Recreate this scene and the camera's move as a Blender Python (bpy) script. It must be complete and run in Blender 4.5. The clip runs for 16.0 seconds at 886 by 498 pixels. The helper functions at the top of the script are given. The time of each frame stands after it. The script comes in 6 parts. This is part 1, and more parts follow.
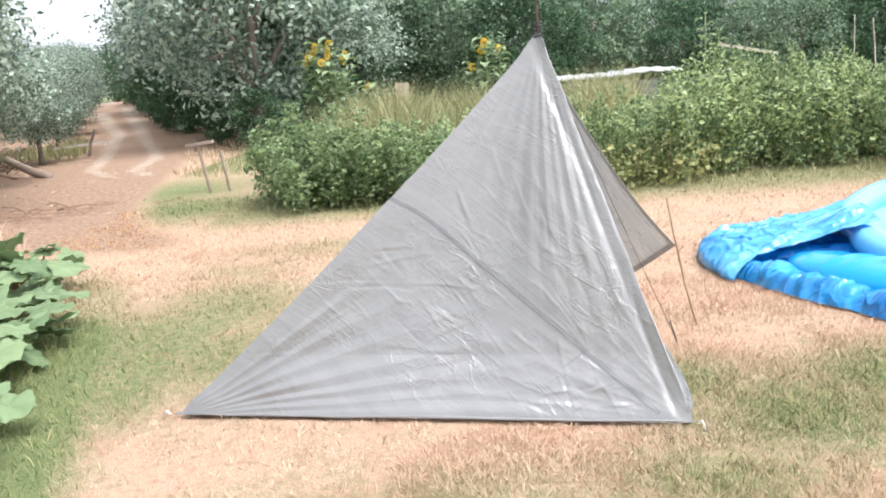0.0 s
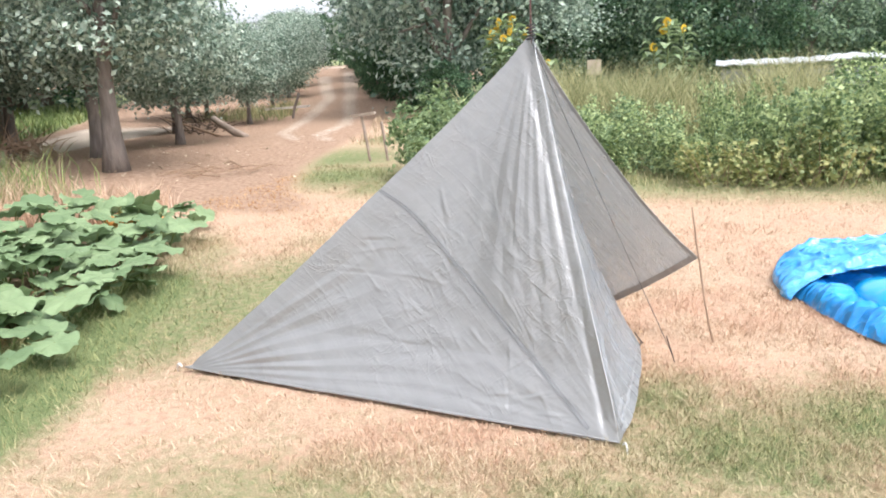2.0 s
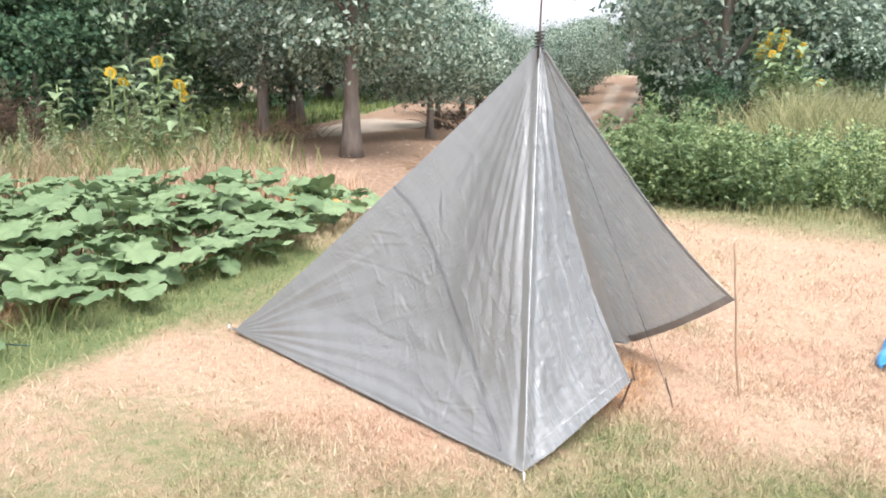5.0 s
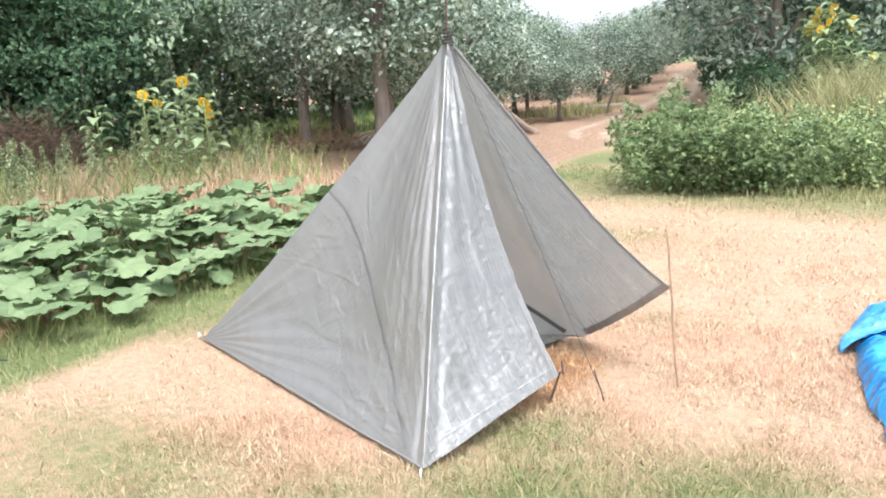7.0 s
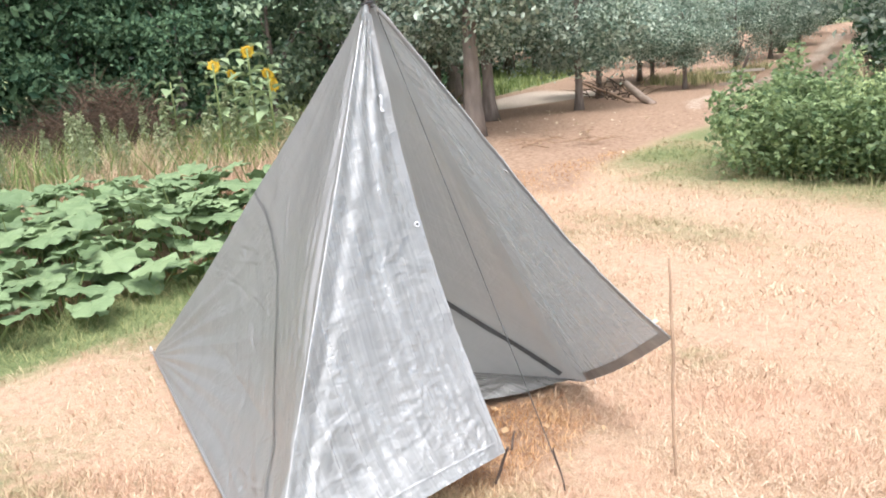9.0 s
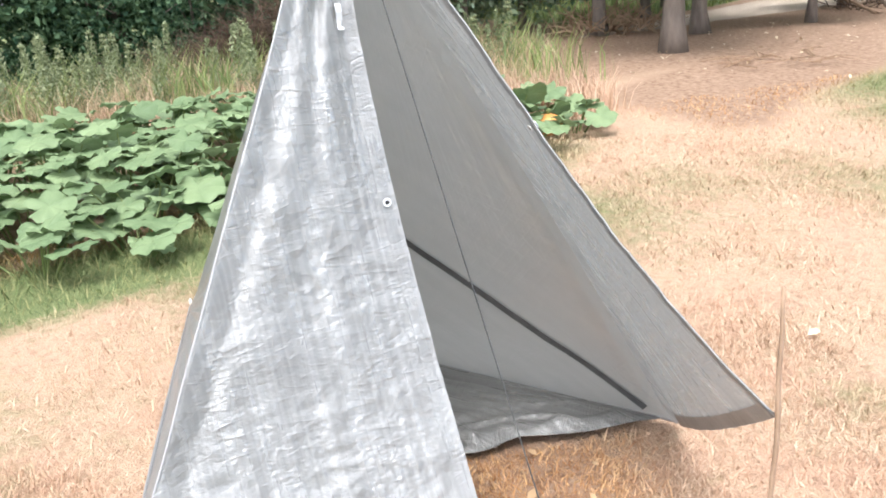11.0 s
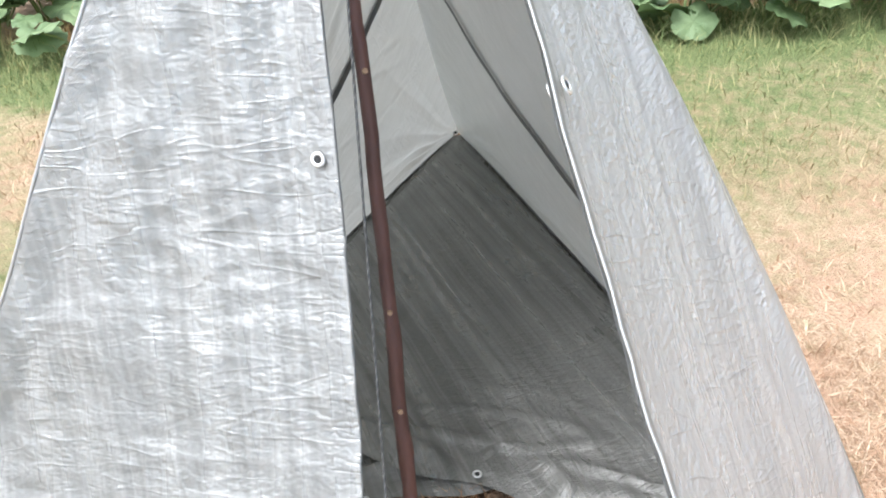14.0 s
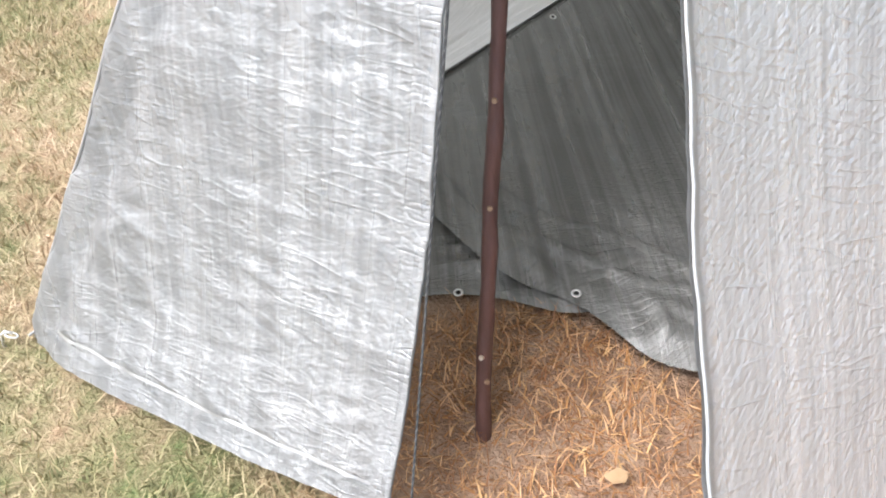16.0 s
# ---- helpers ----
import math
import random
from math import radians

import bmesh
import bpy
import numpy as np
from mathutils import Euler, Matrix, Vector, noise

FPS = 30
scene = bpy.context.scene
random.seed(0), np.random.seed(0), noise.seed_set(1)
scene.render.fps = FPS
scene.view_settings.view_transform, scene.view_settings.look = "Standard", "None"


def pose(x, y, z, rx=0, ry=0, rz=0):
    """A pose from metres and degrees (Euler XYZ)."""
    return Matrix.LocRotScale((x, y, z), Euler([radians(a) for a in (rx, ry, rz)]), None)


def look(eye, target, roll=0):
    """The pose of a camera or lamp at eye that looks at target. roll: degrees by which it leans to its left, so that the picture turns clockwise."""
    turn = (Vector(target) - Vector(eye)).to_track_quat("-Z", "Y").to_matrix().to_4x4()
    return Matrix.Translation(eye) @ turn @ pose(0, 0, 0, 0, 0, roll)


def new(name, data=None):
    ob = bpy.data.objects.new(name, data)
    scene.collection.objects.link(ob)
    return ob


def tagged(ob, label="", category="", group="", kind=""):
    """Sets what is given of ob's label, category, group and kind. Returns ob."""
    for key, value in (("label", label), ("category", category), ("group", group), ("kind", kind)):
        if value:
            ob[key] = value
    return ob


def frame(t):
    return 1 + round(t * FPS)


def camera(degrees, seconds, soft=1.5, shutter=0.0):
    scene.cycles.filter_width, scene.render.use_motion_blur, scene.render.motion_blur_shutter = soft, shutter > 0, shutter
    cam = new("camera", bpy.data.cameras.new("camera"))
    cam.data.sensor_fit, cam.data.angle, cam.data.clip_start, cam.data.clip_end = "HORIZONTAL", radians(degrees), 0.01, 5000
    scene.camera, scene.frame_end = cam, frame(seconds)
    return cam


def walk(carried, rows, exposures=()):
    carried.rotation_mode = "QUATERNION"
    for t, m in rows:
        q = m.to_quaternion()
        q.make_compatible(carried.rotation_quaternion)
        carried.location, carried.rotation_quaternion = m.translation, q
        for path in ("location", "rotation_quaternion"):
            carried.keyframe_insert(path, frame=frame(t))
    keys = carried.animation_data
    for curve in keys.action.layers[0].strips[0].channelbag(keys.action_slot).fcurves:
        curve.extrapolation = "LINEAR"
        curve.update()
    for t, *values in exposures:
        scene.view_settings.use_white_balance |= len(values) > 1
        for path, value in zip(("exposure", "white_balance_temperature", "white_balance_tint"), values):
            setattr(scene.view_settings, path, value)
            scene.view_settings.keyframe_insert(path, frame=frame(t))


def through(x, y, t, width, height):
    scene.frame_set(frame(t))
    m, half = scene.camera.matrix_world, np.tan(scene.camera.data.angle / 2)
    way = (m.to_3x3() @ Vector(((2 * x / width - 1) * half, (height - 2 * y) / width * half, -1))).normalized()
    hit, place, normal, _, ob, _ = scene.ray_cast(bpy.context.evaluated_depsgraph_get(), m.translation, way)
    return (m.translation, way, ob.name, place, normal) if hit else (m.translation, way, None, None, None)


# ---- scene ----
cam = camera(55.1, 16.0, soft=1.85)
PATH = [
    (0, (0.6, 0.835, 1.408), (0.49, 2.79, 0.997), -4.5),
    (0.5, (0.919, 0.842, 1.439), (0.698, 2.792, 1.053), -3.3),
    (1, (1.132, 0.849, 1.413), (0.889, 2.813, 1.122), -0.1),
    (1.2, (1.266, 0.914, 1.452), (0.906, 2.839, 1.047), -0.1),
    (1.5, (1.383, 0.91, 1.466), (1.0, 2.833, 1.071), -2.7),
    (2, (1.673, 0.922, 1.472), (1.058, 2.772, 1.026), -2.7),
    (2.5, (1.849, 0.986, 1.438), (1.182, 2.83, 1.046), -2.6),
    (3, (2.116, 1.148, 1.469), (1.397, 2.958, 1.013), -5.6),
    (3.5, (2.386, 1.229, 1.465), (1.449, 2.931, 0.989), -3.4),
    (4, (2.543, 1.364, 1.438), (1.561, 3.041, 0.963), -2.2),
    (4.5, (2.688, 1.474, 1.447), (1.546, 3.05, 0.989), -2.4),
    (4.7, (2.763, 1.513, 1.436), (1.558, 3.056, 1.028), 0.3),
    (6.8, (3.432, 1.891, 1.414), (2.01, 3.222, 0.961), -5.6),
    (7, (3.428, 2.003, 1.405), (2.05, 3.394, 0.997), -3.5),
    (7.5, (3.397, 2.289, 1.391), (2.009, 3.646, 0.908), -5.0),
    (8, (3.435, 2.61, 1.383), (1.861, 3.735, 0.873), -5.4),
    (8.5, (3.435, 2.904, 1.359), (1.781, 3.921, 0.88), -6.1),
    (8.7, (3.383, 3.027, 1.379), (1.8, 4.16, 0.919), -4.4),
    (10.8, (2.768, 4.128, 1.264), (1.005, 4.863, 0.669), -3.7),
    (11, (2.741, 4.201, 1.289), (0.953, 4.845, 0.666), -4.7),
    (11.5, (2.58, 4.422, 1.29), (0.802, 4.926, 0.524), -4.8),
    (12, (2.39, 4.606, 1.263), (0.639, 5.141, 0.459), -0.2),
    (12.5, (2.206, 4.805, 1.227), (0.502, 5.058, 0.213), -3.0),
    (13, (2.12, 4.992, 1.215), (0.515, 4.861, 0.029), -5.3),
    (13.5, (1.985, 5.053, 1.213), (0.318, 4.847, 0.127), -2.0),
    (14, (1.868, 5.106, 1.248), (0.249, 4.58, 0.199), -5.2),
    (14.5, (1.798, 5.17, 1.269), (0.27, 4.362, 0.263), -3.1),
    (15, (1.778, 5.209, 1.244), (0.388, 4.301, 0.13), -4.2),
    (15.5, (1.776, 5.198, 1.195), (0.486, 4.348, -0.076), -2.9),
    (16, (1.767, 5.195, 1.167), (0.581, 4.353, -0.206), -4.3),
]
walk(cam, [(t, look(eye, target, roll)) for t, eye, target, roll in PATH], [(0.0, 1.45, 6050, 13), (4.5, 1.46, 6080, 13), (7.0, 1.57, 6080, 12), (7.5, 1.57, 6080, 12), (8.0, 1.49, 6100, 13), (8.7, 1.48, 6100, 13), (11.0, 1.50, 6050, 12), (12.5, 1.49, 6050, 13), (13.0, 1.56, 6030, 12), (13.5, 1.60, 6030, 12), (14.0, 1.57, 5980, 10), (14.5, 1.58, 5930, 9), (15.0, 1.37, 6050, 11), (15.5, 1.46, 6070, 12), (16.0, 1.59, 6100, 13)])

# ---- sky and sun: hazy, overcast summer day ----
world = bpy.data.worlds.new("world")
scene.world = world
world.use_nodes = True
wn, wl = world.node_tree.nodes, world.node_tree.links
SUN_DIR = Vector((0.50, -0.28, 1.20)).normalized()
sky = wn.new("ShaderNodeTexSky")
sky.sky_type, sky.sun_disc = "NISHITA", False
sky.sun_elevation = math.asin(SUN_DIR.z)
sky.sun_rotation = math.atan2(SUN_DIR.x, SUN_DIR.y)
sky.air_density, sky.dust_density, sky.ozone_density = 1.0, 3.0, 1.5
veil = wn.new("ShaderNodeHueSaturation")
veil.inputs["Saturation"].default_value = 0.15
wl.new(sky.outputs[0], veil.inputs["Color"])
wl.new(veil.outputs[0], wn["Background"].inputs[0])
wn["Background"].inputs[1].default_value = 0.15
sun_data = bpy.data.lights.new("sun", "SUN")
sun_data.energy, sun_data.angle, sun_data.color = 1.15, radians(28), (1.0, 0.96, 0.91)
sun = new("sun", sun_data)
sun.matrix_world = look(SUN_DIR * 50, (0, 0, 0))


# ---- materials ----
def material(name, low, high, scale=8.0, detail=6.0, rough=0.7, metal=0.0, bump=0.2, bump_scale=60.0, bump_dist=0.01,
             spread=0.0, let_through=0.0, through_col=None, sheen=0.5, coords="Object", stretch=(1, 1, 1), second=2.0, rand="island"):
    """Two-scale noise between two colours, fine relief, and optional light through thin stuff."""
    m = bpy.data.materials.new(name)
    m.use_nodes = True
    n, l = m.node_tree.nodes, m.node_tree.links
    n.clear()
    out, b = n.new("ShaderNodeOutputMaterial"), n.new("ShaderNodeBsdfPrincipled")
    co, mp = n.new("ShaderNodeTexCoord"), n.new("ShaderNodeMapping")
    mp.inputs["Scale"].default_value = stretch
    l.new(co.outputs[coords], mp.inputs[0])
    a, c = n.new("ShaderNodeTexNoise"), n.new("ShaderNodeTexNoise")
    a.inputs["Scale"].default_value, a.inputs["Detail"].default_value = scale, detail
    c.inputs["Scale"].default_value, c.inputs["Detail"].default_value = scale / 9 * second, 3.0
    l.new(mp.outputs[0], a.inputs["Vector"]), l.new(mp.outputs[0], c.inputs["Vector"])
    add = n.new("ShaderNodeMath")
    add.operation = "MULTIPLY_ADD"
    l.new(a.outputs[0], add.inputs[0])
    add.inputs[1].default_value = 0.55
    half = n.new("ShaderNodeMath")
    half.operation = "MULTIPLY"
    l.new(c.outputs[0], half.inputs[0])
    half.inputs[1].default_value = 0.45
    l.new(half.outputs[0], add.inputs[2])
    value = add.outputs[0]
    if spread:
        geo = n.new("ShaderNodeNewGeometry") if rand == "island" else n.new("ShaderNodeObjectInfo")
        more = n.new("ShaderNodeMath")
        more.operation = "MULTIPLY_ADD"
        l.new(geo.outputs["Random Per Island" if rand == "island" else "Random"], more.inputs[0])
        more.inputs[1].default_value = spread
        l.new(value, more.inputs[2])
        less = n.new("ShaderNodeMath")
        less.operation = "SUBTRACT"
        l.new(more.outputs[0], less.inputs[0])
        less.inputs[1].default_value = spread / 2
        value = less.outputs[0]
    ramp = n.new("ShaderNodeValToRGB")
    ramp.color_ramp.elements[0].position, ramp.color_ramp.elements[1].position = 0.28, 0.72
    ramp.color_ramp.elements[0].color, ramp.color_ramp.elements[1].color = (*low, 1), (*high, 1)
    l.new(value, ramp.inputs[0])
    l.new(ramp.outputs[0], b.inputs["Base Color"])
    b.inputs["Roughness"].default_value, b.inputs["Metallic"].default_value = rough, metal
    b.inputs["Specular IOR Level"].default_value = sheen
    if bump:
        bn, bu = n.new("ShaderNodeTexNoise"), n.new("ShaderNodeBump")
        bn.inputs["Scale"].default_value, bn.inputs["Detail"].default_value = bump_scale, 4.0
        l.new(mp.outputs[0], bn.inputs["Vector"])
        bu.inputs["Strength"].default_value, bu.inputs["Distance"].default_value = bump, bump_dist
        l.new(bn.outputs[0], bu.inputs["Height"])
        l.new(bu.outputs[0], b.inputs["Normal"])
    last = b.outputs[0]
    if let_through:
        tr, mix = n.new("ShaderNodeBsdfTranslucent"), n.new("ShaderNodeMixShader")
        if through_col:
            tr.inputs[0].default_value = (*through_col, 1)
        else:
            l.new(ramp.outputs[0], tr.inputs[0])
        mix.inputs[0].default_value = let_through
        l.new(last, mix.inputs[1]), l.new(tr.outputs[0], mix.inputs[2])
        last = mix.outputs[0]
    l.new(last, out.inputs[0])
    return m


def tarp_material(name, low, high, through, crease=1.0, fanned=0.0, worn_by=0.05):
    """Woven silver sheet: crinkles, thin creases across the edge, soft bands along it, a dull metallic sheen."""
    m = bpy.data.materials.new(name)
    m.use_nodes = True
    n, l = m.node_tree.nodes, m.node_tree.links
    n.clear()
    out, b = n.new("ShaderNodeOutputMaterial"), n.new("ShaderNodeBsdfPrincipled")
    uv = n.new("ShaderNodeUVMap")
    uv.uv_map = "pattern"

    def noise_at(sx, sy, scale, detail, rough=0.5, warp=0.0):
        mp, t = n.new("ShaderNodeMapping"), n.new("ShaderNodeTexNoise")
        mp.inputs["Scale"].default_value = (sx, sy, 1)
        l.new(uv.outputs[0], mp.inputs[0]), l.new(mp.outputs[0], t.inputs["Vector"])
        t.inputs["Scale"].default_value, t.inputs["Detail"].default_value = scale, detail
        t.inputs["Roughness"].default_value, t.inputs["Distortion"].default_value = rough, warp
        return t.outputs[0]

    def maths(op, a, c=None, k=None):
        x = n.new("ShaderNodeMath")
        x.operation = op
        l.new(a, x.inputs[0])
        if c is not None:
            l.new(c, x.inputs[1])
        if k is not None:
            x.inputs[1].default_value = k
        return x.outputs[0]

    def weigh(*pairs):
        total = maths("MULTIPLY", pairs[0][0], k=pairs[0][1])
        for a, k in pairs[1:]:
            total = maths("ADD", total, maths("MULTIPLY", a, k=k))
        return total

    def ridged(a, width):
        r = n.new("ShaderNodeMapRange")
        l.new(maths("ABSOLUTE", maths("SUBTRACT", a, k=0.5)), r.inputs[0])
        r.inputs[1].default_value, r.inputs[2].default_value = 0.0, width
        r.inputs[3].default_value, r.inputs[4].default_value = 1.0, 0.0
        return r.outputs[0]

    crinkle = noise_at(1.5, 1.0, 15.0, 4.0, 0.58, 0.3)
    bands = noise_at(0.5, 6.0, 3.0, 3.0)
    blotch = noise_at(1.0, 1.0, 3.0, 6.0, 0.6)
    patch = noise_at(1.0, 1.0, 4.0, 2.0)
    wear = n.new("ShaderNodeMapRange")
    l.new(noise_at(1.0, 1.0, 2.6, 3.0), wear.inputs[0])
    wear.inputs[1].default_value, wear.inputs[2].default_value = 0.40, 0.64
    worn = wear.outputs[0]
    sep, fan, st = n.new("ShaderNodeSeparateXYZ"), n.new("ShaderNodeCombineXYZ"), n.new("ShaderNodeTexNoise")
    l.new(uv.outputs[0], sep.inputs[0])
    across, along = maths("ABSOLUTE", sep.outputs[0]), sep.outputs[1]
    reach = maths("SQRT", maths("ADD", maths("MULTIPLY", across, across), maths("MULTIPLY", along, along)))
    l.new(maths("MULTIPLY", maths("ARCTAN2", along, across), k=22.0), fan.inputs[0])
    l.new(maths("MULTIPLY", reach, k=2.0), fan.inputs[1])
    l.new(fan.outputs[0], st.inputs["Vector"])
    st.inputs["Scale"].default_value, st.inputs["Detail"].default_value, st.inputs["Roughness"].default_value = 1.0, 4.0, 0.6
    near = n.new("ShaderNodeMapRange")
    l.new(maths("ABSOLUTE", maths("SUBTRACT", maths("ARCTAN2", along, across), k=0.68)), near.inputs[0])
    near.inputs[1].default_value, near.inputs[2].default_value = 0.12, 0.5
    near.inputs[3].default_value, near.inputs[4].default_value = 1.0, 0.15
    streak = maths("MULTIPLY", maths("MULTIPLY", st.outputs[0], maths("MULTIPLY", maths("MINIMUM", reach, k=0.8), maths("MINIMUM", maths("MAXIMUM", maths("SUBTRACT", reach, k=1.5), k=-0.7), k=0.0))), near.outputs[0])
    tone = weigh((bands, 0.5), (blotch, 0.25), (crinkle, 0.25))
    ramp = n.new("ShaderNodeValToRGB")
    ramp.color_ramp.elements[0].position, ramp.color_ramp.elements[1].position = 0.36, 0.64
    ramp.color_ramp.elements[0].color, ramp.color_ramp.elements[1].color = (*low, 1), (*high, 1)
    l.new(tone, ramp.inputs[0])
    l.new(ramp.outputs[0], b.inputs["Base Color"])
    b.inputs["Metallic"].default_value = 0.36
    rr = n.new("ShaderNodeMapRange")
    l.new(crinkle, rr.inputs[0])
    rr.inputs[1].default_value, rr.inputs[2].default_value = 0.3, 0.7
    rr.inputs[3].default_value, rr.inputs[4].default_value = 0.285, 0.39
    l.new(rr.outputs[0], b.inputs["Roughness"])
    short = maths("MULTIPLY", ridged(noise_at(1.0, 2.6, 3.6, 3.0, 0.55, 0.9), 0.045), worn)
    slant = maths("MULTIPLY", ridged(noise_at(2.4, 1.1, 4.2, 2.0, 0.5, 0.7), 0.04), worn)
    level = maths("MULTIPLY", ridged(noise_at(15.0, 1.9, 1.6, 2.0, 0.5, 0.1), 0.06), worn)
    upright = maths("MULTIPLY", ridged(noise_at(0.9, 9.0, 1.6, 2.0, 0.5, 0.1), 0.05), patch)
    crumpled = maths("MULTIPLY", ridged(noise_at(2.2, 0.9, 26.0, 3.0, 0.55, 0.8), 0.12), worn)
    tall = weigh((crinkle, 0.26 * crease), (level, 0.10 * crease), (upright, 0.10 * crease), (crumpled, 0.05 * crease),
                 (short, worn_by), (slant, worn_by * 0.7), (bands, 0.12), (blotch, 0.2), (streak, fanned))
    bu = n.new("ShaderNodeBump")
    bu.inputs["Strength"].default_value, bu.inputs["Distance"].default_value = 0.8, 0.014
    l.new(tall, bu.inputs["Height"]), l.new(bu.outputs[0], b.inputs["Normal"])
    tr, mix = n.new("ShaderNodeBsdfTranslucent"), n.new("ShaderNodeMixShader")
    tr.inputs[0].default_value = (0.60, 0.61, 0.57, 1)
    mix.inputs[0].default_value = through
    l.new(b.outputs[0], mix.inputs[1]), l.new(tr.outputs[0], mix.inputs[2])
    l.new(mix.outputs[0], out.inputs[0])
    return m


def flap_material(name, low, high, through, gloss=(0.22, 0.40), crumple=0.0038, crossed=0.0012, slanted=0.0, weave=0.00022):
    """Woven silver flap: straight tapes along the free edge, short creases across it, a fine crumple that glints in patches. Heights in metres."""
    m = bpy.data.materials.new(name)
    m.use_nodes = True
    n, l = m.node_tree.nodes, m.node_tree.links
    n.clear()
    out, b = n.new("ShaderNodeOutputMaterial"), n.new("ShaderNodeBsdfPrincipled")
    uv = n.new("ShaderNodeUVMap")
    uv.uv_map = "pattern"

    def noise_at(sx, sy, detail=2.0, rough=0.5, warp=0.0, turn=0.0):
        mp, t = n.new("ShaderNodeMapping"), n.new("ShaderNodeTexNoise")
        mp.vector_type = "TEXTURE"
        mp.inputs["Scale"].default_value = (1 / sx, 1 / sy, 1)
        mp.inputs["Rotation"].default_value = (0, 0, turn)
        l.new(uv.outputs[0], mp.inputs[0]), l.new(mp.outputs[0], t.inputs["Vector"])
        t.inputs["Scale"].default_value, t.inputs["Detail"].default_value = 1.0, detail
        t.inputs["Roughness"].default_value, t.inputs["Distortion"].default_value = rough, warp
        return t.outputs[0]

    def maths(op, a, c=None, k=None):
        x = n.new("ShaderNodeMath")
        x.operation = op
        l.new(a, x.inputs[0])
        if c is not None:
            l.new(c, x.inputs[1])
        if k is not None:
            x.inputs[1].default_value = k
        return x.outputs[0]

    def between(a, lo, hi, to_lo=0.0, to_hi=1.0):
        r = n.new("ShaderNodeMapRange")
        l.new(a, r.inputs[0])
        for i, x in enumerate((lo, hi, to_lo, to_hi)):
            r.inputs[i + 1].default_value = x
        return r.outputs[0]

    def lines_of(a, width):
        return between(maths("ABSOLUTE", maths("SUBTRACT", a, k=0.5)), 0.0, width, 1.0, 0.0)

    def total(*pairs):
        s = maths("MULTIPLY", pairs[0][0], k=pairs[0][1])
        for a, k in pairs[1:]:
            s = maths("ADD", s, maths("MULTIPLY", a, k=k))
        return s

    tapes, fine_tapes = noise_at(0.5, 34, 2.0, 0.6), noise_at(0.8, 120, 1.0)
    cloud, patch = noise_at(4, 5, 4.0, 0.6), between(noise_at(6, 9, 2.0), 0.42, 0.62)
    patch_two = between(noise_at(9, 5, 2.0, 0.5, 0.2), 0.40, 0.60)
    crum = noise_at(85, 60, 3.0, 0.6, 0.35)
    broad = noise_at(22, 14, 2.0, 0.5, 0.3)
    long_crease = maths("MULTIPLY", lines_of(noise_at(27, 5.0, 1.0, 0.4, 0.1), 0.026), patch)
    short_crease = maths("MULTIPLY", lines_of(noise_at(62, 11, 1.0, 0.4, 0.1), 0.07), patch_two)
    up_crease = maths("MULTIPLY", lines_of(noise_at(3.0, 21, 1.0, 0.4, 0.1), 0.03), patch_two)
    sep = n.new("ShaderNodeSeparateXYZ")
    l.new(uv.outputs[0], sep.inputs[0])
    cloth = maths("MULTIPLY", maths("SINE", maths("MULTIPLY", sep.outputs[0], k=2000.0)), maths("SINE", maths("MULTIPLY", sep.outputs[1], k=2000.0)))
    tone = total((tapes, 0.55), (fine_tapes, 0.30), (cloud, 0.15))
    ramp = n.new("ShaderNodeValToRGB")
    ramp.color_ramp.elements[0].position, ramp.color_ramp.elements[1].position = 0.41, 0.59
    ramp.color_ramp.elements[0].color, ramp.color_ramp.elements[1].color = (*low, 1), (*high, 1)
    l.new(tone, ramp.inputs[0])
    l.new(ramp.outputs[0], b.inputs["Base Color"])
    b.inputs["Metallic"].default_value = 0.40
    l.new(between(total((tapes, 0.55), (cloud, 0.45)), 0.42, 0.58, gloss[1], gloss[0]), b.inputs["Roughness"])
    tall = total((crum, crumple), (broad, 0.0016), (long_crease, crossed), (short_crease, crossed * 0.7), (up_crease, crossed * 0.5), (tapes, 0.0012),
                 (cloth, weave), (noise_at(150, 48, 2.0, 0.5, 0.2, 0.6), slanted))
    bu = n.new("ShaderNodeBump")
    bu.inputs["Strength"].default_value, bu.inputs["Distance"].default_value = 1.0, 1.0
    l.new(tall, bu.inputs["Height"]), l.new(bu.outputs[0], b.inputs["Normal"])
    tr, mix = n.new("ShaderNodeBsdfTranslucent"), n.new("ShaderNodeMixShader")
    tr.inputs[0].default_value = (0.60, 0.62, 0.58, 1)
    mix.inputs[0].default_value = through
    l.new(b.outputs[0], mix.inputs[1]), l.new(tr.outputs[0], mix.inputs[2])
    l.new(mix.outputs[0], out.inputs[0])
    return m


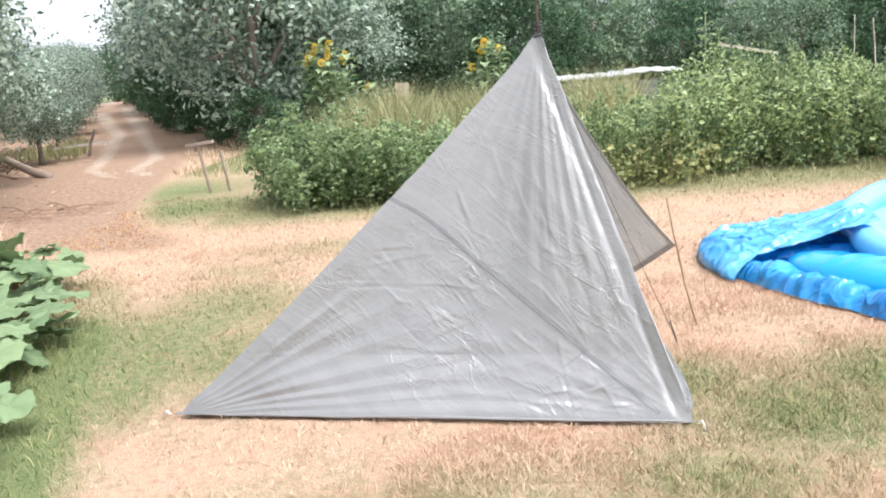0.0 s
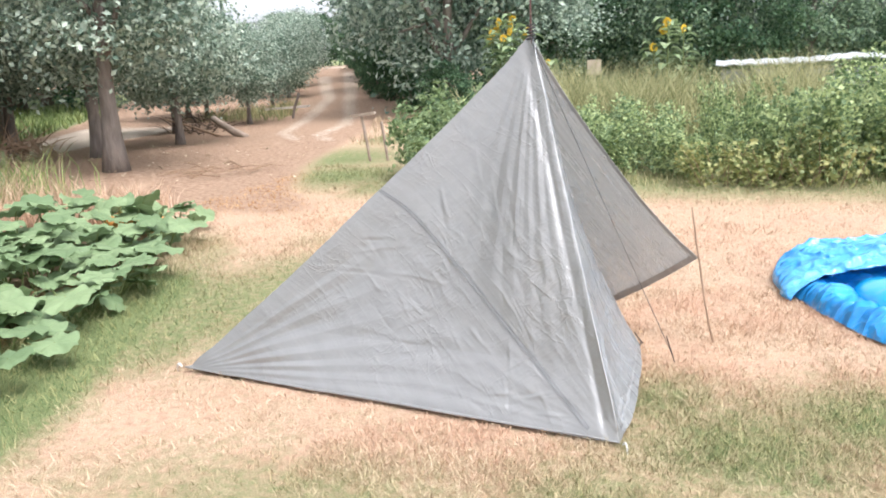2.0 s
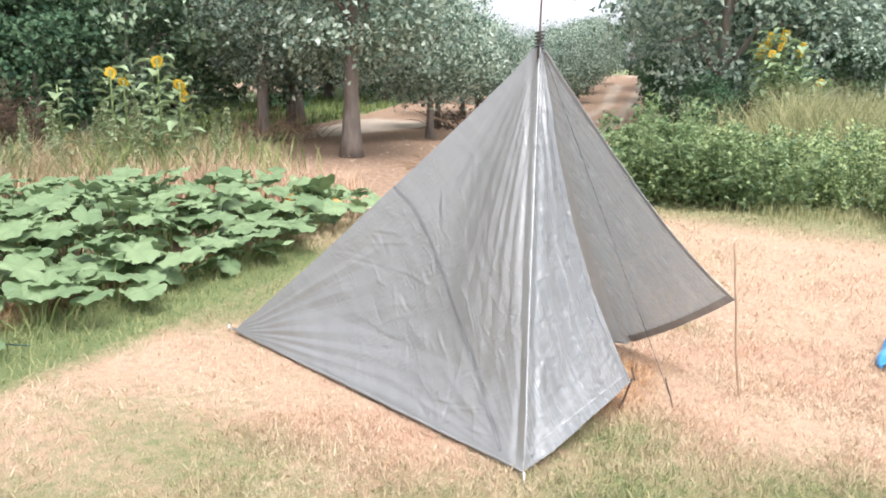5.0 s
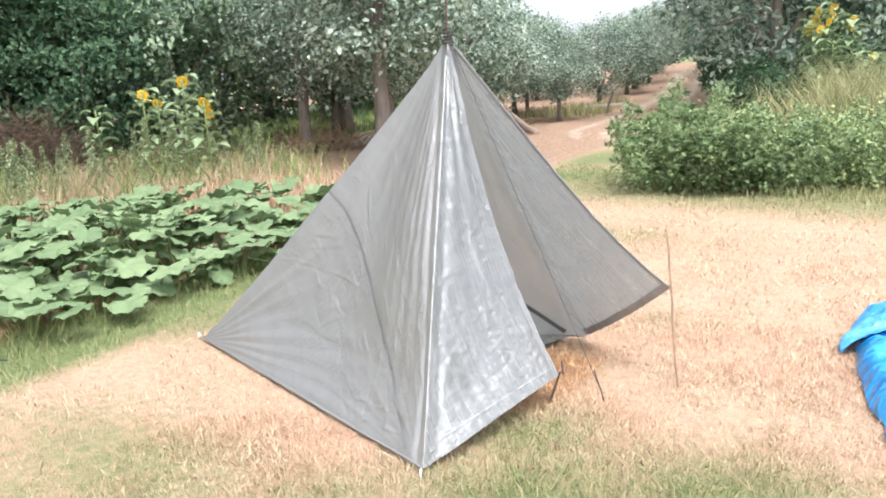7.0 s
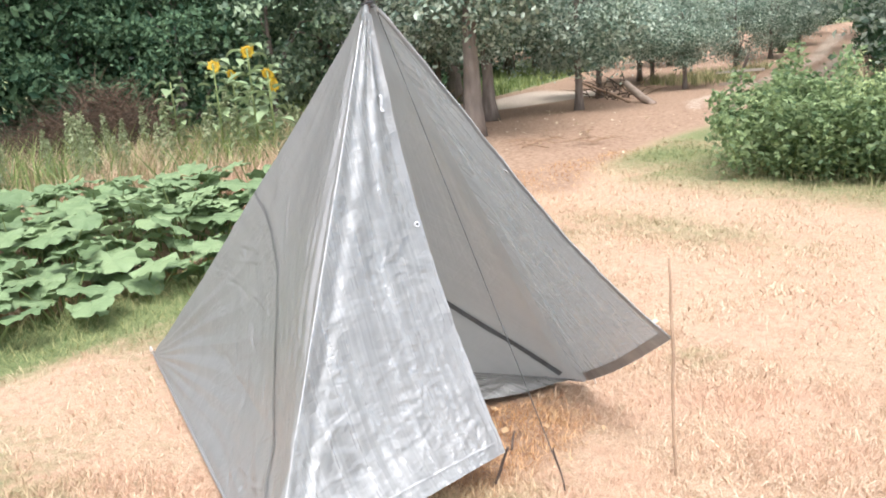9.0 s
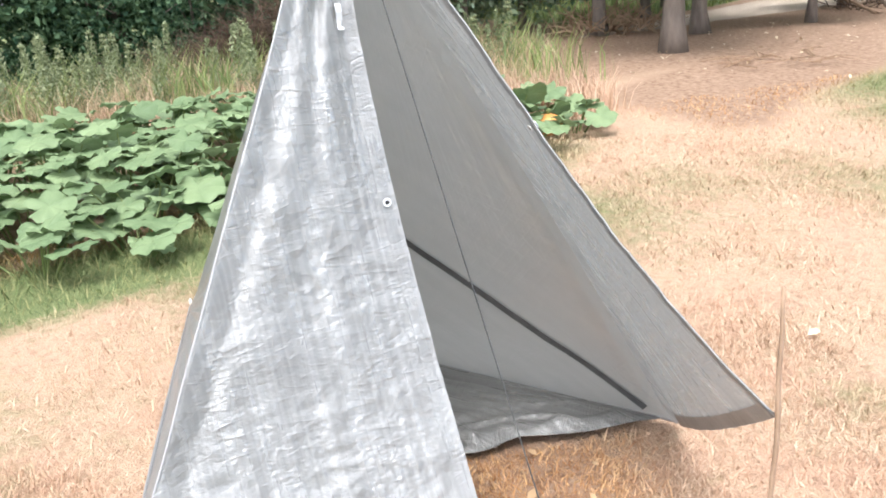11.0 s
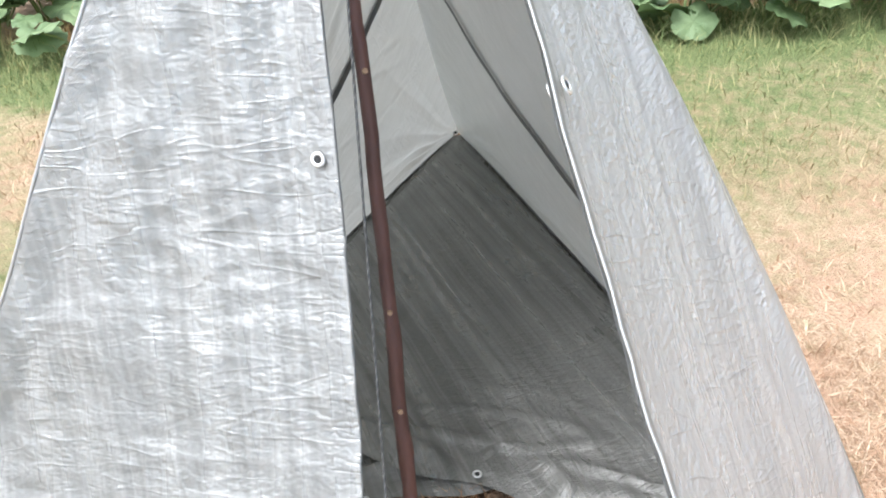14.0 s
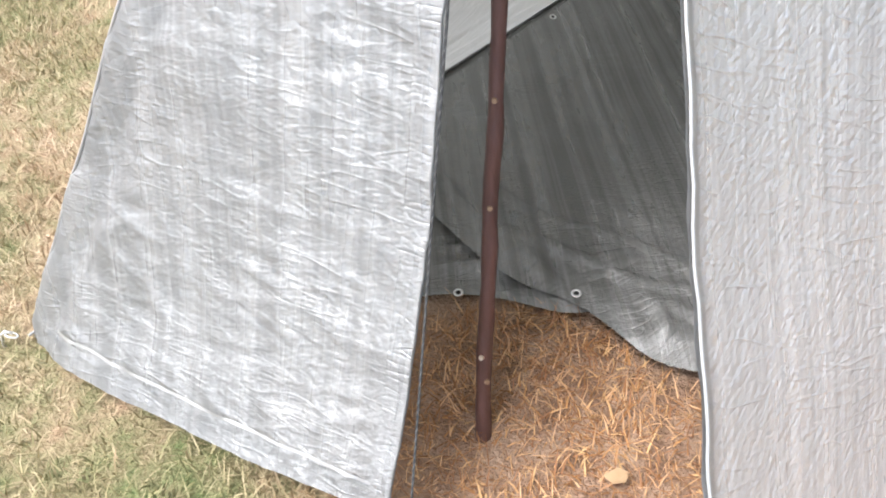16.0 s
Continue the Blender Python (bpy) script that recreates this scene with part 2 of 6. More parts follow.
def vinyl_material(name, low, high, rough, deep):
    """Thin glossy vinyl sheet, crumpled: crisp pressed creases at three sizes between flat faces, deep in metres."""
    m = bpy.data.materials.new(name)
    m.use_nodes = True
    n, l = m.node_tree.nodes, m.node_tree.links
    b = n["Principled BSDF"]
    co = n.new("ShaderNodeTexCoord")
    total = None
    for scale, weight, turn, stretch in ((2.2, 1.0, 0.5, (1, 2.0, 1)), (5.0, 0.45, -0.7, (1, 1.7, 1)), (12.0, 0.12, 0.2, (1, 1.4, 1))):
        mp, t, ridge = n.new("ShaderNodeMapping"), n.new("ShaderNodeTexNoise"), n.new("ShaderNodeMapRange")
        mp.inputs["Rotation"].default_value, mp.inputs["Scale"].default_value = (0, 0, turn), stretch
        l.new(co.outputs["Object"], mp.inputs[0]), l.new(mp.outputs[0], t.inputs["Vector"])
        t.inputs["Scale"].default_value, t.inputs["Detail"].default_value, t.inputs["Distortion"].default_value = scale, 1.5, 0.4
        off, size = n.new("ShaderNodeMath"), n.new("ShaderNodeMath")
        off.operation, size.operation = "SUBTRACT", "ABSOLUTE"
        off.inputs[1].default_value = 0.5
        l.new(t.outputs[0], off.inputs[0]), l.new(off.outputs[0], size.inputs[0]), l.new(size.outputs[0], ridge.inputs[0])
        ridge.inputs[1].default_value, ridge.inputs[2].default_value = 0.0, 0.16
        ridge.inputs[3].default_value, ridge.inputs[4].default_value = weight, 0.0
        if total is None:
            total = ridge.outputs[0]
        else:
            add = n.new("ShaderNodeMath")
            l.new(total, add.inputs[0]), l.new(ridge.outputs[0], add.inputs[1])
            total = add.outputs[0]
    tone, ramp, bu = n.new("ShaderNodeTexNoise"), n.new("ShaderNodeValToRGB"), n.new("ShaderNodeBump")
    tone.inputs["Scale"].default_value, tone.inputs["Detail"].default_value = 5.0, 5.0
    l.new(co.outputs["Object"], tone.inputs["Vector"]), l.new(tone.outputs[0], ramp.inputs[0])
    ramp.color_ramp.elements[0].position, ramp.color_ramp.elements[1].position = 0.3, 0.7
    ramp.color_ramp.elements[0].color, ramp.color_ramp.elements[1].color = (*low, 1), (*high, 1)
    bu.inputs["Strength"].default_value, bu.inputs["Distance"].default_value = 1.0, deep
    l.new(total, bu.inputs["Height"]), l.new(bu.outputs[0], b.inputs["Normal"]), l.new(ramp.outputs[0], b.inputs["Base Color"])
    b.inputs["Roughness"].default_value, b.inputs["Specular IOR Level"].default_value = rough, 0.8
    return m


def ground_material(name, blades=False):
    """Dry lawn, green patches, bare earth and pale wheel tracks, told apart by the attributes of the sheet."""
    m = bpy.data.materials.new(name)
    m.use_nodes = True
    n, l = m.node_tree.nodes, m.node_tree.links
    n.clear()
    out, b = n.new("ShaderNodeOutputMaterial"), n.new("ShaderNodeBsdfPrincipled")
    co = n.new("ShaderNodeNewGeometry")

    def tex(scale, detail, rough=0.6):
        t = n.new("ShaderNodeTexNoise")
        t.inputs["Scale"].default_value, t.inputs["Detail"].default_value = scale, detail
        t.inputs["Roughness"].default_value = rough
        l.new(co.outputs["Position"], t.inputs["Vector"])
        return t.outputs[0]

    def ramp_of(value, *stops):
        r = n.new("ShaderNodeValToRGB")
        while len(r.color_ramp.elements) < len(stops):
            r.color_ramp.elements.new(0.5)
        for e, (p, c) in zip(r.color_ramp.elements, stops):
            e.position, e.color = p, (*c, 1)
        l.new(value, r.inputs[0])
        return r.outputs[0]

    def blend(f, a, c):
        x = n.new("ShaderNodeMix")
        x.data_type = "RGBA"
        l.new(f, x.inputs[0]), l.new(a, x.inputs[6]), l.new(c, x.inputs[7])
        return x.outputs[2]

    def attribute(key):
        a = n.new("ShaderNodeAttribute")
        a.attribute_name = key
        return a.outputs["Fac"]

    def edged(mask, texture, lo, hi):
        s, r = n.new("ShaderNodeMath"), n.new("ShaderNodeMapRange")
        s.operation = "MULTIPLY_ADD"
        l.new(texture, s.inputs[0])
        s.inputs[1].default_value = 0.9
        l.new(mask, s.inputs[2])
        l.new(s.outputs[0], r.inputs[0])
        r.inputs[1].default_value, r.inputs[2].default_value = lo, hi
        return r.outputs[0]

    fine, mid, big = tex(140, 3), tex(18, 5), tex(2.2, 4)
    pick = co.outputs["Random Per Island"] if blades else fine
    straw = ramp_of(pick, (0.25, (0.38, 0.24, 0.145)), (0.5, (0.54, 0.385, 0.255)), (0.75, (0.70, 0.55, 0.40)))
    rosy = ramp_of(mid, (0.3, (0.50, 0.30, 0.20)), (0.7, (0.68, 0.46, 0.325)))
    straw = blend(ramp_of(big, (0.4, (0, 0, 0)), (0.62, (0.65, 0.65, 0.65))), straw, rosy)
    bare = tex(26, 4, 0.7)
    straw = blend(ramp_of(bare, (0.50, (0, 0, 0)), (0.66, (0.55, 0.55, 0.55))), straw, ramp_of(fine, (0.3, (0.30, 0.185, 0.115)), (0.7, (0.43, 0.29, 0.19))))
    lush = ramp_of(pick, (0.2, (0.100, 0.145, 0.052)), (0.5, (0.175, 0.218, 0.085)), (0.8, (0.35, 0.33, 0.15)))
    soil = ramp_of(mid, (0.3, (0.22, 0.132, 0.084)), (0.5, (0.375, 0.246, 0.163)), (0.75, (0.52, 0.375, 0.265)))
    chalk = ramp_of(mid, (0.3, (0.50, 0.40, 0.30)), (0.7, (0.66, 0.56, 0.45)))
    colour = blend(edged(attribute("green"), mid, 0.50, 1.08), straw, lush)
    if blades:
        litter = ramp_of(pick, (0.2, (0.30, 0.14, 0.05)), (0.5, (0.52, 0.27, 0.105)), (0.8, (0.70, 0.45, 0.21)))
        colour = blend(attribute("dirt"), colour, litter)
    else:
        colour = blend(edged(attribute("dirt"), mid, 0.65, 1.1), colour, soil)
        colour = blend(edged(attribute("pale"), mid, 0.65, 1.1), colour, chalk)
    l.new(colour, b.inputs["Base Color"])
    b.inputs["Roughness"].default_value = 0.85
    b.inputs["Specular IOR Level"].default_value = 0.25
    if not blades:
        bu = n.new("ShaderNodeBump")
        bu.inputs["Strength"].default_value, bu.inputs["Distance"].default_value = 0.8, 0.025
        s = n.new("ShaderNodeMath")
        s.operation = "ADD"
        l.new(fine, s.inputs[0]), l.new(mid, s.inputs[1])
        l.new(s.outputs[0], bu.inputs["Height"]), l.new(bu.outputs[0], b.inputs["Normal"])
    l.new(b.outputs[0], out.inputs[0])
    return m


M_GROUND, M_BLADE = ground_material("lawn"), ground_material("grass_blades", True)
M_TARP = tarp_material("silver_tarp", (0.330, 0.327, 0.314), (0.395, 0.391, 0.378), 0.26, 0.85, -0.9, 0.16)
# right wall, same cloth: base and translucency raised to brighten its inside
M_TARP_BRIGHT = tarp_material("brightened_silver_tarp", (0.345, 0.345, 0.335), (0.41, 0.41, 0.40), 0.32, 0.7, -1.5, 0.10)
M_FLAP = flap_material("crinkled_silver_tarp", (0.315, 0.317, 0.309), (0.45, 0.452, 0.44), 0.24, crumple=0.0034, crossed=0.0009)
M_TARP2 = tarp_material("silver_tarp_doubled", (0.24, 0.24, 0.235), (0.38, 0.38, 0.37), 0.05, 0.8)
# outer weld ribbon, darkened so its colour draws the seam's shading line
M_SEAM = tarp_material("welded_tarp_seam_shade", (0.18, 0.18, 0.175), (0.29, 0.29, 0.28), 0.02, 0.8)
# same sheet as the walls; the shade inside the tent is in this darker base
M_SHEET = flap_material("shade_toned_floor_tarp", (0.178, 0.175, 0.163), (0.285, 0.281, 0.265), 0.0, (0.24, 0.42), 0.0026, 0.0010)
# right flap, same cloth: paler base brightens a side that renders dark
M_FLAP2 = flap_material("smooth_silver_flap", (0.44, 0.45, 0.455), (0.64, 0.65, 0.655), 0.20, (0.20, 0.42), 0.0030, 0.0011, 0.0034)
# same tarp made paler, so fold edges carry a painted highlight
M_RIDGE = tarp_material("tarp_edge_highlight", (0.46, 0.46, 0.45), (0.56, 0.56, 0.54), 0.15, 0.4)
M_STRIP = material("weld_strip", (0.07, 0.07, 0.068), (0.13, 0.13, 0.125), 30, rough=0.6, bump_scale=90, bump_dist=0.002)
M_METAL = material("eyelet_metal", (0.72, 0.72, 0.70), (0.88, 0.88, 0.86), 40, rough=0.3, metal=0.7, bump=0.05)
# near-black disc closing the ring, painted for the dark of the hole
M_HOLE = material("eyelet_hole_shade", (0.02, 0.02, 0.02), (0.04, 0.04, 0.04), 40, rough=0.9, bump=0)
M_BARK_RED = material("red_bark", (0.045, 0.022, 0.019), (0.145, 0.068, 0.054), 35, rough=0.55, bump=0.5, bump_scale=70, stretch=(1, 1, 0.25))
M_TWIG = material("dry_twig", (0.20, 0.125, 0.075), (0.40, 0.27, 0.17), 40, rough=0.75, bump=0.4, stretch=(1, 1, 0.3))
M_DARKTWIG = material("dark_twig", (0.035, 0.025, 0.02), (0.09, 0.06, 0.045), 40, rough=0.8, bump=0.4)
M_CUT = material("cut_wood", (0.42, 0.33, 0.24), (0.64, 0.53, 0.41), 60, rough=0.7, bump=0.1)
M_CORD_DARK = material("dark_cord", (0.025, 0.025, 0.025), (0.06, 0.06, 0.06), 80, rough=0.8, bump=0.2)
M_CORD_LIGHT = material("grey_cord", (0.08, 0.08, 0.075), (0.14, 0.14, 0.13), 80, rough=0.8, bump=0.2)
M_WHITE = material("white_cord", (0.70, 0.70, 0.68), (0.85, 0.85, 0.83), 60, rough=0.6, bump=0.1)
M_TRUNK = material("grey_bark", (0.105, 0.084, 0.070), (0.294, 0.245, 0.203), 9, rough=0.9, bump=0.9, bump_scale=16, bump_dist=0.03, stretch=(1, 1, 0.3))
# leaf green paled and shifted to blue: haze and sky glare in the colour
M_LEAF_ORCHARD = material("hazed_orchard_leaf", (0.130, 0.200, 0.146), (0.53, 0.61, 0.485), 3, rough=0.42, bump=0, spread=0.7, let_through=0.4, sheen=0.5)
M_LEAF_DARK = material("wood_leaf", (0.037, 0.082, 0.047), (0.150, 0.238, 0.124), 1.5, rough=0.65, bump=0, spread=0.5, let_through=0.28, sheen=0.12)
M_LEAF_SHRUB = material("shrub_leaf", (0.085, 0.150, 0.092), (0.34, 0.44, 0.27), 1.5, rough=0.45, bump=0, spread=0.6, let_through=0.35)
M_LEAF_BERRY = material("berry_leaf", (0.115, 0.185, 0.078), (0.51, 0.59, 0.28), 4, rough=0.5, bump=0, spread=0.75, let_through=0.4)
M_LEAF_BROAD = material("broad_berry_leaf", (0.09, 0.15, 0.062), (0.34, 0.43, 0.20), 4, rough=0.55, bump=0, spread=0.5, let_through=0.45)
M_LEAF_YELLOW = material("yellowing_leaf", (0.15, 0.19, 0.06), (0.42, 0.41, 0.16), 5, rough=0.55, bump=0, spread=0.6, let_through=0.3)
# needles greyed so their colour carries the haze of distance
M_NEEDLE = material("hazed_conifer_needles", (0.085, 0.10, 0.07), (0.22, 0.235, 0.175), 2, rough=0.6, bump=0, spread=0.5, let_through=0.1)
M_PUMPKIN_LEAF = material("pumpkin_leaf", (0.138, 0.208, 0.092), (0.240, 0.320, 0.155), 9, rough=0.6, bump=0.5, bump_scale=26, bump_dist=0.012, spread=0.45, let_through=0.22, rand="object")
M_STEM = material("green_stem", (0.12, 0.17, 0.05), (0.24, 0.28, 0.10), 20, rough=0.6, bump=0.2)
M_TALL = material("tall_grass", (0.32, 0.245, 0.13), (0.68, 0.52, 0.35), 1.2, rough=0.7, bump=0, spread=0.7, let_through=0.25)
M_STRAW = material("dry_straw", (0.42, 0.27, 0.17), (0.72, 0.52, 0.37), 2.0, rough=0.75, bump=0, spread=0.7, let_through=0.2)
M_THATCH = material("trodden_grass", (0.33, 0.155, 0.065), (0.70, 0.44, 0.23), 6, rough=0.75, bump=0, spread=0.8)
M_TALL_GREEN = material("tall_meadow_grass", (0.19, 0.21, 0.085), (0.52, 0.48, 0.25), 1.2, rough=0.7, bump=0, spread=0.7, let_through=0.25)
M_WEED = material("green_weed", (0.112, 0.175, 0.050), (0.338, 0.388, 0.138), 2, rough=0.65, bump=0, spread=0.6, let_through=0.25)
M_SPIRE = material("grey_green_weed", (0.16, 0.20, 0.095), (0.42, 0.46, 0.26), 2, rough=0.6, bump=0, spread=0.6, let_through=0.25)
M_PETAL = material("sunflower_petal", (0.72, 0.42, 0.03), (0.85, 0.62, 0.06), 20, rough=0.5, bump=0, let_through=0.3)
M_DISC = material("sunflower_disc", (0.40, 0.24, 0.03), (0.60, 0.42, 0.07), 60, rough=0.9, bump=0.6)
M_SUNLEAF = material("sunflower_leaf", (0.15, 0.225, 0.105), (0.36, 0.44, 0.24), 6, rough=0.55, bump=0.2, spread=0.5, let_through=0.25)
M_POOL_DEEP = vinyl_material("blue_vinyl", (0.004, 0.165, 0.50), (0.03, 0.34, 0.75), 0.30, 0.030)
# same vinyl as the wall; the paler base paints in reflected sky
M_POOL_SHEET = vinyl_material("creased_sky_sheen_vinyl", (0.025, 0.25, 0.60), (0.11, 0.42, 0.77), 0.25, 0.030)
M_POOL_LIGHT = material("light_blue_vinyl", (0.13, 0.48, 0.75), (0.28, 0.64, 0.86), 2, rough=0.2, bump=0.15, bump_scale=12, bump_dist=0.02)
# wall vinyl again, lightened to paint the sky-lit look of the bulge
M_POOL_MID = material("lit_blue_vinyl", (0.003, 0.25, 0.58), (0.02, 0.39, 0.73), 2, rough=0.18, bump=0.25, bump_scale=9, bump_dist=0.03)
M_PLANK = material("weathered_wood", (0.42, 0.36, 0.29), (0.66, 0.59, 0.50), 14, rough=0.8, bump=0.4, stretch=(0.2, 1, 1))
M_LOG = material("old_log", (0.20, 0.145, 0.105), (0.42, 0.33, 0.26), 9, rough=0.85, bump=0.6, bump_scale=20, bump_dist=0.02)
M_ROOF = material("white_sheet_roof", (0.36, 0.38, 0.38), (0.52, 0.53, 0.53), 3, rough=0.5, bump=0.2)
M_SIDE = material("grey_boards", (0.22, 0.23, 0.23), (0.36, 0.36, 0.35), 6, rough=0.7, bump=0.3)
M_LITTER = material("dry_leaf", (0.50, 0.37, 0.22), (0.78, 0.66, 0.48), 20, rough=0.8, bump=0.1, spread=0.5)
M_DRYLEAF = material("brown_dry_leaf", (0.32, 0.20, 0.10), (0.50, 0.34, 0.19), 20, rough=0.8, bump=0.1, spread=0.5)
M_DEAD = material("dead_brush", (0.045, 0.029, 0.018), (0.13, 0.083, 0.05), 4, rough=0.9, bump=0, spread=0.6)
M_ORANGE = material("orange_pumpkin", (0.55, 0.20, 0.04), (0.75, 0.36, 0.10), 8, rough=0.45, bump=0.2)
M_HOSE = material("dark_green_hose", (0.02, 0.05, 0.04), (0.05, 0.10, 0.08), 20, rough=0.4, bump=0.1)


# ---- mesh helpers ----
def mesh_of(name, verts, faces, mat, smooth=False, uv=None):
    me = bpy.data.meshes.new(name)
    me.from_pydata([tuple(v) for v in verts], [], [tuple(f) for f in faces])
    for m in mat if isinstance(mat, (list, tuple)) else (mat,):
        me.materials.append(m)
    if smooth:
        me.polygons.foreach_set("use_smooth", [True] * len(me.polygons))
    if uv is not None:
        layer = me.uv_layers.new(name="pattern")
        idx = np.zeros(len(me.loops), np.int32)
        me.loops.foreach_get("vertex_index", idx)
        layer.data.foreach_set("uv", np.asarray(uv, np.float32)[idx].ravel())
    me.update()
    return me


def piece(name, me, parent=None, label=""):
    ob = new(name, me)
    if parent is not None:
        ob.parent = parent
    return tagged(ob, label) if label else ob


def part(name, bm, mat, parent=None, label="", smooth=False):
    me = bpy.data.meshes.new(name)
    bm.to_mesh(me)
    bm.free()
    for m in mat if isinstance(mat, (list, tuple)) else (mat,):
        me.materials.append(m)
    if smooth:
        me.polygons.foreach_set("use_smooth", [True] * len(me.polygons))
    return piece(name, me, parent, label)


def thing(name, label, category, group="", at=(0, 0, 0)):
    ob = new(name)
    ob.location = at
    ob.empty_display_size = 0.1
    return tagged(ob, label, category, group)


def tube(points, radii, sides=8, wobble=0.0, rng=None, cap=True):
    """A tapered tube along points: vertices and faces."""
    pts = [Vector(p) for p in points]
    verts, faces = [], []
    side = None
    for i, p in enumerate(pts):
        d = (pts[min(i + 1, len(pts) - 1)] - pts[max(i - 1, 0)]).normalized()
        if side is None:
            side = d.orthogonal().normalized()
        side = (side - d * side.dot(d)).normalized()
        up = d.cross(side)
        for k in range(sides):
            a = 2 * math.pi * k / sides
            r = radii[i] * (1 + (rng.uniform(-wobble, wobble) if rng else 0))
            verts.append(p + (side * math.cos(a) + up * math.sin(a)) * r)
    for i in range(len(pts) - 1):
        for k in range(sides):
            j = (k + 1) % sides
            faces.append((i * sides + k, i * sides + j, (i + 1) * sides + j, (i + 1) * sides + k))
    if cap:
        faces.append(tuple(range(sides))[::-1])
        faces.append(tuple((len(pts) - 1) * sides + k for k in range(sides)))
    return verts, faces


def merged(*sets):
    verts, faces = [], []
    for v, f in sets:
        base = len(verts)
        verts += list(v)
        faces += [tuple(i + base for i in face) for face in f]
    return verts, faces


def leaf_arrays(centres, normals, size, aspect=0.6, fold=0.18, rng=None):
    """Folded pointed leaves, two triangles each."""
    n = len(centres)
    t = rng.normal(size=(n, 3))
    t -= normals * (t * normals).sum(1, keepdims=True)
    t /= np.linalg.norm(t, axis=1, keepdims=True) + 1e-9
    s = np.cross(normals, t)
    L, W = size[:, None], (size * aspect)[:, None]
    base, tip = centres - t * L * 0.5, centres + t * L * 0.5 - normals * L * 0.12
    left, right = centres + s * W * 0.5 + normals * W * fold, centres - s * W * 0.5 + normals * W * fold
    verts = np.stack([base, left, tip, right], 1).reshape(-1, 3)
    i = np.arange(n)[:, None] * 4
    faces = np.concatenate([i + [0, 2, 1], i + [0, 3, 2]], 0)
    return verts, faces


def leaf_mesh(name, centres, normals, size, mat, aspect=0.6, seed=0):
    normals = normals / (np.linalg.norm(normals, axis=1, keepdims=True) + 1e-9)
    v, f = leaf_arrays(centres, normals, size, aspect, rng=np.random.default_rng(seed))
    return fast_mesh(name, v, f, mat)


def fast_mesh(name, v, f, mat):
    me = bpy.data.meshes.new(name)
    v, f = np.asarray(v, np.float32), np.asarray(f, np.int32)
    k = f.shape[1]
    me.vertices.add(len(v))
    me.vertices.foreach_set("co", v.ravel())
    me.loops.add(f.size)
    me.loops.foreach_set("vertex_index", f.ravel())
    me.polygons.add(len(f))
    me.polygons.foreach_set("loop_start", np.arange(0, f.size, k, dtype=np.int32))
    me.materials.append(mat)
    me.update(calc_edges=True)
    return me


def float_attribute(me, key, values):
    me.attributes.new(key, "FLOAT", "POINT").data.foreach_set("value", np.asarray(values, np.float32))


def smooth01(x):
    x = np.clip(x, 0, 1)
    return x * x * (3 - 2 * x)


# ---- ground: one sheet to the horizon ----
PATH_LINE = np.array([(-2.6, 7.6), (-4.0, 9.4), (-4.9, 11.5), (-5.4, 13.8), (-5.9, 16.2), (-7.4, 20.5), (-10.6, 28.0), (-16.1, 39.5), (-26.0, 60.0)])
WHEELS = [np.array([(-5.75, 14.9), (-6.5, 15.9), (-7.55, 18.9), (-9.3, 23.4), (-10.2, 25.9), (-12.2, 29.9), (-15.2, 36.1)]),
          np.array([(-5.1, 15.0), (-5.6, 15.6), (-6.05, 17.8), (-7.0, 20.3), (-8.1, 22.7), (-11.0, 29.4), (-15.6, 39.7)])]
BED_EDGE = np.array([(-1.45, 0.6), (-1.55, 2.9), (-1.75, 3.8), (-2.1, 4.9), (-2.3, 5.6), (-2.55, 6.7), (-3.3, 7.6)])
GREEN_SPOTS = ((-0.95, 5.15, 0.70, 0.75, 0.52), (-1.15, 6.10, 0.70, 0.85, 0.50), (-1.30, 7.20, 0.60, 0.50, 0.26), (-0.55, 4.62, 0.35, 0.30, 0.50), (-0.65, 8.00, 1.1, 0.45, 0.30),
               (1.80, 4.00, 0.60, 0.55, 0.56), (2.35, 4.35, 0.60, 0.45, 0.60), (1.45, 4.40, 0.35, 0.35, 0.50), (1.35, 3.50, 0.50, 0.35, 0.48), (3.2, 3.0, 1.0, 1.2, 0.5),
               (0.30, 3.25, 0.95, 0.42, 0.44), (0.45, 2.70, 0.80, 0.50, 0.46), (-0.40, 1.70, 1.0, 1.2, 0.5), (1.05, 6.08, 0.14, 0.12, 0.28),
               (-3.0, 11.0, 1.5, 1.3, 0.62), (-3.9, 12.8, 1.5, 1.7, 0.62))


def line_distance(x, y, line):
    best = np.full(np.shape(x), 1e9)
    for (ax, ay), (bx, by) in zip(line[:-1], line[1:]):
        dx, dy = bx - ax, by - ay
        s = np.clip(((x - ax) * dx + (y - ay) * dy) / (dx * dx + dy * dy), 0, 1)
        best = np.minimum(best, np.hypot(x - ax - s * dx, y - ay - s * dy))
    return best


def bed_side(x, y):
    """How far a place lies into the pumpkin bed, across its front edge."""
    return np.interp(y, BED_EDGE[:, 1], BED_EDGE[:, 0]) - x


def lane_sides(y):
    """The near and the far side of the pale farm lane beyond the first trees."""
    return -8.9 - 0.12 * (y - 12), -10.7 - 0.52 * (y - 13)


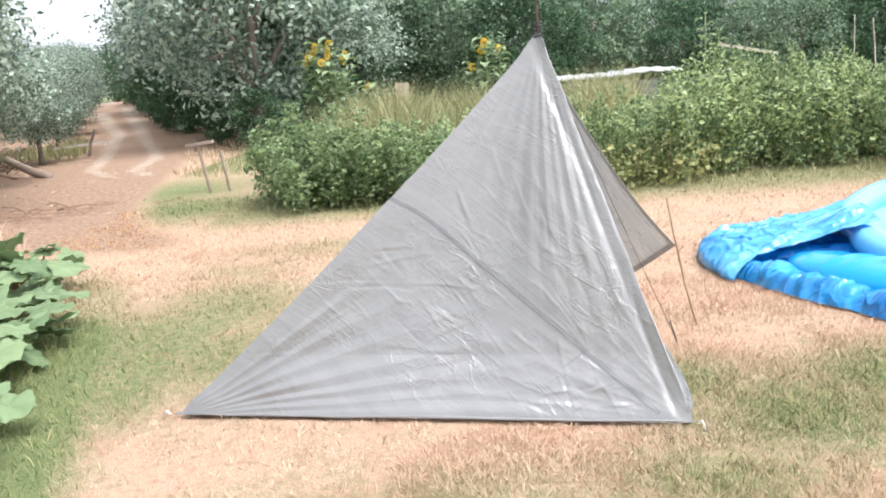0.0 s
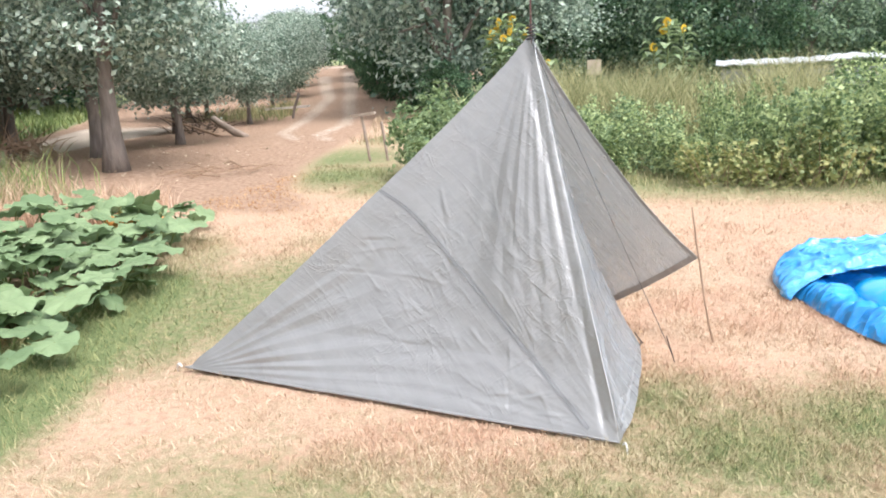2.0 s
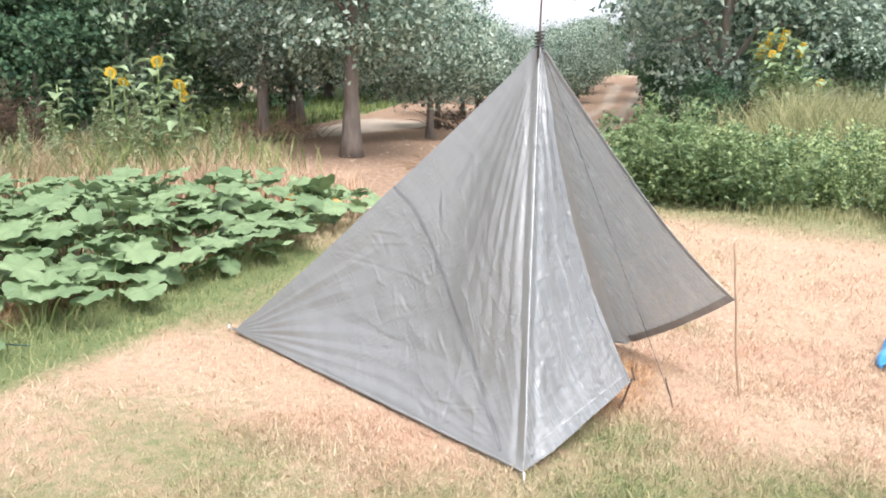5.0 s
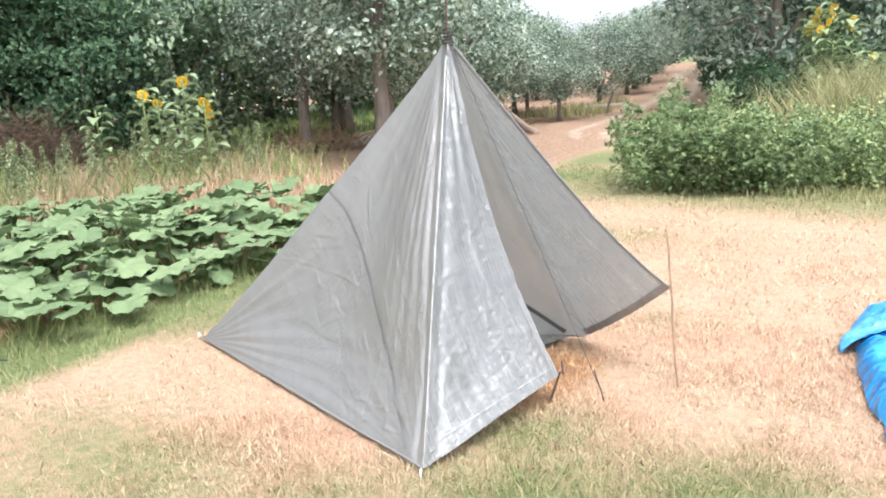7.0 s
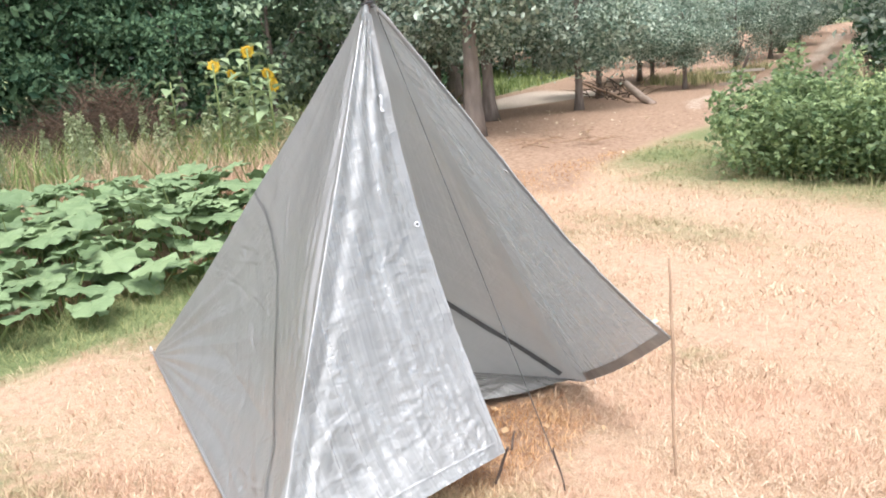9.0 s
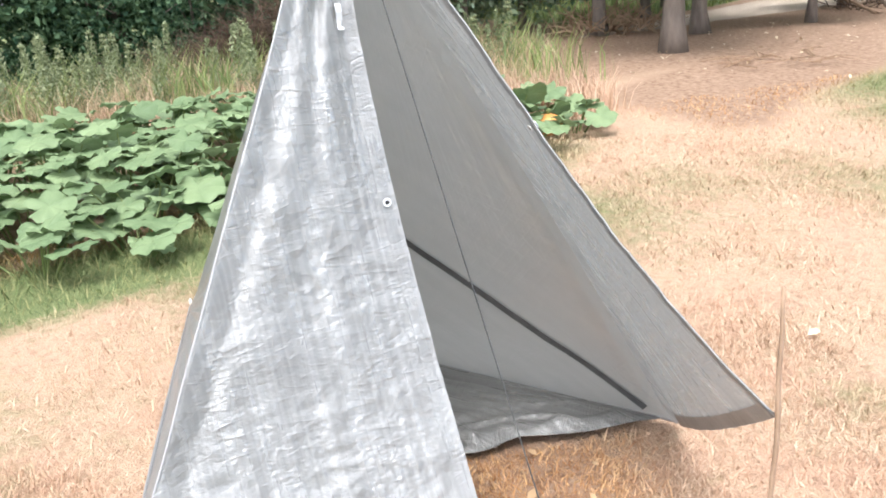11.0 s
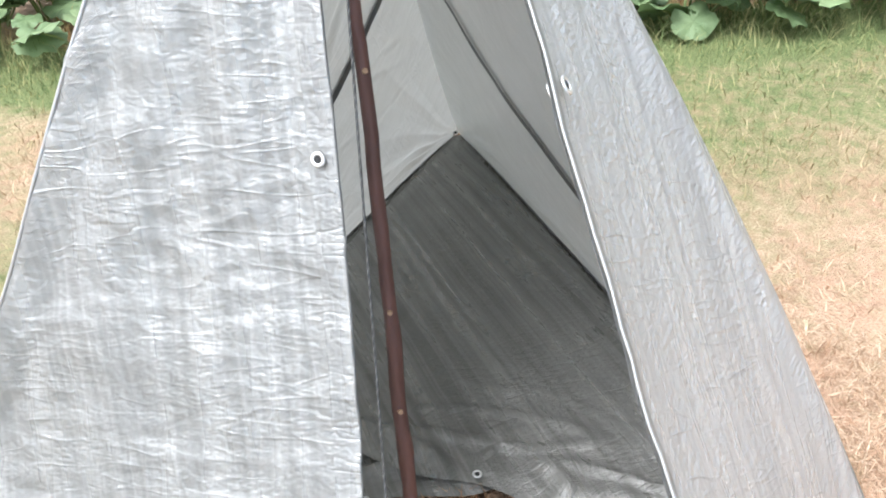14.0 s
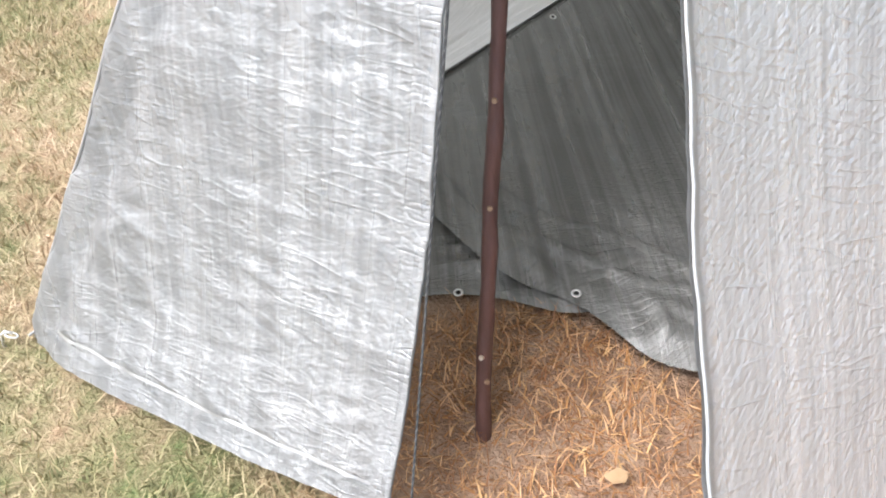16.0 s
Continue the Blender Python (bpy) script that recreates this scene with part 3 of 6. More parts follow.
def masks(x, y):
    x, y = np.asarray(x, float), np.asarray(y, float)
    green = np.zeros(x.shape)
    for cx, cy, rx, ry, k in GREEN_SPOTS:
        green = np.maximum(green, k * np.exp(-(((x - cx) / rx) ** 2 + ((y - cy) / ry) ** 2)))
    inside = bed_side(x, y)
    strip = smooth01((inside + 0.92) / 0.55) * (0.35 + 0.65 * smooth01((6.4 - y) / 0.9)) * smooth01((7.7 - y) / 0.6) * smooth01((y + 1) / 3)
    green = np.maximum(green, 0.95 * strip)
    green = np.maximum(green, 0.54 * smooth01((-0.7 - x) / 0.5) * smooth01((x + 3.0) / 0.5) * smooth01((y - 3.8) / 0.8) * smooth01((6.9 - y) / 1.3))
    green = np.maximum(green, 0.50 * smooth01((y - 8.7) / 1.4) * (x > -2.4) * (y < 14))
    green = np.maximum(green, 0.85 * smooth01((y - 13.5) / 3) * (x > -4.5))
    green = np.maximum(green, 0.6 * smooth01((-x - 14) / 4))
    d = line_distance(x, y, PATH_LINE)
    far = smooth01((y - 13.5) / 3)
    dirt = smooth01((1.25 - d) / 0.7) * smooth01((y - 7.9) / 1.2)
    orchard = smooth01((-x - 4.6) / 1.2) * smooth01((y - 8.2) / 1.0) * smooth01((70 - y) / 20) * smooth01((x + 30) / 4)
    dirt = np.maximum(dirt, 0.85 * orchard)
    dirt = np.maximum(dirt, 0.8 * np.exp(-(((x - 1.0) / 0.34) ** 2 + ((y - 4.9) / 0.42) ** 2) ** 2))
    dirt = np.maximum(dirt, 0.6 * smooth01(inside / 0.3) * smooth01((7.6 - y) / 0.5) * smooth01((x + 5.6) / 0.8) * smooth01((y - 0.3) / 0.8))
    pale = np.zeros(x.shape)
    for wheel in WHEELS:
        pale = np.maximum(pale, 0.45 * np.exp(-(line_distance(x, y, wheel) / (0.17 + 0.010 * np.clip(y - 15, 0, 20))) ** 4))
    pale = np.maximum(pale, 0.6 * np.exp(-(d / 0.8) ** 2) * smooth01((y - 42) / 5))
    near_side, far_side = lane_sides(y)
    pale = np.maximum(pale, 0.95 * smooth01((near_side - x) / 0.7) * smooth01((x - far_side) / 0.5) * smooth01((y - 10.5) / 1.0) * smooth01((19.0 - y) / 2.5))
    verge = smooth01((far_side - x) / 0.5) * smooth01((y - 11.5) / 1.5) * smooth01((x + 26) / 4) * smooth01((32 - y) / 6)
    green, dirt = np.maximum(green, 0.95 * verge), dirt * (1 - verge)
    green = green * (1 - 0.8 * np.clip(dirt, 0, 1)) + 0.35 * np.exp(-(d / 0.25) ** 2) * far
    return green, dirt, pale


def height(x, y):
    """Nearly level lawn that rises a little under the trees."""
    x, y = np.asarray(x, float), np.asarray(y, float)
    rise = 0.12 * smooth01((-x - 3.5) / 3) * smooth01((y - 7.5) / 3)
    rise += 0.9 * smooth01((np.hypot(x, y) - 20) / 30) * (x < 30)
    return rise


def lines(stretches, lo, hi):
    """Grid lines: even steps within each stretch, widening beyond."""
    out = []
    for a, b, step in stretches:
        out += list(np.arange(a, b - step / 2, step))
    s, v = stretches[-1][2], stretches[-1][1]
    while v < hi:
        out.append(v)
        s *= 1.25
        v += s
    s, v = stretches[0][2], stretches[0][0]
    while v > lo:
        s *= 1.25
        v -= s
        out.insert(0, v)
    return np.array(out)


gx = lines(((-20.0, -5.0, 0.17), (-5.0, 4.6, 0.07), (4.6, 10.0, 0.3)), -900, 900)
gy = lines(((1.2, 9.0, 0.07), (9.0, 42.0, 0.17)), -900, 900)
GX, GY = np.meshgrid(gx, gy)
bumps = np.array([noise.noise(Vector((x * 1.7, y * 1.7, 0))) * 0.012 + noise.noise(Vector((x * 6, y * 6, 3))) * 0.006
                  for x, y in zip(GX.ravel(), GY.ravel())]).reshape(GX.shape)
GZ = height(GX, GY) + bumps - 0.012
nx, ny = len(gx), len(gy)
ii = (np.arange(ny - 1)[:, None] * nx + np.arange(nx - 1)[None]).ravel()[:, None]
ground_me = fast_mesh("ground", np.stack([GX, GY, GZ], -1).reshape(-1, 3), ii + [0, 1, nx + 1, nx], M_GROUND)
ground_me.polygons.foreach_set("use_smooth", [True] * len(ground_me.polygons))
for key, val in zip(("green", "dirt", "pale"), masks(GX.ravel(), GY.ravel())):
    float_attribute(ground_me, key, val)
ground = tagged(new("ground", ground_me), "dry straw-coloured lawn with green patches and bare earth", "ground", kind="structure")

# ---- the tarp tent: a square three-metre sheet, folded ----
A, B, E = Vector((-0.845, 4.323, 0.004)), Vector((1.341, 3.936, 0.004)), Vector((0.936, 5.517, 0.004))
C, D, P = Vector((1.336, 4.763, 0.108)), Vector((1.580, 5.278, 0.411)), Vector((0.872, 4.688, 1.546))
CREASE, DEEP, HALF = 0.83, 2.33, 1.5          # where B, E and A, and the corners, lie on the flat sheet
FLAT = {"P": (0.0, 0.0), "A": (0.0, DEEP), "B": (-HALF, CREASE), "C": (-HALF, 0.0), "E": (HALF, CREASE), "D": (HALF, 0.0)}
SPOT = {"P": P, "A": A, "B": B, "C": C, "D": D, "E": E}
PANELS = {"wall_left": "PAB", "flap_left": "PBC", "wall_right": "PEA", "flap_right": "PDE"}


def out_normal(keys):
    a, b, c = (SPOT[k] for k in keys)
    n = (b - a).cross(c - a).normalized()
    middle = (A + B + E) / 3 + Vector((0, 0, 0.4))
    return n if n.dot((a + b + c) / 3 - middle) > 0 else -n


NORMALS = {k: out_normal(v) for k, v in PANELS.items()}
BLENDED = {"BP": (NORMALS["wall_left"] + NORMALS["flap_left"]).normalized(), "EP": (NORMALS["wall_right"] + NORMALS["flap_right"]).normalized(),
           "AP": (NORMALS["wall_left"] + NORMALS["wall_right"]).normalized()}
FOLDS = {"BP": ("wall_left", "flap_left"), "EP": ("wall_right", "flap_right"), "AP": ("wall_left", "wall_right")}


def bary(keys, u, v):
    (x0, y0), (x1, y1), (x2, y2) = (FLAT[k] for k in keys)
    d = (y1 - y2) * (x0 - x2) + (x2 - x1) * (y0 - y2)
    a = ((y1 - y2) * (u - x2) + (x2 - x1) * (v - y2)) / d
    b = ((y2 - y0) * (u - x2) + (x0 - x2) * (v - y2)) / d
    return a, b, 1 - a - b


def off_line(k1, k2, u, v):
    (x0, y0), (x1, y1) = FLAT[k1], FLAT[k2]
    return abs((x1 - x0) * (v - y0) - (y1 - y0) * (u - x0)) / math.hypot(x1 - x0, y1 - y0)


def nz(x, y, z=0.0):
    return noise.noise(Vector((x, y, z)))


def tents(x, stops):
    """A row of sharp ridges: sum of (middle, half width, weight)."""
    return sum(w * max(0.0, 1 - abs(x - m) / h) for m, h, w in stops)


PEAK_FANS = ((0.035, 0.022, 0.7), (0.085, 0.030, 1.0), (0.150, 0.036, 1.2), (0.215, 0.030, 0.8), (0.29, 0.045, 1.0), (0.39, 0.05, 0.7), (0.52, 0.06, 0.6), (0.68, 0.06, 0.5), (0.85, 0.05, 0.5))
REAR_FANS = ((0.82, 0.022, 0.8), (0.875, 0.028, 1.0), (0.94, 0.03, 0.8), (1.02, 0.045, 1.1), (1.12, 0.045, 0.8), (1.24, 0.05, 0.7), (1.38, 0.05, 0.6))
FOOT_FANS = ((0.74, 0.03, 0.9), (0.66, 0.03, 1.0), (0.55, 0.045, 0.9), (0.40, 0.05, 0.8), (0.22, 0.05, 0.8), (0.03, 0.06, 0.7), (-0.16, 0.05, 0.7), (-0.32, 0.04, 0.9))


def random_creases(seed, kinds):
    """Finite pressed creases on the flat sheet: middle, direction, half length, width and height."""
    rg, out = random.Random(seed), []
    for count, (u0, u1), (v0, v1), turn, spread, (l0, l1), (w0, w1), (h0, h1) in kinds:
        for _ in range(count):
            a = turn + rg.gauss(0, spread)
            out.append((rg.uniform(u0, u1), rg.uniform(v0, v1), math.cos(a), math.sin(a), rg.uniform(l0, l1) / 2, rg.uniform(w0, w1), rg.uniform(h0, h1) * rg.choice((1, 1, -1))))
    return out


def creased(u, v, stock):
    h = 0.0
    for cu, cv, ca, sa, half, wide, tall in stock:
        du, dv = u - cu, v - cv
        s = du * ca + dv * sa
        if abs(s) >= half:
            continue
        d = (dv * ca - du * sa + 0.004 * math.sin(s * 22 + cu * 40)) / wide
        if -4 < d < 4:
            h += tall * (1 - (s / half) ** 2) * math.exp(-(d + 0.5 * abs(d)) ** 2 if d > 0 else -d * d * 0.5)
    return h


# along the ground, along the weave, beside the ridge, and across the pulled foot
WALL_CREASES = random_creases(5, ((40, (-1.25, -0.10), (1.05, 1.95), 0.785, 0.20, (0.10, 0.34), (0.008, 0.015), (0.0010, 0.0028)),
                                  (44, (-1.05, -0.15), (0.65, 1.45), 0.0, 0.16, (0.06, 0.20), (0.005, 0.009), (0.0010, 0.0024)),
                                  (22, (-1.10, -0.25), (0.45, 0.85), 2.64, 0.12, (0.10, 0.30), (0.007, 0.014), (0.0015, 0.0030)),
                                  (20, (-1.42, -0.95), (0.95, 1.30), 0.55, 0.45, (0.08, 0.22), (0.005, 0.010), (0.0016, 0.0034))))
FLAP_CREASES = random_creases(9, ((60, (-1.45, -0.25), (0.02, 0.62), 1.57, 0.25, (0.05, 0.22), (0.005, 0.010), (0.0006, 0.0016)),
                                  (46, (-1.45, -0.25), (0.02, 0.62), 0.0, 0.25, (0.06, 0.24), (0.005, 0.010), (0.0006, 0.0015)),
                                  (30, (-1.46, -1.05), (0.02, 0.75), 1.9, 0.5, (0.06, 0.24), (0.006, 0.012), (0.0010, 0.0026))))


def relief(u, v):
    """Folds and puckers of the taut sheet, in metres out of its plane."""
    side = "B" if u < 0 else "E"
    share = 1.0 if u < 0 else 0.45 + 0.55 * max(0.0, 1 - u / 0.15)
    rp, phi = math.hypot(u, v), math.atan2(v, abs(u) + 1e-6)
    d = phi - math.atan2(CREASE, HALF)
    on_wall = d > 0
    bend = 0.02 * nz(rp * 1.6, d * 2, 3)
    h = 0.0
    if on_wall:
        h += share * 0.0115 * rp * math.exp(-(rp / 0.9) ** 2) * tents(d + bend, PEAK_FANS)
        h += share * 0.035 * math.exp(-((rp - 0.88) / 0.40) ** 2) * math.exp(-((d - 0.27) / 0.22) ** 2)
        ra, pa = math.hypot(u, v - DEEP), math.atan2(DEEP - v, abs(u) + 1e-6)
        h += share * 0.032 * ra * math.exp(-(ra / 0.85) ** 2) * tents(pa + 0.03 * nz(ra * 2.5, pa * 2, 1), REAR_FANS)
        rb, pb = math.hypot(abs(u) - HALF, v - CREASE), math.atan2(v - CREASE, HALF - abs(u))
        h += share * 0.008 * rb * math.exp(-(rb / 0.7) ** 2) * tents(pb + 0.04 * nz(rb * 2.5, pb * 2, 5), FOOT_FANS)
    else:
        h += share * 0.012 * math.sin(d * 34 + 2 * nz(d * 5, 7.0)) * math.exp(-rp / 0.5) * min(1, rp / 0.12)
    low = off_line("A", side, u, v)
    along = (abs(u) + DEEP - v) * 0.7
    if on_wall:
        h += share * 0.012 * nz(along * 2.6, low * 7, 3) * math.exp(-low / 0.4)
        if u < 0:
            run = min(1.0, max(0.0, (HALF - abs(u)) / HALF))
            h -= 0.11 * run * (1 - run) * (low / 0.13) * math.exp(1 - low / 0.13)
    h += share * (0.008 * nz(u * 1.3, v * 1.3, 2) + 0.006 * (0.4 - abs(nz(u * 3.5, v * 2.6, 4))) + 0.004 * (0.4 - abs(nz(u * 7, v * 6, 5))))
    if not on_wall:
        h += share * (0.005 * nz(u * 9, v * 3, 6) + 0.005 * (0.4 - abs(nz(u * 12, v * 9, 8))) + 0.004 * (0.4 - abs(nz(u * 22, v * 14, 11))))
    if u < 0:
        h += creased(u, v, WALL_CREASES if on_wall else FLAP_CREASES) * min(1.0, -u / 0.06)
    fold = off_line("P", side, u, v)
    if u < 0:
        if not on_wall:
            h -= 0.008 * math.exp(-((fold - 0.055) / 0.026) ** 2) * min(1, rp / 0.3)
        h += 0.010 * math.exp(-(fold / 0.014) ** 2) - (0.009 if on_wall else 0.0) * math.exp(-((fold - 0.042) / 0.018) ** 2) * min(1, rp / 0.3)
    else:
        h *= 0.25 + 0.75 * min(1.0, fold / 0.2)
        h += (0.007 * math.exp(-((fold - 0.05) / 0.022) ** 2) - 0.007 * math.exp(-(fold / 0.02) ** 2)) * min(1, rp / 0.3)
    h *= min(1.0, low / 0.08 + 0.05) if v > CREASE - 0.02 else 1.0
    return h * min(1, rp / 0.05)


def panel_of(u, v):
    left = u < 0
    line = CREASE / HALF * abs(u)
    return ("wall_left" if left else "wall_right") if v >= line else ("flap_left" if left else "flap_right")


SLACK = {"BP": (0.0, 0.0, 0.0), "EP": (-0.068, 0.027, 0.012), "AP": (-0.010, -0.015, -0.045)}
LOOSE = {"flap_left": ((-0.060, -0.006, -0.054), (0.0, 0.014, -0.030)), "flap_right": ((-0.060, 0.002, -0.005), (-0.005, -0.036, -0.018))}
SAG = {"wall_left": 0.085, "wall_right": 0.045, "flap_left": 0.008, "flap_right": 0.008}


def surf(u, v, off=0.0, panel=None):
    """The place of a point of the flat sheet on the pitched tent, off metres outwards."""
    k = panel or panel_of(u, v)
    keys = PANELS[k]
    w = bary(keys, u, v)
    p = sum((SPOT[q] * a for q, a in zip(keys, w)), Vector())
    n = NORMALS[k].copy()
    for fold, pair in FOLDS.items():
        if k in pair:
            d = off_line(fold[0], fold[1], u, v)
            reach = 0.45 if fold == "EP" else 0.25 if fold == "AP" else 0.09
            if d < reach:
                f = (1 - d / reach) ** 2
                if fold != "AP" and k.startswith("wall"):
                    f *= min(1.0, abs(u) / 0.15)
                n = (n * (1 - f) + BLENDED[fold] * f).normalized()
                t = min(1.0, math.hypot(u, v) / math.dist(FLAT[fold[0]], (0, 0)))
                p += (Vector(SLACK[fold]) * 4 * t * (1 - t) - BLENDED[fold] * (0.0 if fold == "EP" else 0.014 * min(1, t / 0.06))) * f
    if k in LOOSE:
        # the free edge hangs in a slack curve that dies out towards the ridge
        s = min(1.0, abs(u) / HALF)
        f = max(0.0, 1 - v * HALF / (CREASE * abs(u) + 1e-6)) ** 1.2
        first, second = LOOSE[k]
        p += (Vector(first) + Vector(second) * (2 * s - 1)) * 4 * s * (1 - s) * f
    if k == "flap_left":
        g = max(0.0, 1 - (HALF - abs(u)) / 0.4) ** 2
        s = v / CREASE
        p += Vector((0.03, 0.02, 0.03)) * 4 * s * (1 - s) * g
    if k == "flap_right":
        g = max(0.0, 1 - (HALF - abs(u)) / 0.4) ** 2
        s = v / CREASE
        p += Vector((-0.004, -0.02, -0.024)) * 4 * s * (1 - s) * g
    sag = 27 * w[0] * w[1] * w[2] * (min(1.0, w[0] / 0.16) if k.startswith("wall") else 1.0)
    p += n * (relief(u, v) + off - SAG[k] * sag)
    if p.z < 0.004:
        p.z = 0.004
    return p


def panel_mesh(name, k, count):
    keys = PANELS[k]
    verts, uv, faces, index = [], [], [], {}
    for i in range(count + 1):
        for j in range(count + 1 - i):
            a, b = i / count, j / count
            c = 1 - a - b
            u = sum(FLAT[q][0] * w for q, w in zip(keys, (a, b, c)))
            v = sum(FLAT[q][1] * w for q, w in zip(keys, (a, b, c)))
            if "P" in keys and "A" in keys:
                u = min(u, -1e-7) if "left" in k else max(u, 1e-7)
            index[i, j] = len(verts)
            verts.append(surf(u, v, 0, k))
            uv.append((u, v))
    for i in range(count):
        for j in range(count - i):
            faces.append((index[i, j], index[i + 1, j], index[i, j + 1]))
            if j < count - i - 1:
                faces.append((index[i + 1, j], index[i + 1, j + 1], index[i, j + 1]))
    return mesh_of(name, verts, faces, {"flap_left": M_FLAP, "flap_right": M_FLAP2, "wall_right": M_TARP_BRIGHT}.get(k, M_TARP), True, uv)


def ribbon(name, a, b, width, off, mat, inward=None, count=90, crumple=0.0, panel=None):
    """A strip of doubled cloth along a line of the flat sheet, laid off metres from it."""
    a, b = Vector((*a, 0)), Vector((*b, 0))
    d = (b - a).normalized()
    s = Vector((-d.y, d.x, 0)) if inward is None else Vector((*inward, 0)).normalized()
    verts, uv, faces = [], [], []
    for i in range(count + 1):
        q = a.lerp(b, i / count)
        for j in range(4):
            f = j / 3 - (0.5 if inward is None else 0.0)
            r = q + s * width * f
            lift = off + (crumple * nz(q.x * 30 + q.y * 30, j * 1.3) if crumple else 0)
            verts.append(surf(r.x if abs(r.x) > 1e-6 else 1e-6, r.y, lift, panel or panel_of(r.x, r.y)))
            uv.append((r.x, r.y))
        if i:
            for j in range(3):
                m = (i - 1) * 4 + j
                faces.append((m, m + 1, m + 5, m + 4))
    return mesh_of(name, verts, faces, mat, True, uv)


def eyelet_mesh():
    verts, faces = [], []
    for i in range(18):
        a = 2 * math.pi * i / 18
        for j in range(6):
            b = 2 * math.pi * j / 6
            r = 0.0072 + 0.0026 * math.cos(b)
            verts.append((r * math.cos(a), r * math.sin(a), 0.0014 * math.sin(b)))
    for i in range(18):
        for j in range(6):
            faces.append((i * 6 + j, (i + 1) % 18 * 6 + j, (i + 1) % 18 * 6 + (j + 1) % 6, i * 6 + (j + 1) % 6))
    ring = len(faces)
    for i in range(18):
        a = 2 * math.pi * i / 18
        verts.append((0.0055 * math.cos(a), 0.0055 * math.sin(a), 0.0002))
    faces.append(tuple(range(108, 126)))
    me = mesh_of("eyelet", verts, faces, (M_METAL, M_HOLE), True)
    me.polygons[ring].material_index = 1
    return me


EYELET = eyelet_mesh()
tent = thing("tarp_tent", "silver-grey woven tarp pitched as a pointed tent, door flap open", "tent", at=(0.5, 4.6, 0))
inv = Matrix.Translation((-0.5, -4.6, 0))


def tent_part(name, me, label=""):
    ob = piece(name, me, tent, label)
    ob.matrix_parent_inverse = inv
    return ob


tent_part("side_wall", panel_mesh("side_wall", "wall_left", 360), "taut creased silver tarp wall with a welded seam")
tent_part("side_wall", panel_mesh("side_wall", "wall_right", 150))
tent_part("door_flap", panel_mesh("door_flap", "flap_left", 250), "crinkled shiny silver flap pegged near the ground")
tent_part("door_flap", panel_mesh("door_flap", "flap_right", 100), "smooth grey flap lifted on a thin stick")
for panel, a, b, inward in (("flap_left", (-HALF, 0.0), (-0.06, 0.0), (0, 1)), ("flap_right", (HALF, 0.0), (0.06, 0.0), (0, 1)),
                            ("flap_left", (-HALF, 0.0), (-HALF, CREASE - 0.06), (1, 0)), ("flap_right", (HALF, 0.0), (HALF, CREASE - 0.06), (-1, 0))):
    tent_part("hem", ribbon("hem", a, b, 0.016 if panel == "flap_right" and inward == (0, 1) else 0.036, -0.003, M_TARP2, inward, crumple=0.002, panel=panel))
    tent_part("hem", ribbon("hem", a, b, 0.036 if panel == "flap_left" else 0.007, 0.003, M_FLAP, inward, crumple=0.002 if panel == "flap_left" else 0.0, panel=panel))
tent_part("hem_fold", ribbon("hem_fold", (-HALF + 0.062, CREASE - 0.12), (-HALF + 0.05, 0.03), 0.006, 0.0062, M_RIDGE, panel="flap_left"), "pressed fold along the lower hem, highlight in its pale colour")
roll = [surf(0.10 + (HALF - 0.11) * i / 100, 0.001, 0.001, "flap_right") for i in range(101)]
tent_part("edge_roll", mesh_of("edge_roll", *tube(roll, [0.0015] * 101, 7), M_RIDGE, True), "rolled edge of the door flap, highlight in its pale colour")
for side, panel, top, foot in ((-1, "wall_left", 0.938, 0.890), (1, "wall_right", 0.900, 0.864)):
    cross = HALF * (DEEP - foot) / (DEEP - CREASE)
    tent_part("seam", ribbon("seam", (side * 0.004, top), (side * (cross - 0.05), foot), 0.024, -0.006, M_STRIP, panel=panel), "dark welded seam strip")
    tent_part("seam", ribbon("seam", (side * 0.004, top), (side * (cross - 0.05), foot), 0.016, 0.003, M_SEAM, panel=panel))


for name, a, b in (("bottom_fold", A, B), ("bottom_fold", A, E)):
    pts = [a.lerp(b, i / 60) + Vector((0, 0, 0.006 + 0.004 * nz(i * 0.2, a.x + b.x))) for i in range(61)]
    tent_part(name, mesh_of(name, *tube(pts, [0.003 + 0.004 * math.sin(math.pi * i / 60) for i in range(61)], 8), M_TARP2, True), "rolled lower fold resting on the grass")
ridge_pts = [surf(-HALF * f, CREASE * f, 0.0) for f in [0.05 + 0.95 * i / 90 for i in range(91)]]
for _ in range(14):
    ridge_pts = [ridge_pts[0]] + [(ridge_pts[i - 1] + ridge_pts[i] * 2 + ridge_pts[i + 1]) / 4 for i in range(1, 90)] + [ridge_pts[90]]
tent_part("ridge_fold", mesh_of("ridge_fold", *tube(ridge_pts, [0.0024] * 91, 8), M_RIDGE, True), "pinched fold along the front edge, highlight in its pale colour")


def set_eyelet(place, normal, parent=tent, label=""):
    ob = new("eyelet", EYELET)
    ob.parent = parent
    ob.matrix_parent_inverse = inv
    ob.matrix_basis = Matrix.Translation(place) @ normal.to_track_quat("Z", "Y").to_matrix().to_4x4()
    return ob


for side, panel, stops in ((-1, "flap_left", (0.702,)), (1, "flap_right", (0.752,))):
    for d in stops:
        q = surf(side * d, 0.022, 0.0075, panel)
        set_eyelet(q, NORMALS[panel])
        set_eyelet(surf(side * d, 0.022, -0.0075, panel), -NORMALS[panel])

# the part of the sheet folded under as a floor: two overlapping layers, tent shade in their colour
edge_l = (Vector((-0.574, 0.819, 0)), B)
edge_r = (Vector((-0.194, -0.981, 0)), E)


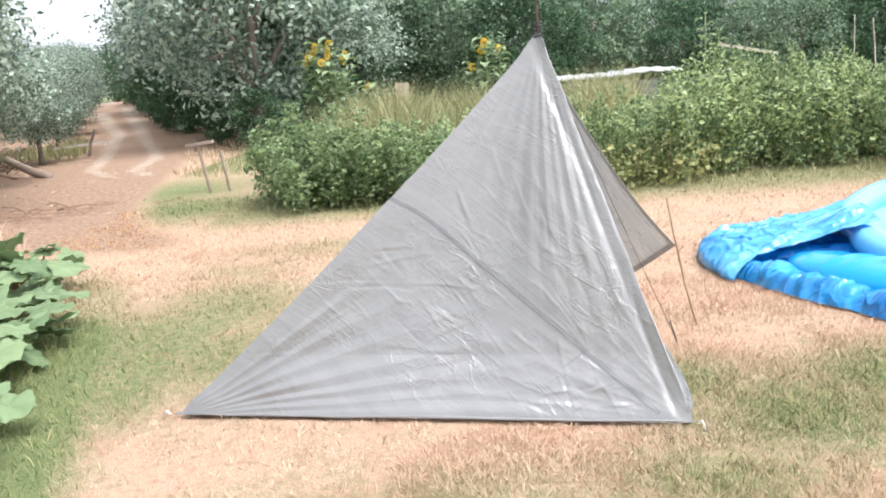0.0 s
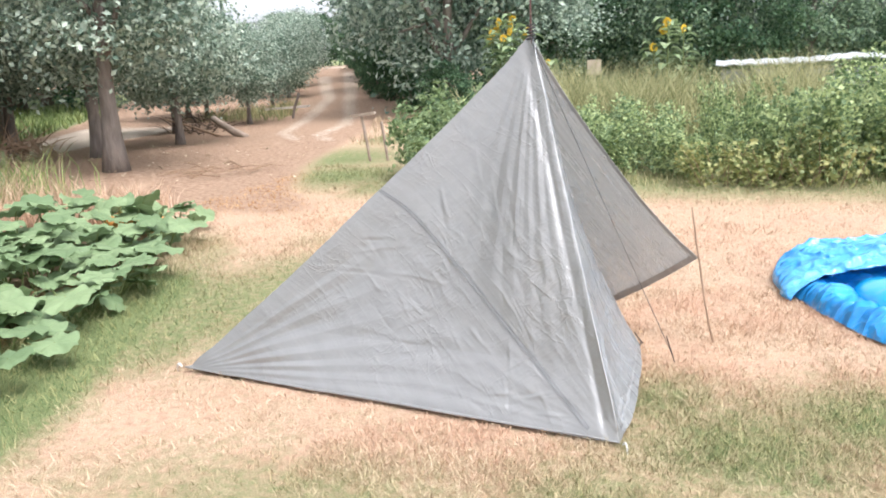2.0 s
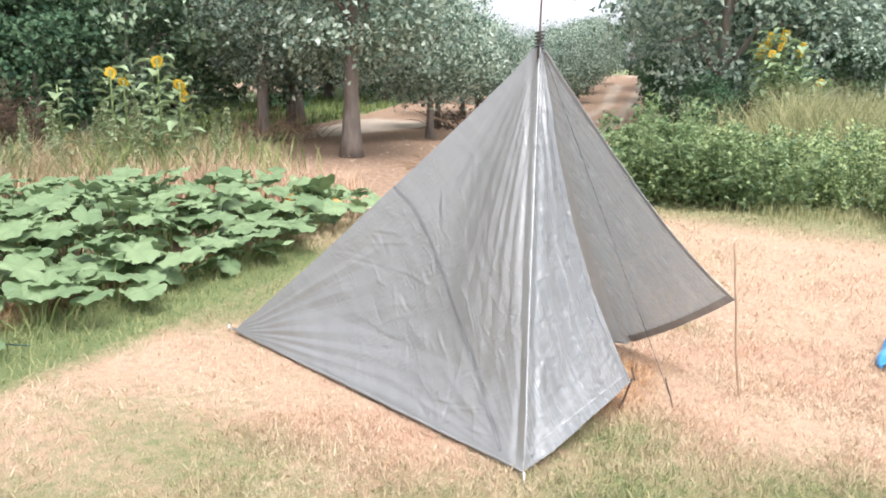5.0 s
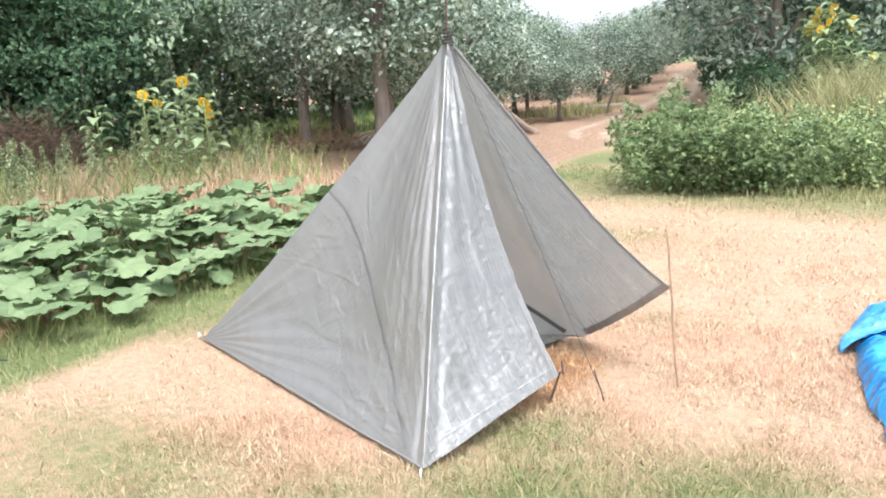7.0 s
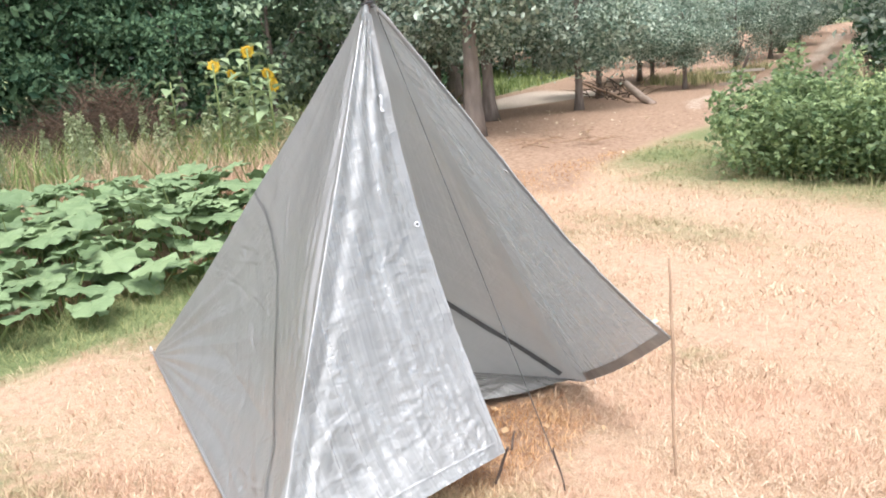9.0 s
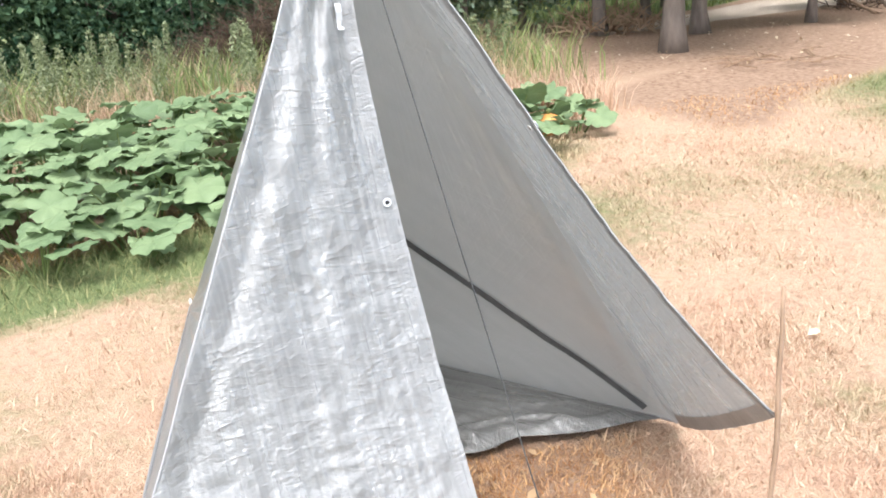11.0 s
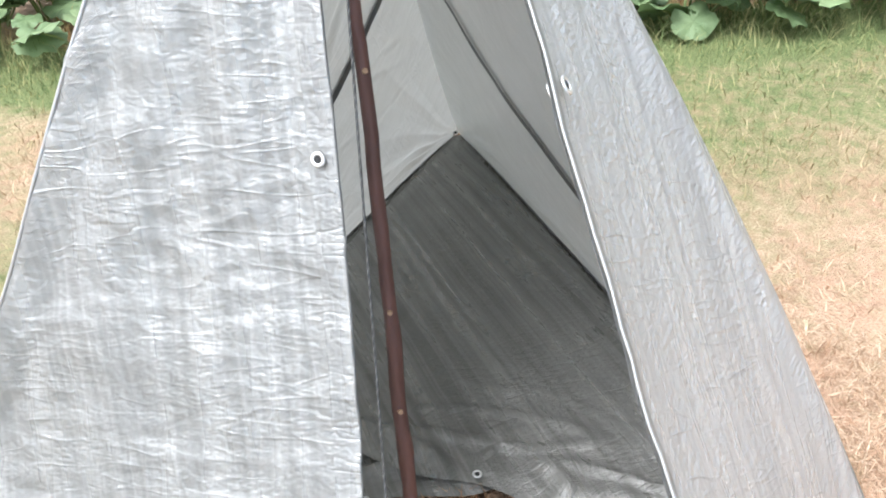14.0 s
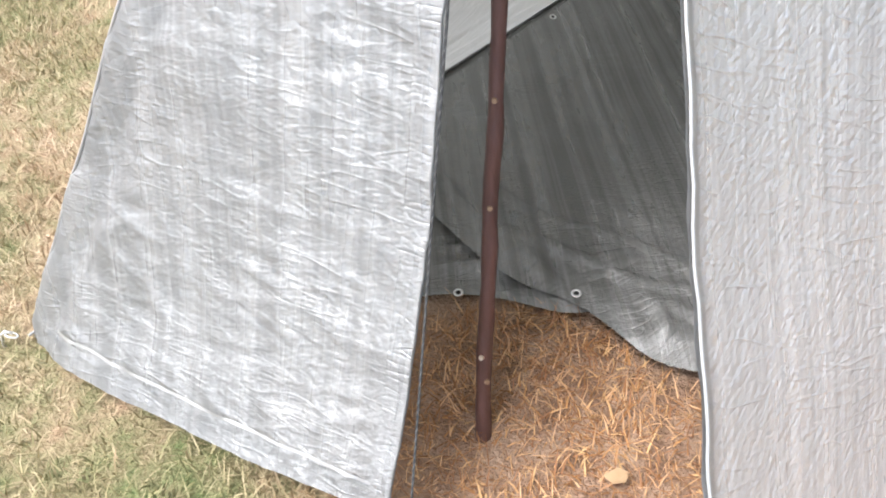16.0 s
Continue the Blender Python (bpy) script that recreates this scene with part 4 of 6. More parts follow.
def meet(p, d, a, b):
    e = b - a
    den = d.x * e.y - d.y * e.x
    s = ((a.x - p.x) * e.y - (a.y - p.y) * e.x) / den
    return p + d * s


def sheet_mesh(name, a, b, c, level, seed):
    verts, uv, faces, index = [], [], [], {}
    count = 130
    for i in range(count + 1):
        for j in range(count + 1 - i):
            w = (i / count, j / count, 1 - i / count - j / count)
            p = a * w[0] + b * w[1] + c * w[2]
            edge = w[0]
            rim = math.exp(-edge / 0.05)
            lift = 0.012 * nz(p.x * 3, p.y * 3, seed) + 0.006 * nz(p.x * 9, p.y * 9, seed + 3) + 0.008
            lift += rim * max(0.0, 0.03 * nz(p.x * 4.5, p.y * 4.5, seed + 9)) * min(1, 8 * w[1] * (1 - w[1]))
            lift += 0.10 * math.exp(-(edge / 0.14) ** 2) * max(0.0, 0.22 - abs(nz(p.x * 2.5 + p.y * 3.5, edge * 17, seed + 30))) * min(1, 6 * w[1] * w[2] + 0.2)
            slip = rim * 0.075 * nz(p.x * 4.5, p.y * 4.5, seed + 20) * min(1.0, 6 * w[1] * (1 - w[1]))
            wall = min(1.0, 30 * max(0.0, min(w)) + 0.15)
            index[i, j] = len(verts)
            verts.append((p.x + slip, p.y + slip, level + max(0.0, lift) * wall))
            uv.append((p.x * 0.8 + p.y * 0.6, p.y * 0.8 - p.x * 0.6))
    for i in range(count):
        for j in range(count - i):
            faces.append((index[i, j], index[i + 1, j], index[i, j + 1]))
            if j < count - i - 1:
                faces.append((index[i + 1, j], index[i + 1, j + 1], index[i, j + 1]))
    return mesh_of(name, verts, faces, M_SHEET, True, uv)


toA = Vector((0.09, 0.025, 0))
lx, rx_ = meet(B, edge_l[0], A, E), meet(E, edge_r[0], A, B)
flat = lambda p: Vector((p.x, p.y, 0))
tent_part("ground_sheet", sheet_mesh("ground_sheet", flat(A) + toA, flat(B) + Vector((-0.035, 0.045, 0)), flat(lx) + Vector((0.02, -0.03, 0)), 0.006, 1), "folded-under silver tarp floor, tent shade in its dark grey colour, edge rippled")
tent_part("ground_sheet", sheet_mesh("ground_sheet", flat(A) + toA, flat(E) + Vector((-0.01, -0.03, 0)), flat(rx_) + Vector((0.0, 0.045, 0)), 0.022, 2), "folded-under silver tarp floor, tent shade in its dark grey colour, edge rippled")
# the tarp turns under along the foot of both walls, in the floor's shade-darkened colour
for a, b, panel, side in ((A, B, "wall_left", -1), (A, E, "wall_right", 1)):
    inward = Vector((0, 0, 1)).cross(b - a).normalized() * (1 if panel == "wall_left" else -1)
    verts, uv, faces = [], [], []
    for i in range(81):
        f = 0.02 + 0.93 * i / 80
        q = surf(side * max(1e-6, HALF * f), DEEP + (CREASE - DEEP) * f, -0.001, panel)
        width = 0.16 * min(1.0, 6 * f, 8 * (1 - f))
        for j in range(4):
            r = q + inward * (width * j / 3)
            verts.append((r.x, r.y, 0.005 + 0.004 * j / 3))
            uv.append((r.x, r.y))
        if i:
            faces += [((i - 1) * 4 + j, (i - 1) * 4 + j + 1, i * 4 + j + 1, i * 4 + j) for j in range(3)]
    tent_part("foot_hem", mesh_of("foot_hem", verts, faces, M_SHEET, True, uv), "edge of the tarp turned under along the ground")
set_eyelet(Vector((0.868, 4.584, 0.028)), Vector((0.1, 0.05, 1)))
set_eyelet(Vector((0.774, 4.778, 0.040)), Vector((0.1, 0.05, 1)))
set_eyelet(Vector((-0.098, 4.285, 0.05)), Vector((0.1, 0.3, 1)))
set_eyelet(A + Vector((0.10, 0.018, 0.035)), Vector((0.6, 0.1, 1)))

# white label strip near the peak of the flap
lab = [surf(-0.30 - 0.05 * i / 6, 0.03 + 0.016 * j, 0.006 + 0.004 * math.sin(i), "flap_left") for i in range(7) for j in range(2)]
tent_part("label_strip", mesh_of("label_strip", lab, [(2 * i, 2 * i + 1, 2 * i + 3, 2 * i + 2) for i in range(6)], M_WHITE), "small white cloth label")

# lashing that gathers the peak round the pole
rng = random.Random(3)
turns = [Vector((P.x + 0.019 * math.cos(a * 0.7), P.y + 0.019 * math.sin(a * 0.7), P.z - 0.035 + 0.0016 * a)) for a in range(46)]
tent_part("peak_lashing", mesh_of("peak_lashing", *tube(turns, [0.0035] * 46, 6), M_CORD_DARK, True), "dark cord wound round the gathered peak")

# ---- pole, sticks, pegs and guy line ----
pole = thing("tent_pole", "reddish-brown rough wooden branch pole standing in the tent doorway", "pole", at=(1.12, 4.752, 0))
pole_inv = Matrix.Translation((-1.12, -4.752, 0))
POLE_LINE = [(1.100, 4.772, -0.03), (1.052, 4.752, 0.148), (0.995, 4.733, 0.396), (0.960, 4.724, 0.550), (0.900, 4.708, 0.88), (0.872, 4.697, 1.12), (0.864, 4.690, 1.37), (0.872, 4.688, 1.549), (0.874, 4.688, 1.78), (0.876, 4.688, 2.02)]
path_pts, path_rad = [], []
for i in range(len(POLE_LINE) - 1):
    for s in range(8):
        q = Vector(POLE_LINE[i]).lerp(Vector(POLE_LINE[i + 1]), s / 8)
        q += Vector((nz(q.z * 5, 1) + 0.5 * nz(q.z * 13, 3), nz(q.z * 5, 9) + 0.5 * nz(q.z * 13, 7), 0)) * 0.0045
        path_pts.append(q)
        path_rad.append((0.0130 * (1 - q.z / 3.2) if q.z < 1.57 else 0.0042) * (1 + 0.22 * nz(q.z * 17, 4)))
shaft = piece("shaft", mesh_of("shaft", *tube(path_pts, path_rad, 10, 0.05, random.Random(1)), M_BARK_RED, True), pole)
shaft.matrix_parent_inverse = pole_inv
for z, turn in ((0.10, 1.0), (0.148, 0.2), (0.392, 0.5), (0.549, 0.35), (0.86, 0.6)):
    i = min(range(len(path_pts)), key=lambda q: abs(path_pts[q].z - z))
    d = Vector((math.cos(turn), math.sin(turn), 0.35)).normalized()
    bm = bmesh.new()
    bmesh.ops.create_cone(bm, cap_ends=True, segments=9, radius1=0.0050, radius2=0.0036, depth=0.007)
    knot = part("branch_stub", bm, M_CUT if z < 0.2 and z > 0.12 else M_TWIG, pole, "pale cut branch stub")
    knot.matrix_parent_inverse = pole_inv
    knot.matrix_basis = Matrix.Translation(path_pts[i] + d * path_rad[i]) @ d.to_track_quat("Z", "Y").to_matrix().to_4x4()


def stick(name, label, pts, radii, mat, category="stick", group=""):
    base = Vector(pts[0])
    fine, rad = [], []
    for i in range(len(pts) - 1):
        for s in range(6):
            q = Vector(pts[i]).lerp(Vector(pts[i + 1]), s / 6)
            fine.append(q - base + Vector((nz(q.z * 11, q.x), nz(q.z * 11, q.y + 7), 0)) * 0.004)
            rad.append(radii[i] + (radii[i + 1] - radii[i]) * s / 6)
    fine.append(Vector(pts[-1]) - base)
    rad.append(radii[-1])
    ob = new(name, mesh_of(name, *tube(fine, rad, 8, 0.1, random.Random(5)), mat, True))
    ob.location = base
    return tagged(ob, label, category, group)


stick("support_stick", "thin dry brown twig holding up the open tent flap", [(1.664, 5.188, -0.02), (1.618, 5.240, 0.20), (1.584, 5.281, 0.413), (1.546, 5.314, 0.665)], [0.0045, 0.005, 0.0052, 0.004], M_TWIG)
stick("corner_stick", "short dark forked twig pegging the tent flap corner", [(1.305, 4.733, -0.02), (1.326, 4.752, 0.06), (1.345, 4.772, 0.125)], [0.005, 0.005, 0.004], M_DARKTWIG)
stick("corner_prop", "short dark twig crossing under the flap corner", [(1.352, 4.78, 0.115), (1.31, 4.83, 0.15)], [0.004, 0.003], M_DARKTWIG)
stick("ground_peg", "dark wooden peg with a pale top holding the guy line", [(1.492, 4.874, -0.02), (1.470, 4.866, 0.075), (1.455, 4.861, 0.13)], [0.003, 0.003, 0.0026], M_DARKTWIG, "peg")


def knotted_cord(name, label, a, b, radius, pitch, sag):
    a, b = Vector(a), Vector(b)
    ob = thing(name, label, "rope", at=a)
    d = (b - a).normalized()
    s1 = d.orthogonal().normalized()
    s2 = d.cross(s1)
    n = int((b - a).length / pitch * 7)
    for k, mat in enumerate((M_CORD_DARK, M_CORD_DARK, M_CORD_LIGHT)):
        pts = []
        for i in range(n + 1):
            f = i / n
            ang = 2 * math.pi * i / 7 + 2 * math.pi * k / 3
            pts.append((b - a) * f + Vector((0, 0, -sag * 4 * f * (1 - f))) + (s1 * math.cos(ang) + s2 * math.sin(ang)) * radius)
        piece("strand", mesh_of("strand", *tube(pts, [radius] * (n + 1), 4), mat, True), ob)
    return ob


knotted_cord("guy_line", "thin dark twisted cord running from the tent peak to the ground", P + Vector((-0.012, 0.030, -0.02)), (1.478, 4.872, 0.04), 0.0009, 0.012, 0.0)


def corner_peg(at, toward, label, loop_mat=M_WHITE):
    d = Vector((*toward, 0)).normalized()
    ob = thing("tent_peg", label, "peg", "corner pegs", Vector(at) + d * 0.025)
    pts = [d * 0.035 + Vector((0, 0, -0.05)), d * 0.022 + Vector((0, 0, 0.018)), d * 0.012 + Vector((0, 0, 0.026)), Vector((0, 0, 0.020))]
    piece("pin", mesh_of("pin", *tube(pts, [0.0035] * 4, 6), M_METAL, True), ob)
    loop = []
    side = Vector((-d.y, d.x, 0))
    for i in range(21):
        a = 2 * math.pi * i / 20
        loop.append(d * (0.004 + 0.010 * math.cos(a)) + side * 0.006 * math.sin(a) + Vector((0, 0, 0.016 + 0.006 * math.cos(a))))
    piece("cord_loop", mesh_of("cord_loop", *tube(loop, [0.0017] * 21, 6, cap=False), loop_mat, True), ob)
    return ob


corner_peg((A.x, A.y, 0.0), (-1, 0.15), "metal peg with a white cord loop at the rear tent corner")
corner_peg((B.x, B.y, 0.0), (0.6, -0.8), "metal peg with a white cord loop at the tent corner")
corner_peg((E.x, E.y, 0.0), (0.4, 0.9), "metal peg with a grey cord loop at the tent corner", M_CORD_LIGHT)

# ---- inflatable pool, half deflated ----
pool = thing("paddling_pool", "bright blue inflatable pool, half deflated and crumpled on the lawn", "pool", at=(4.0, 6.1, 0))


def pool_outline(a):
    """Outer foot of the slumped wall, from the pool's middle."""
    base = float(np.interp(a, [0, 1.0, 2.1, 3.0, 3.12, 3.38, 3.65, 3.9, 4.7, 6.3], [1.55, 1.4, 1.25, 1.93, 1.92, 1.78, 1.74, 1.77, 1.6, 1.55]))
    if 2.1 < a < 3.0:
        base = max(1.22, min(1.93, 0.80 / math.sin(a)))
    return base + 0.025 * nz(math.cos(a) * 6, math.sin(a) * 6, 2)


RING_R, RING_T = 1.07, 0.095


def ring_height(a):
    return 0.24 + 0.12 * math.cos(a - 1.1)


def near_angle(a, b, width):
    d = (a - b + math.pi) % (2 * math.pi) - math.pi
    return math.exp(-(d / width) ** 2)


verts, faces = [], []
NA, NS = 420, 64
for i in range(NA):
    a = 2 * math.pi * i / NA
    ca, sa = math.cos(a), math.sin(a)
    r0, h0 = RING_R + 0.01, ring_height(a) - 0.06
    flatness = float(smooth01((a - 1.75) / 0.35) * smooth01((3.12 - a) / 0.03))
    crease = near_angle(a, 3.13, 0.05)
    reach = pool_outline(a)
    for j in range(NS + 1):
        s = j / NS
        # inflated belly, then a crumpled lip, then a smooth dark skirt down to the grass
        lip = math.exp(-((s - 0.82) / 0.07) ** 2)
        belly_r = r0 + (reach - r0) * (s if s < 0.8 else 0.8 + 0.2 * math.sin((s - 0.8) / 0.2 * math.pi / 2))
        belly_z = (0.09 * (1 - float(smooth01((s - 0.84) / 0.16)) ** 1.3) + 0.010 * lip) * min(1, 0.4 + s * 2)
        lobe_r = r0 + (reach - r0) * s
        lobe_z = (0.15 * (1 - s) + 0.05 * s) * (1 - s ** 9)
        rr, z = belly_r * (1 - flatness) + lobe_r * flatness, belly_z * (1 - flatness) + lobe_z * flatness
        x, y = ca * rr, sa * rr
        sharp = 0.05 * (0.33 - abs(nz(x * 3.4 + 2, y * 5.2, 1))) + 0.05 * max(0.0, 0.5 - 2.2 * abs(nz(a * 15, rr * 2.0, 2)))
        sharp += 0.024 * max(0.0, 0.5 - 2.2 * abs(nz(a * 30 + rr * 2, rr * 4.5, 4))) + 0.014 * max(0.0, 0.5 - 2.2 * abs(nz(x * 14, y * 14, 9)))
        k = max(flatness, 0.10 + 0.75 * math.exp(-((s - 0.84) / 0.12) ** 2))
        sharp *= flatness + (1 - flatness) * 1.1 * float(smooth01((s - 0.70) / 0.08))
        z += sharp * k * min(1, 5 * s) * min(1, (1 - s) * (3.5 if flatness > 0.5 else 9))
        z -= 0.06 * crease * min(1, 4 * s) * (1 - s ** 4)
        slip = 0.04 * k
        verts.append((x + slip * nz(x * 7, y * 7, 3), y + slip * nz(x * 7, y * 7, 7), max(0.004, z) if j < NS else 0.002))
for i in range(NA):
    k = (i + 1) % NA
    for j in range(NS):
        faces.append((i * (NS + 1) + j, i * (NS + 1) + j + 1, k * (NS + 1) + j + 1, k * (NS + 1) + j))
wall_me = mesh_of("outer_wall", verts, faces, M_POOL_DEEP, True)
piece("outer_wall", wall_me, pool, "slumped wrinkled blue vinyl wall")
# slack upper sheet folded flat over the wall: blunt drooping end, sharp creases, its front edge over a dark gap
front = ((-1.93, -0.14, 0.060), (-1.73, 0.00, 0.120), (-1.46, 0.00, 0.190), (-1.13, -0.05, 0.285), (-1.02, -0.07, 0.315))
rear = ((-1.84, 0.98, 0.050), (-1.56, 1.00, 0.090), (-1.20, 0.95, 0.155), (-0.95, 0.70, 0.285), (-0.86, 0.62, 0.310))


def ridges(x, y, z, sharp=2.4):
    """Narrow crests between broad flat faces."""
    return max(0.0, 0.45 - sharp * abs(nz(x, y, z)))


verts, faces = [], []
NF, NB = 150, 120
for i in range(NF + 1):
    f = i / NF * 4
    k, w = min(3, int(f)), f - min(3, int(f))
    a, b = Vector(front[k]).lerp(Vector(front[k + 1]), w), Vector(rear[k]).lerp(Vector(rear[k + 1]), w)
    tipward = 1 - i / NF
    droop = math.sqrt(1 - (1 - min(1.0, i / NF / 0.16)) ** 2)
    for j in range(NB + 1):
        q = j / NB
        v = a.lerp(b, q)
        v.x -= 0.10 * math.sin(math.pi * q) * tipward ** 4
        warp = 0.25 * nz(v.x * 2.2, v.y * 2.2, 31)
        long_folds = 0.060 * ridges(v.x * 1.3 + warp, v.y * 4.2 - v.x * 1.6, 21, 1.9) + 0.030 * ridges(v.x * 2.5 - v.y * 2.0, v.y * 6.5 + warp, 5)
        cross = 0.045 * tipward * ridges(v.x * 7.5 + v.y * 2.5 + warp, v.y * 2.6, 8, 2.0) + 0.012 * ridges(v.x * 12 + v.y * 6, v.y * 11 - v.x * 5, 14)
        body = v.z + 0.055 * math.sin(math.pi * q) * (0.3 + tipward)
        shut = min(1.0, 7 * q + 0.35) * min(1.0, 6 * (1 - q)) * min(1.0, 6 * tipward + 0.15)
        z = (body + (long_folds + cross) * shut) * (0.08 + 0.92 * droop)
        slip = 0.030 * tipward
        verts.append((v.x + slip * nz(v.x * 6, v.y * 6, 1), v.y + (0.012 + slip) * nz(v.x * 6, v.y * 6, 4), max(0.006, z)))
for i in range(NF):
    for j in range(NB):
        m = i * (NB + 1) + j
        faces.append((m, m + 1, m + NB + 2, m + NB + 1))
sheet_ob = piece("folded_sheet", mesh_of("folded_sheet", verts, faces, M_POOL_SHEET, True), pool, "slack creased blue vinyl folded over the pool wall, sky sheen in its pale colour")
sheet_ob.modifiers.new("thick", "SOLIDIFY").thickness = 0.004
# the part of the wall that still holds air: a long soft bulge outside the ring
verts, faces = [], []
for i in range(181):
    f = i / 180
    a = 3.06 + 4.6 * f
    swell = (1 - (1 - min(1.0, f / 0.10)) ** 2.0) ** 0.6 * (1 - (1 - min(1.0, (1 - f) / 0.15)) ** 2.0) ** 0.6 + 0.02
    mid_r = RING_R + 0.31 + 0.05 * near_angle(a, 3.2, 0.25)
    for j in range(24):
        b = 2 * math.pi * j / 24
        wrinkle = 0.035 * max(0.0, 0.5 - 3 * abs(nz(math.cos(a) * 5 + 3, math.sin(a) * 7, math.cos(b) * 0.5))) * min(1, f * 9)
        r = mid_r + (0.235 + 0.012 * nz(a * 9, b)) * swell * math.cos(b)
        verts.append((r * math.cos(a), r * math.sin(a), max(0.01, 0.065 + (0.125 * swell + wrinkle) * (abs(math.sin(b)) ** 0.75 if b < math.pi else -1))))
for i in range(180):
    for j in range(24):
        faces.append((i * 24 + j, i * 24 + (j + 1) % 24, (i + 1) * 24 + (j + 1) % 24, (i + 1) * 24 + j))
piece("inflated_wall", mesh_of("inflated_wall", verts, faces, M_POOL_MID, True), pool, "glossy blue bulge still holding air, sky light in its brighter colour")
verts, faces = [], []
for i in range(120):
    a = 2 * math.pi * i / 120
    for j in range(18):
        b = 2 * math.pi * j / 18
        t = RING_T * (1 + 0.05 * math.sin(a * 5)) * (1 - 0.35 * near_angle(a, 3.0, 0.10))
        r = RING_R + t * math.cos(b)
        verts.append((r * math.cos(a), r * math.sin(a), ring_height(a) + t * math.sin(b)))
for i in range(120):
    for j in range(18):
        faces.append((i * 18 + j, (i + 1) % 120 * 18 + j, (i + 1) % 120 * 18 + (j + 1) % 18, i * 18 + (j + 1) % 18))
piece("inflated_ring", mesh_of("inflated_ring", verts, faces, M_POOL_LIGHT, True), pool, "glossy light-blue inflated top ring")
verts, faces = [(0, 0, 0.06)], []
for j in range(1, 25):
    for i in range(72):
        a, r = 2 * math.pi * i / 72, (RING_R - 0.03) * j / 24
        z = 0.06 + 0.012 * nz(r * math.cos(a) * 5, r * math.sin(a) * 5) + (ring_height(a) - 0.08) * max(0, (j / 24 - 0.7) / 0.3) ** 2
        verts.append((r * math.cos(a), r * math.sin(a), z))
for i in range(72):
    faces.append((0, 1 + i, 1 + (i + 1) % 72))
    for j in range(23):
        faces.append((1 + j * 72 + i, 1 + (j + 1) * 72 + i, 1 + (j + 1) * 72 + (i + 1) % 72, 1 + j * 72 + (i + 1) % 72))
piece("pool_floor", mesh_of("pool_floor", verts, faces, M_POOL_LIGHT, True), pool)
bm = bmesh.new()
bmesh.ops.create_cone(bm, cap_ends=True, segments=14, radius1=0.015, radius2=0.011, depth=0.02)
valve = part("valve", bm, M_WHITE, pool, "white plastic valve cap")
valve.location, valve.rotation_euler = (-1.36, -1.13, 0.085), (0.9, 0.3, -0.9)


# ---- trees and shrubs ----
def grow(seed, tall, trunk_h, radius, crown_r, crown_h, crown_z, n_clump, per, leaf, mat, droop=0.0, lean=0.0, low=0.2, trunk_mat=None, limbs=7):
    """One tree: a tapered trunk, limbs, and a crown of clumped leaves with gaps."""
    rg, r2 = random.Random(seed), np.random.default_rng(seed)
    pts, rad = [], []
    for i in range(9):
        f = i / 8
        pts.append(Vector((lean * f * f + 0.10 * f * nz(f * 3, seed), 0.10 * f * nz(f * 3, seed + 5), tall * 0.8 * f - 0.06)))
        rad.append(radius * (1 - 0.8 * f) * (1.35 if i == 0 else 1.0))
    trunk = tube(pts, rad, 9, 0.12, rg)
    branch_sets, ends = [], []
    for k in range(limbs):
        f = rg.uniform(trunk_h / (tall * 0.8), 0.85)
        base = pts[0].lerp(pts[8], f)
        a = 2.4 * k + rg.uniform(-0.4, 0.4)
        reach = crown_r * rg.uniform(0.55, 0.9)
        end = base + Vector((math.cos(a) * reach, math.sin(a) * reach, rg.uniform(0.15, 0.6) * crown_h * 0.6))
        mid = base.lerp(end, 0.5) + Vector((0, 0, 0.12 * crown_h))
        r = radius * (1 - 0.75 * f) * 0.6
        branch_sets.append(tube([base, base.lerp(mid, 0.5), mid, mid.lerp(end, 0.5), end], [r, r * 0.8, r * 0.6, r * 0.4, r * 0.15], 6, 0.1, rg))
        ends.append(end)
    # clump middles fill a lumpy ellipsoid, most of them near its skin
    d = r2.normal(size=(n_clump, 3))
    d /= np.linalg.norm(d, axis=1, keepdims=True)
    rr = r2.uniform(0.35, 1.0, n_clump) ** 0.5
    lump = np.array([1 + 0.38 * noise.noise(Vector(tuple(v * 2.1)) + Vector((seed, 0, 0))) for v in d])
    c = d * (rr * lump)[:, None] * np.array([crown_r, crown_r, crown_h / 2]) + np.array([lean * 0.7, 0, crown_z])
    c[:, 2] = np.maximum(c[:, 2], low + r2.uniform(0, 0.3, n_clump))
    size = r2.uniform(0.22, 0.42, n_clump) * (crown_r ** 0.5)
    q = r2.normal(size=(n_clump, per, 3)) * np.array([1, 1, 0.7]) * size[:, None, None] * 0.6
    q[..., 2] -= droop * np.abs(q[..., 2])
    centres = (c[:, None] + q).reshape(-1, 3)
    centres[:, 2] = np.maximum(centres[:, 2], 0.04)
    normals = r2.normal(size=centres.shape) * 0.75 + np.array([0, 0, 0.55]) + (centres - np.array([0, 0, crown_z])) * 0.25
    sizes = leaf * r2.uniform(0.6, 1.35, len(centres))
    return (mesh_of("trunk", *trunk, trunk_mat or M_TRUNK, True), [mesh_of("limb", *b, trunk_mat or M_TRUNK, True) for b in branch_sets],
            leaf_mesh("crown", centres, normals, sizes, mat, 0.58, seed))


def plant_tree(kind, meshes, label, category, group, x, y, turn=0.0, scale=1.0):
    ob = thing(kind, label, category, group, (x, y, float(height(x, y))))
    ob.rotation_euler = (0, 0, turn)
    ob.scale = (scale, scale, scale)
    piece("trunk", meshes[0], ob)
    for m in meshes[1]:
        piece("limb", m, ob)
    piece("crown", meshes[2], ob)
    return ob


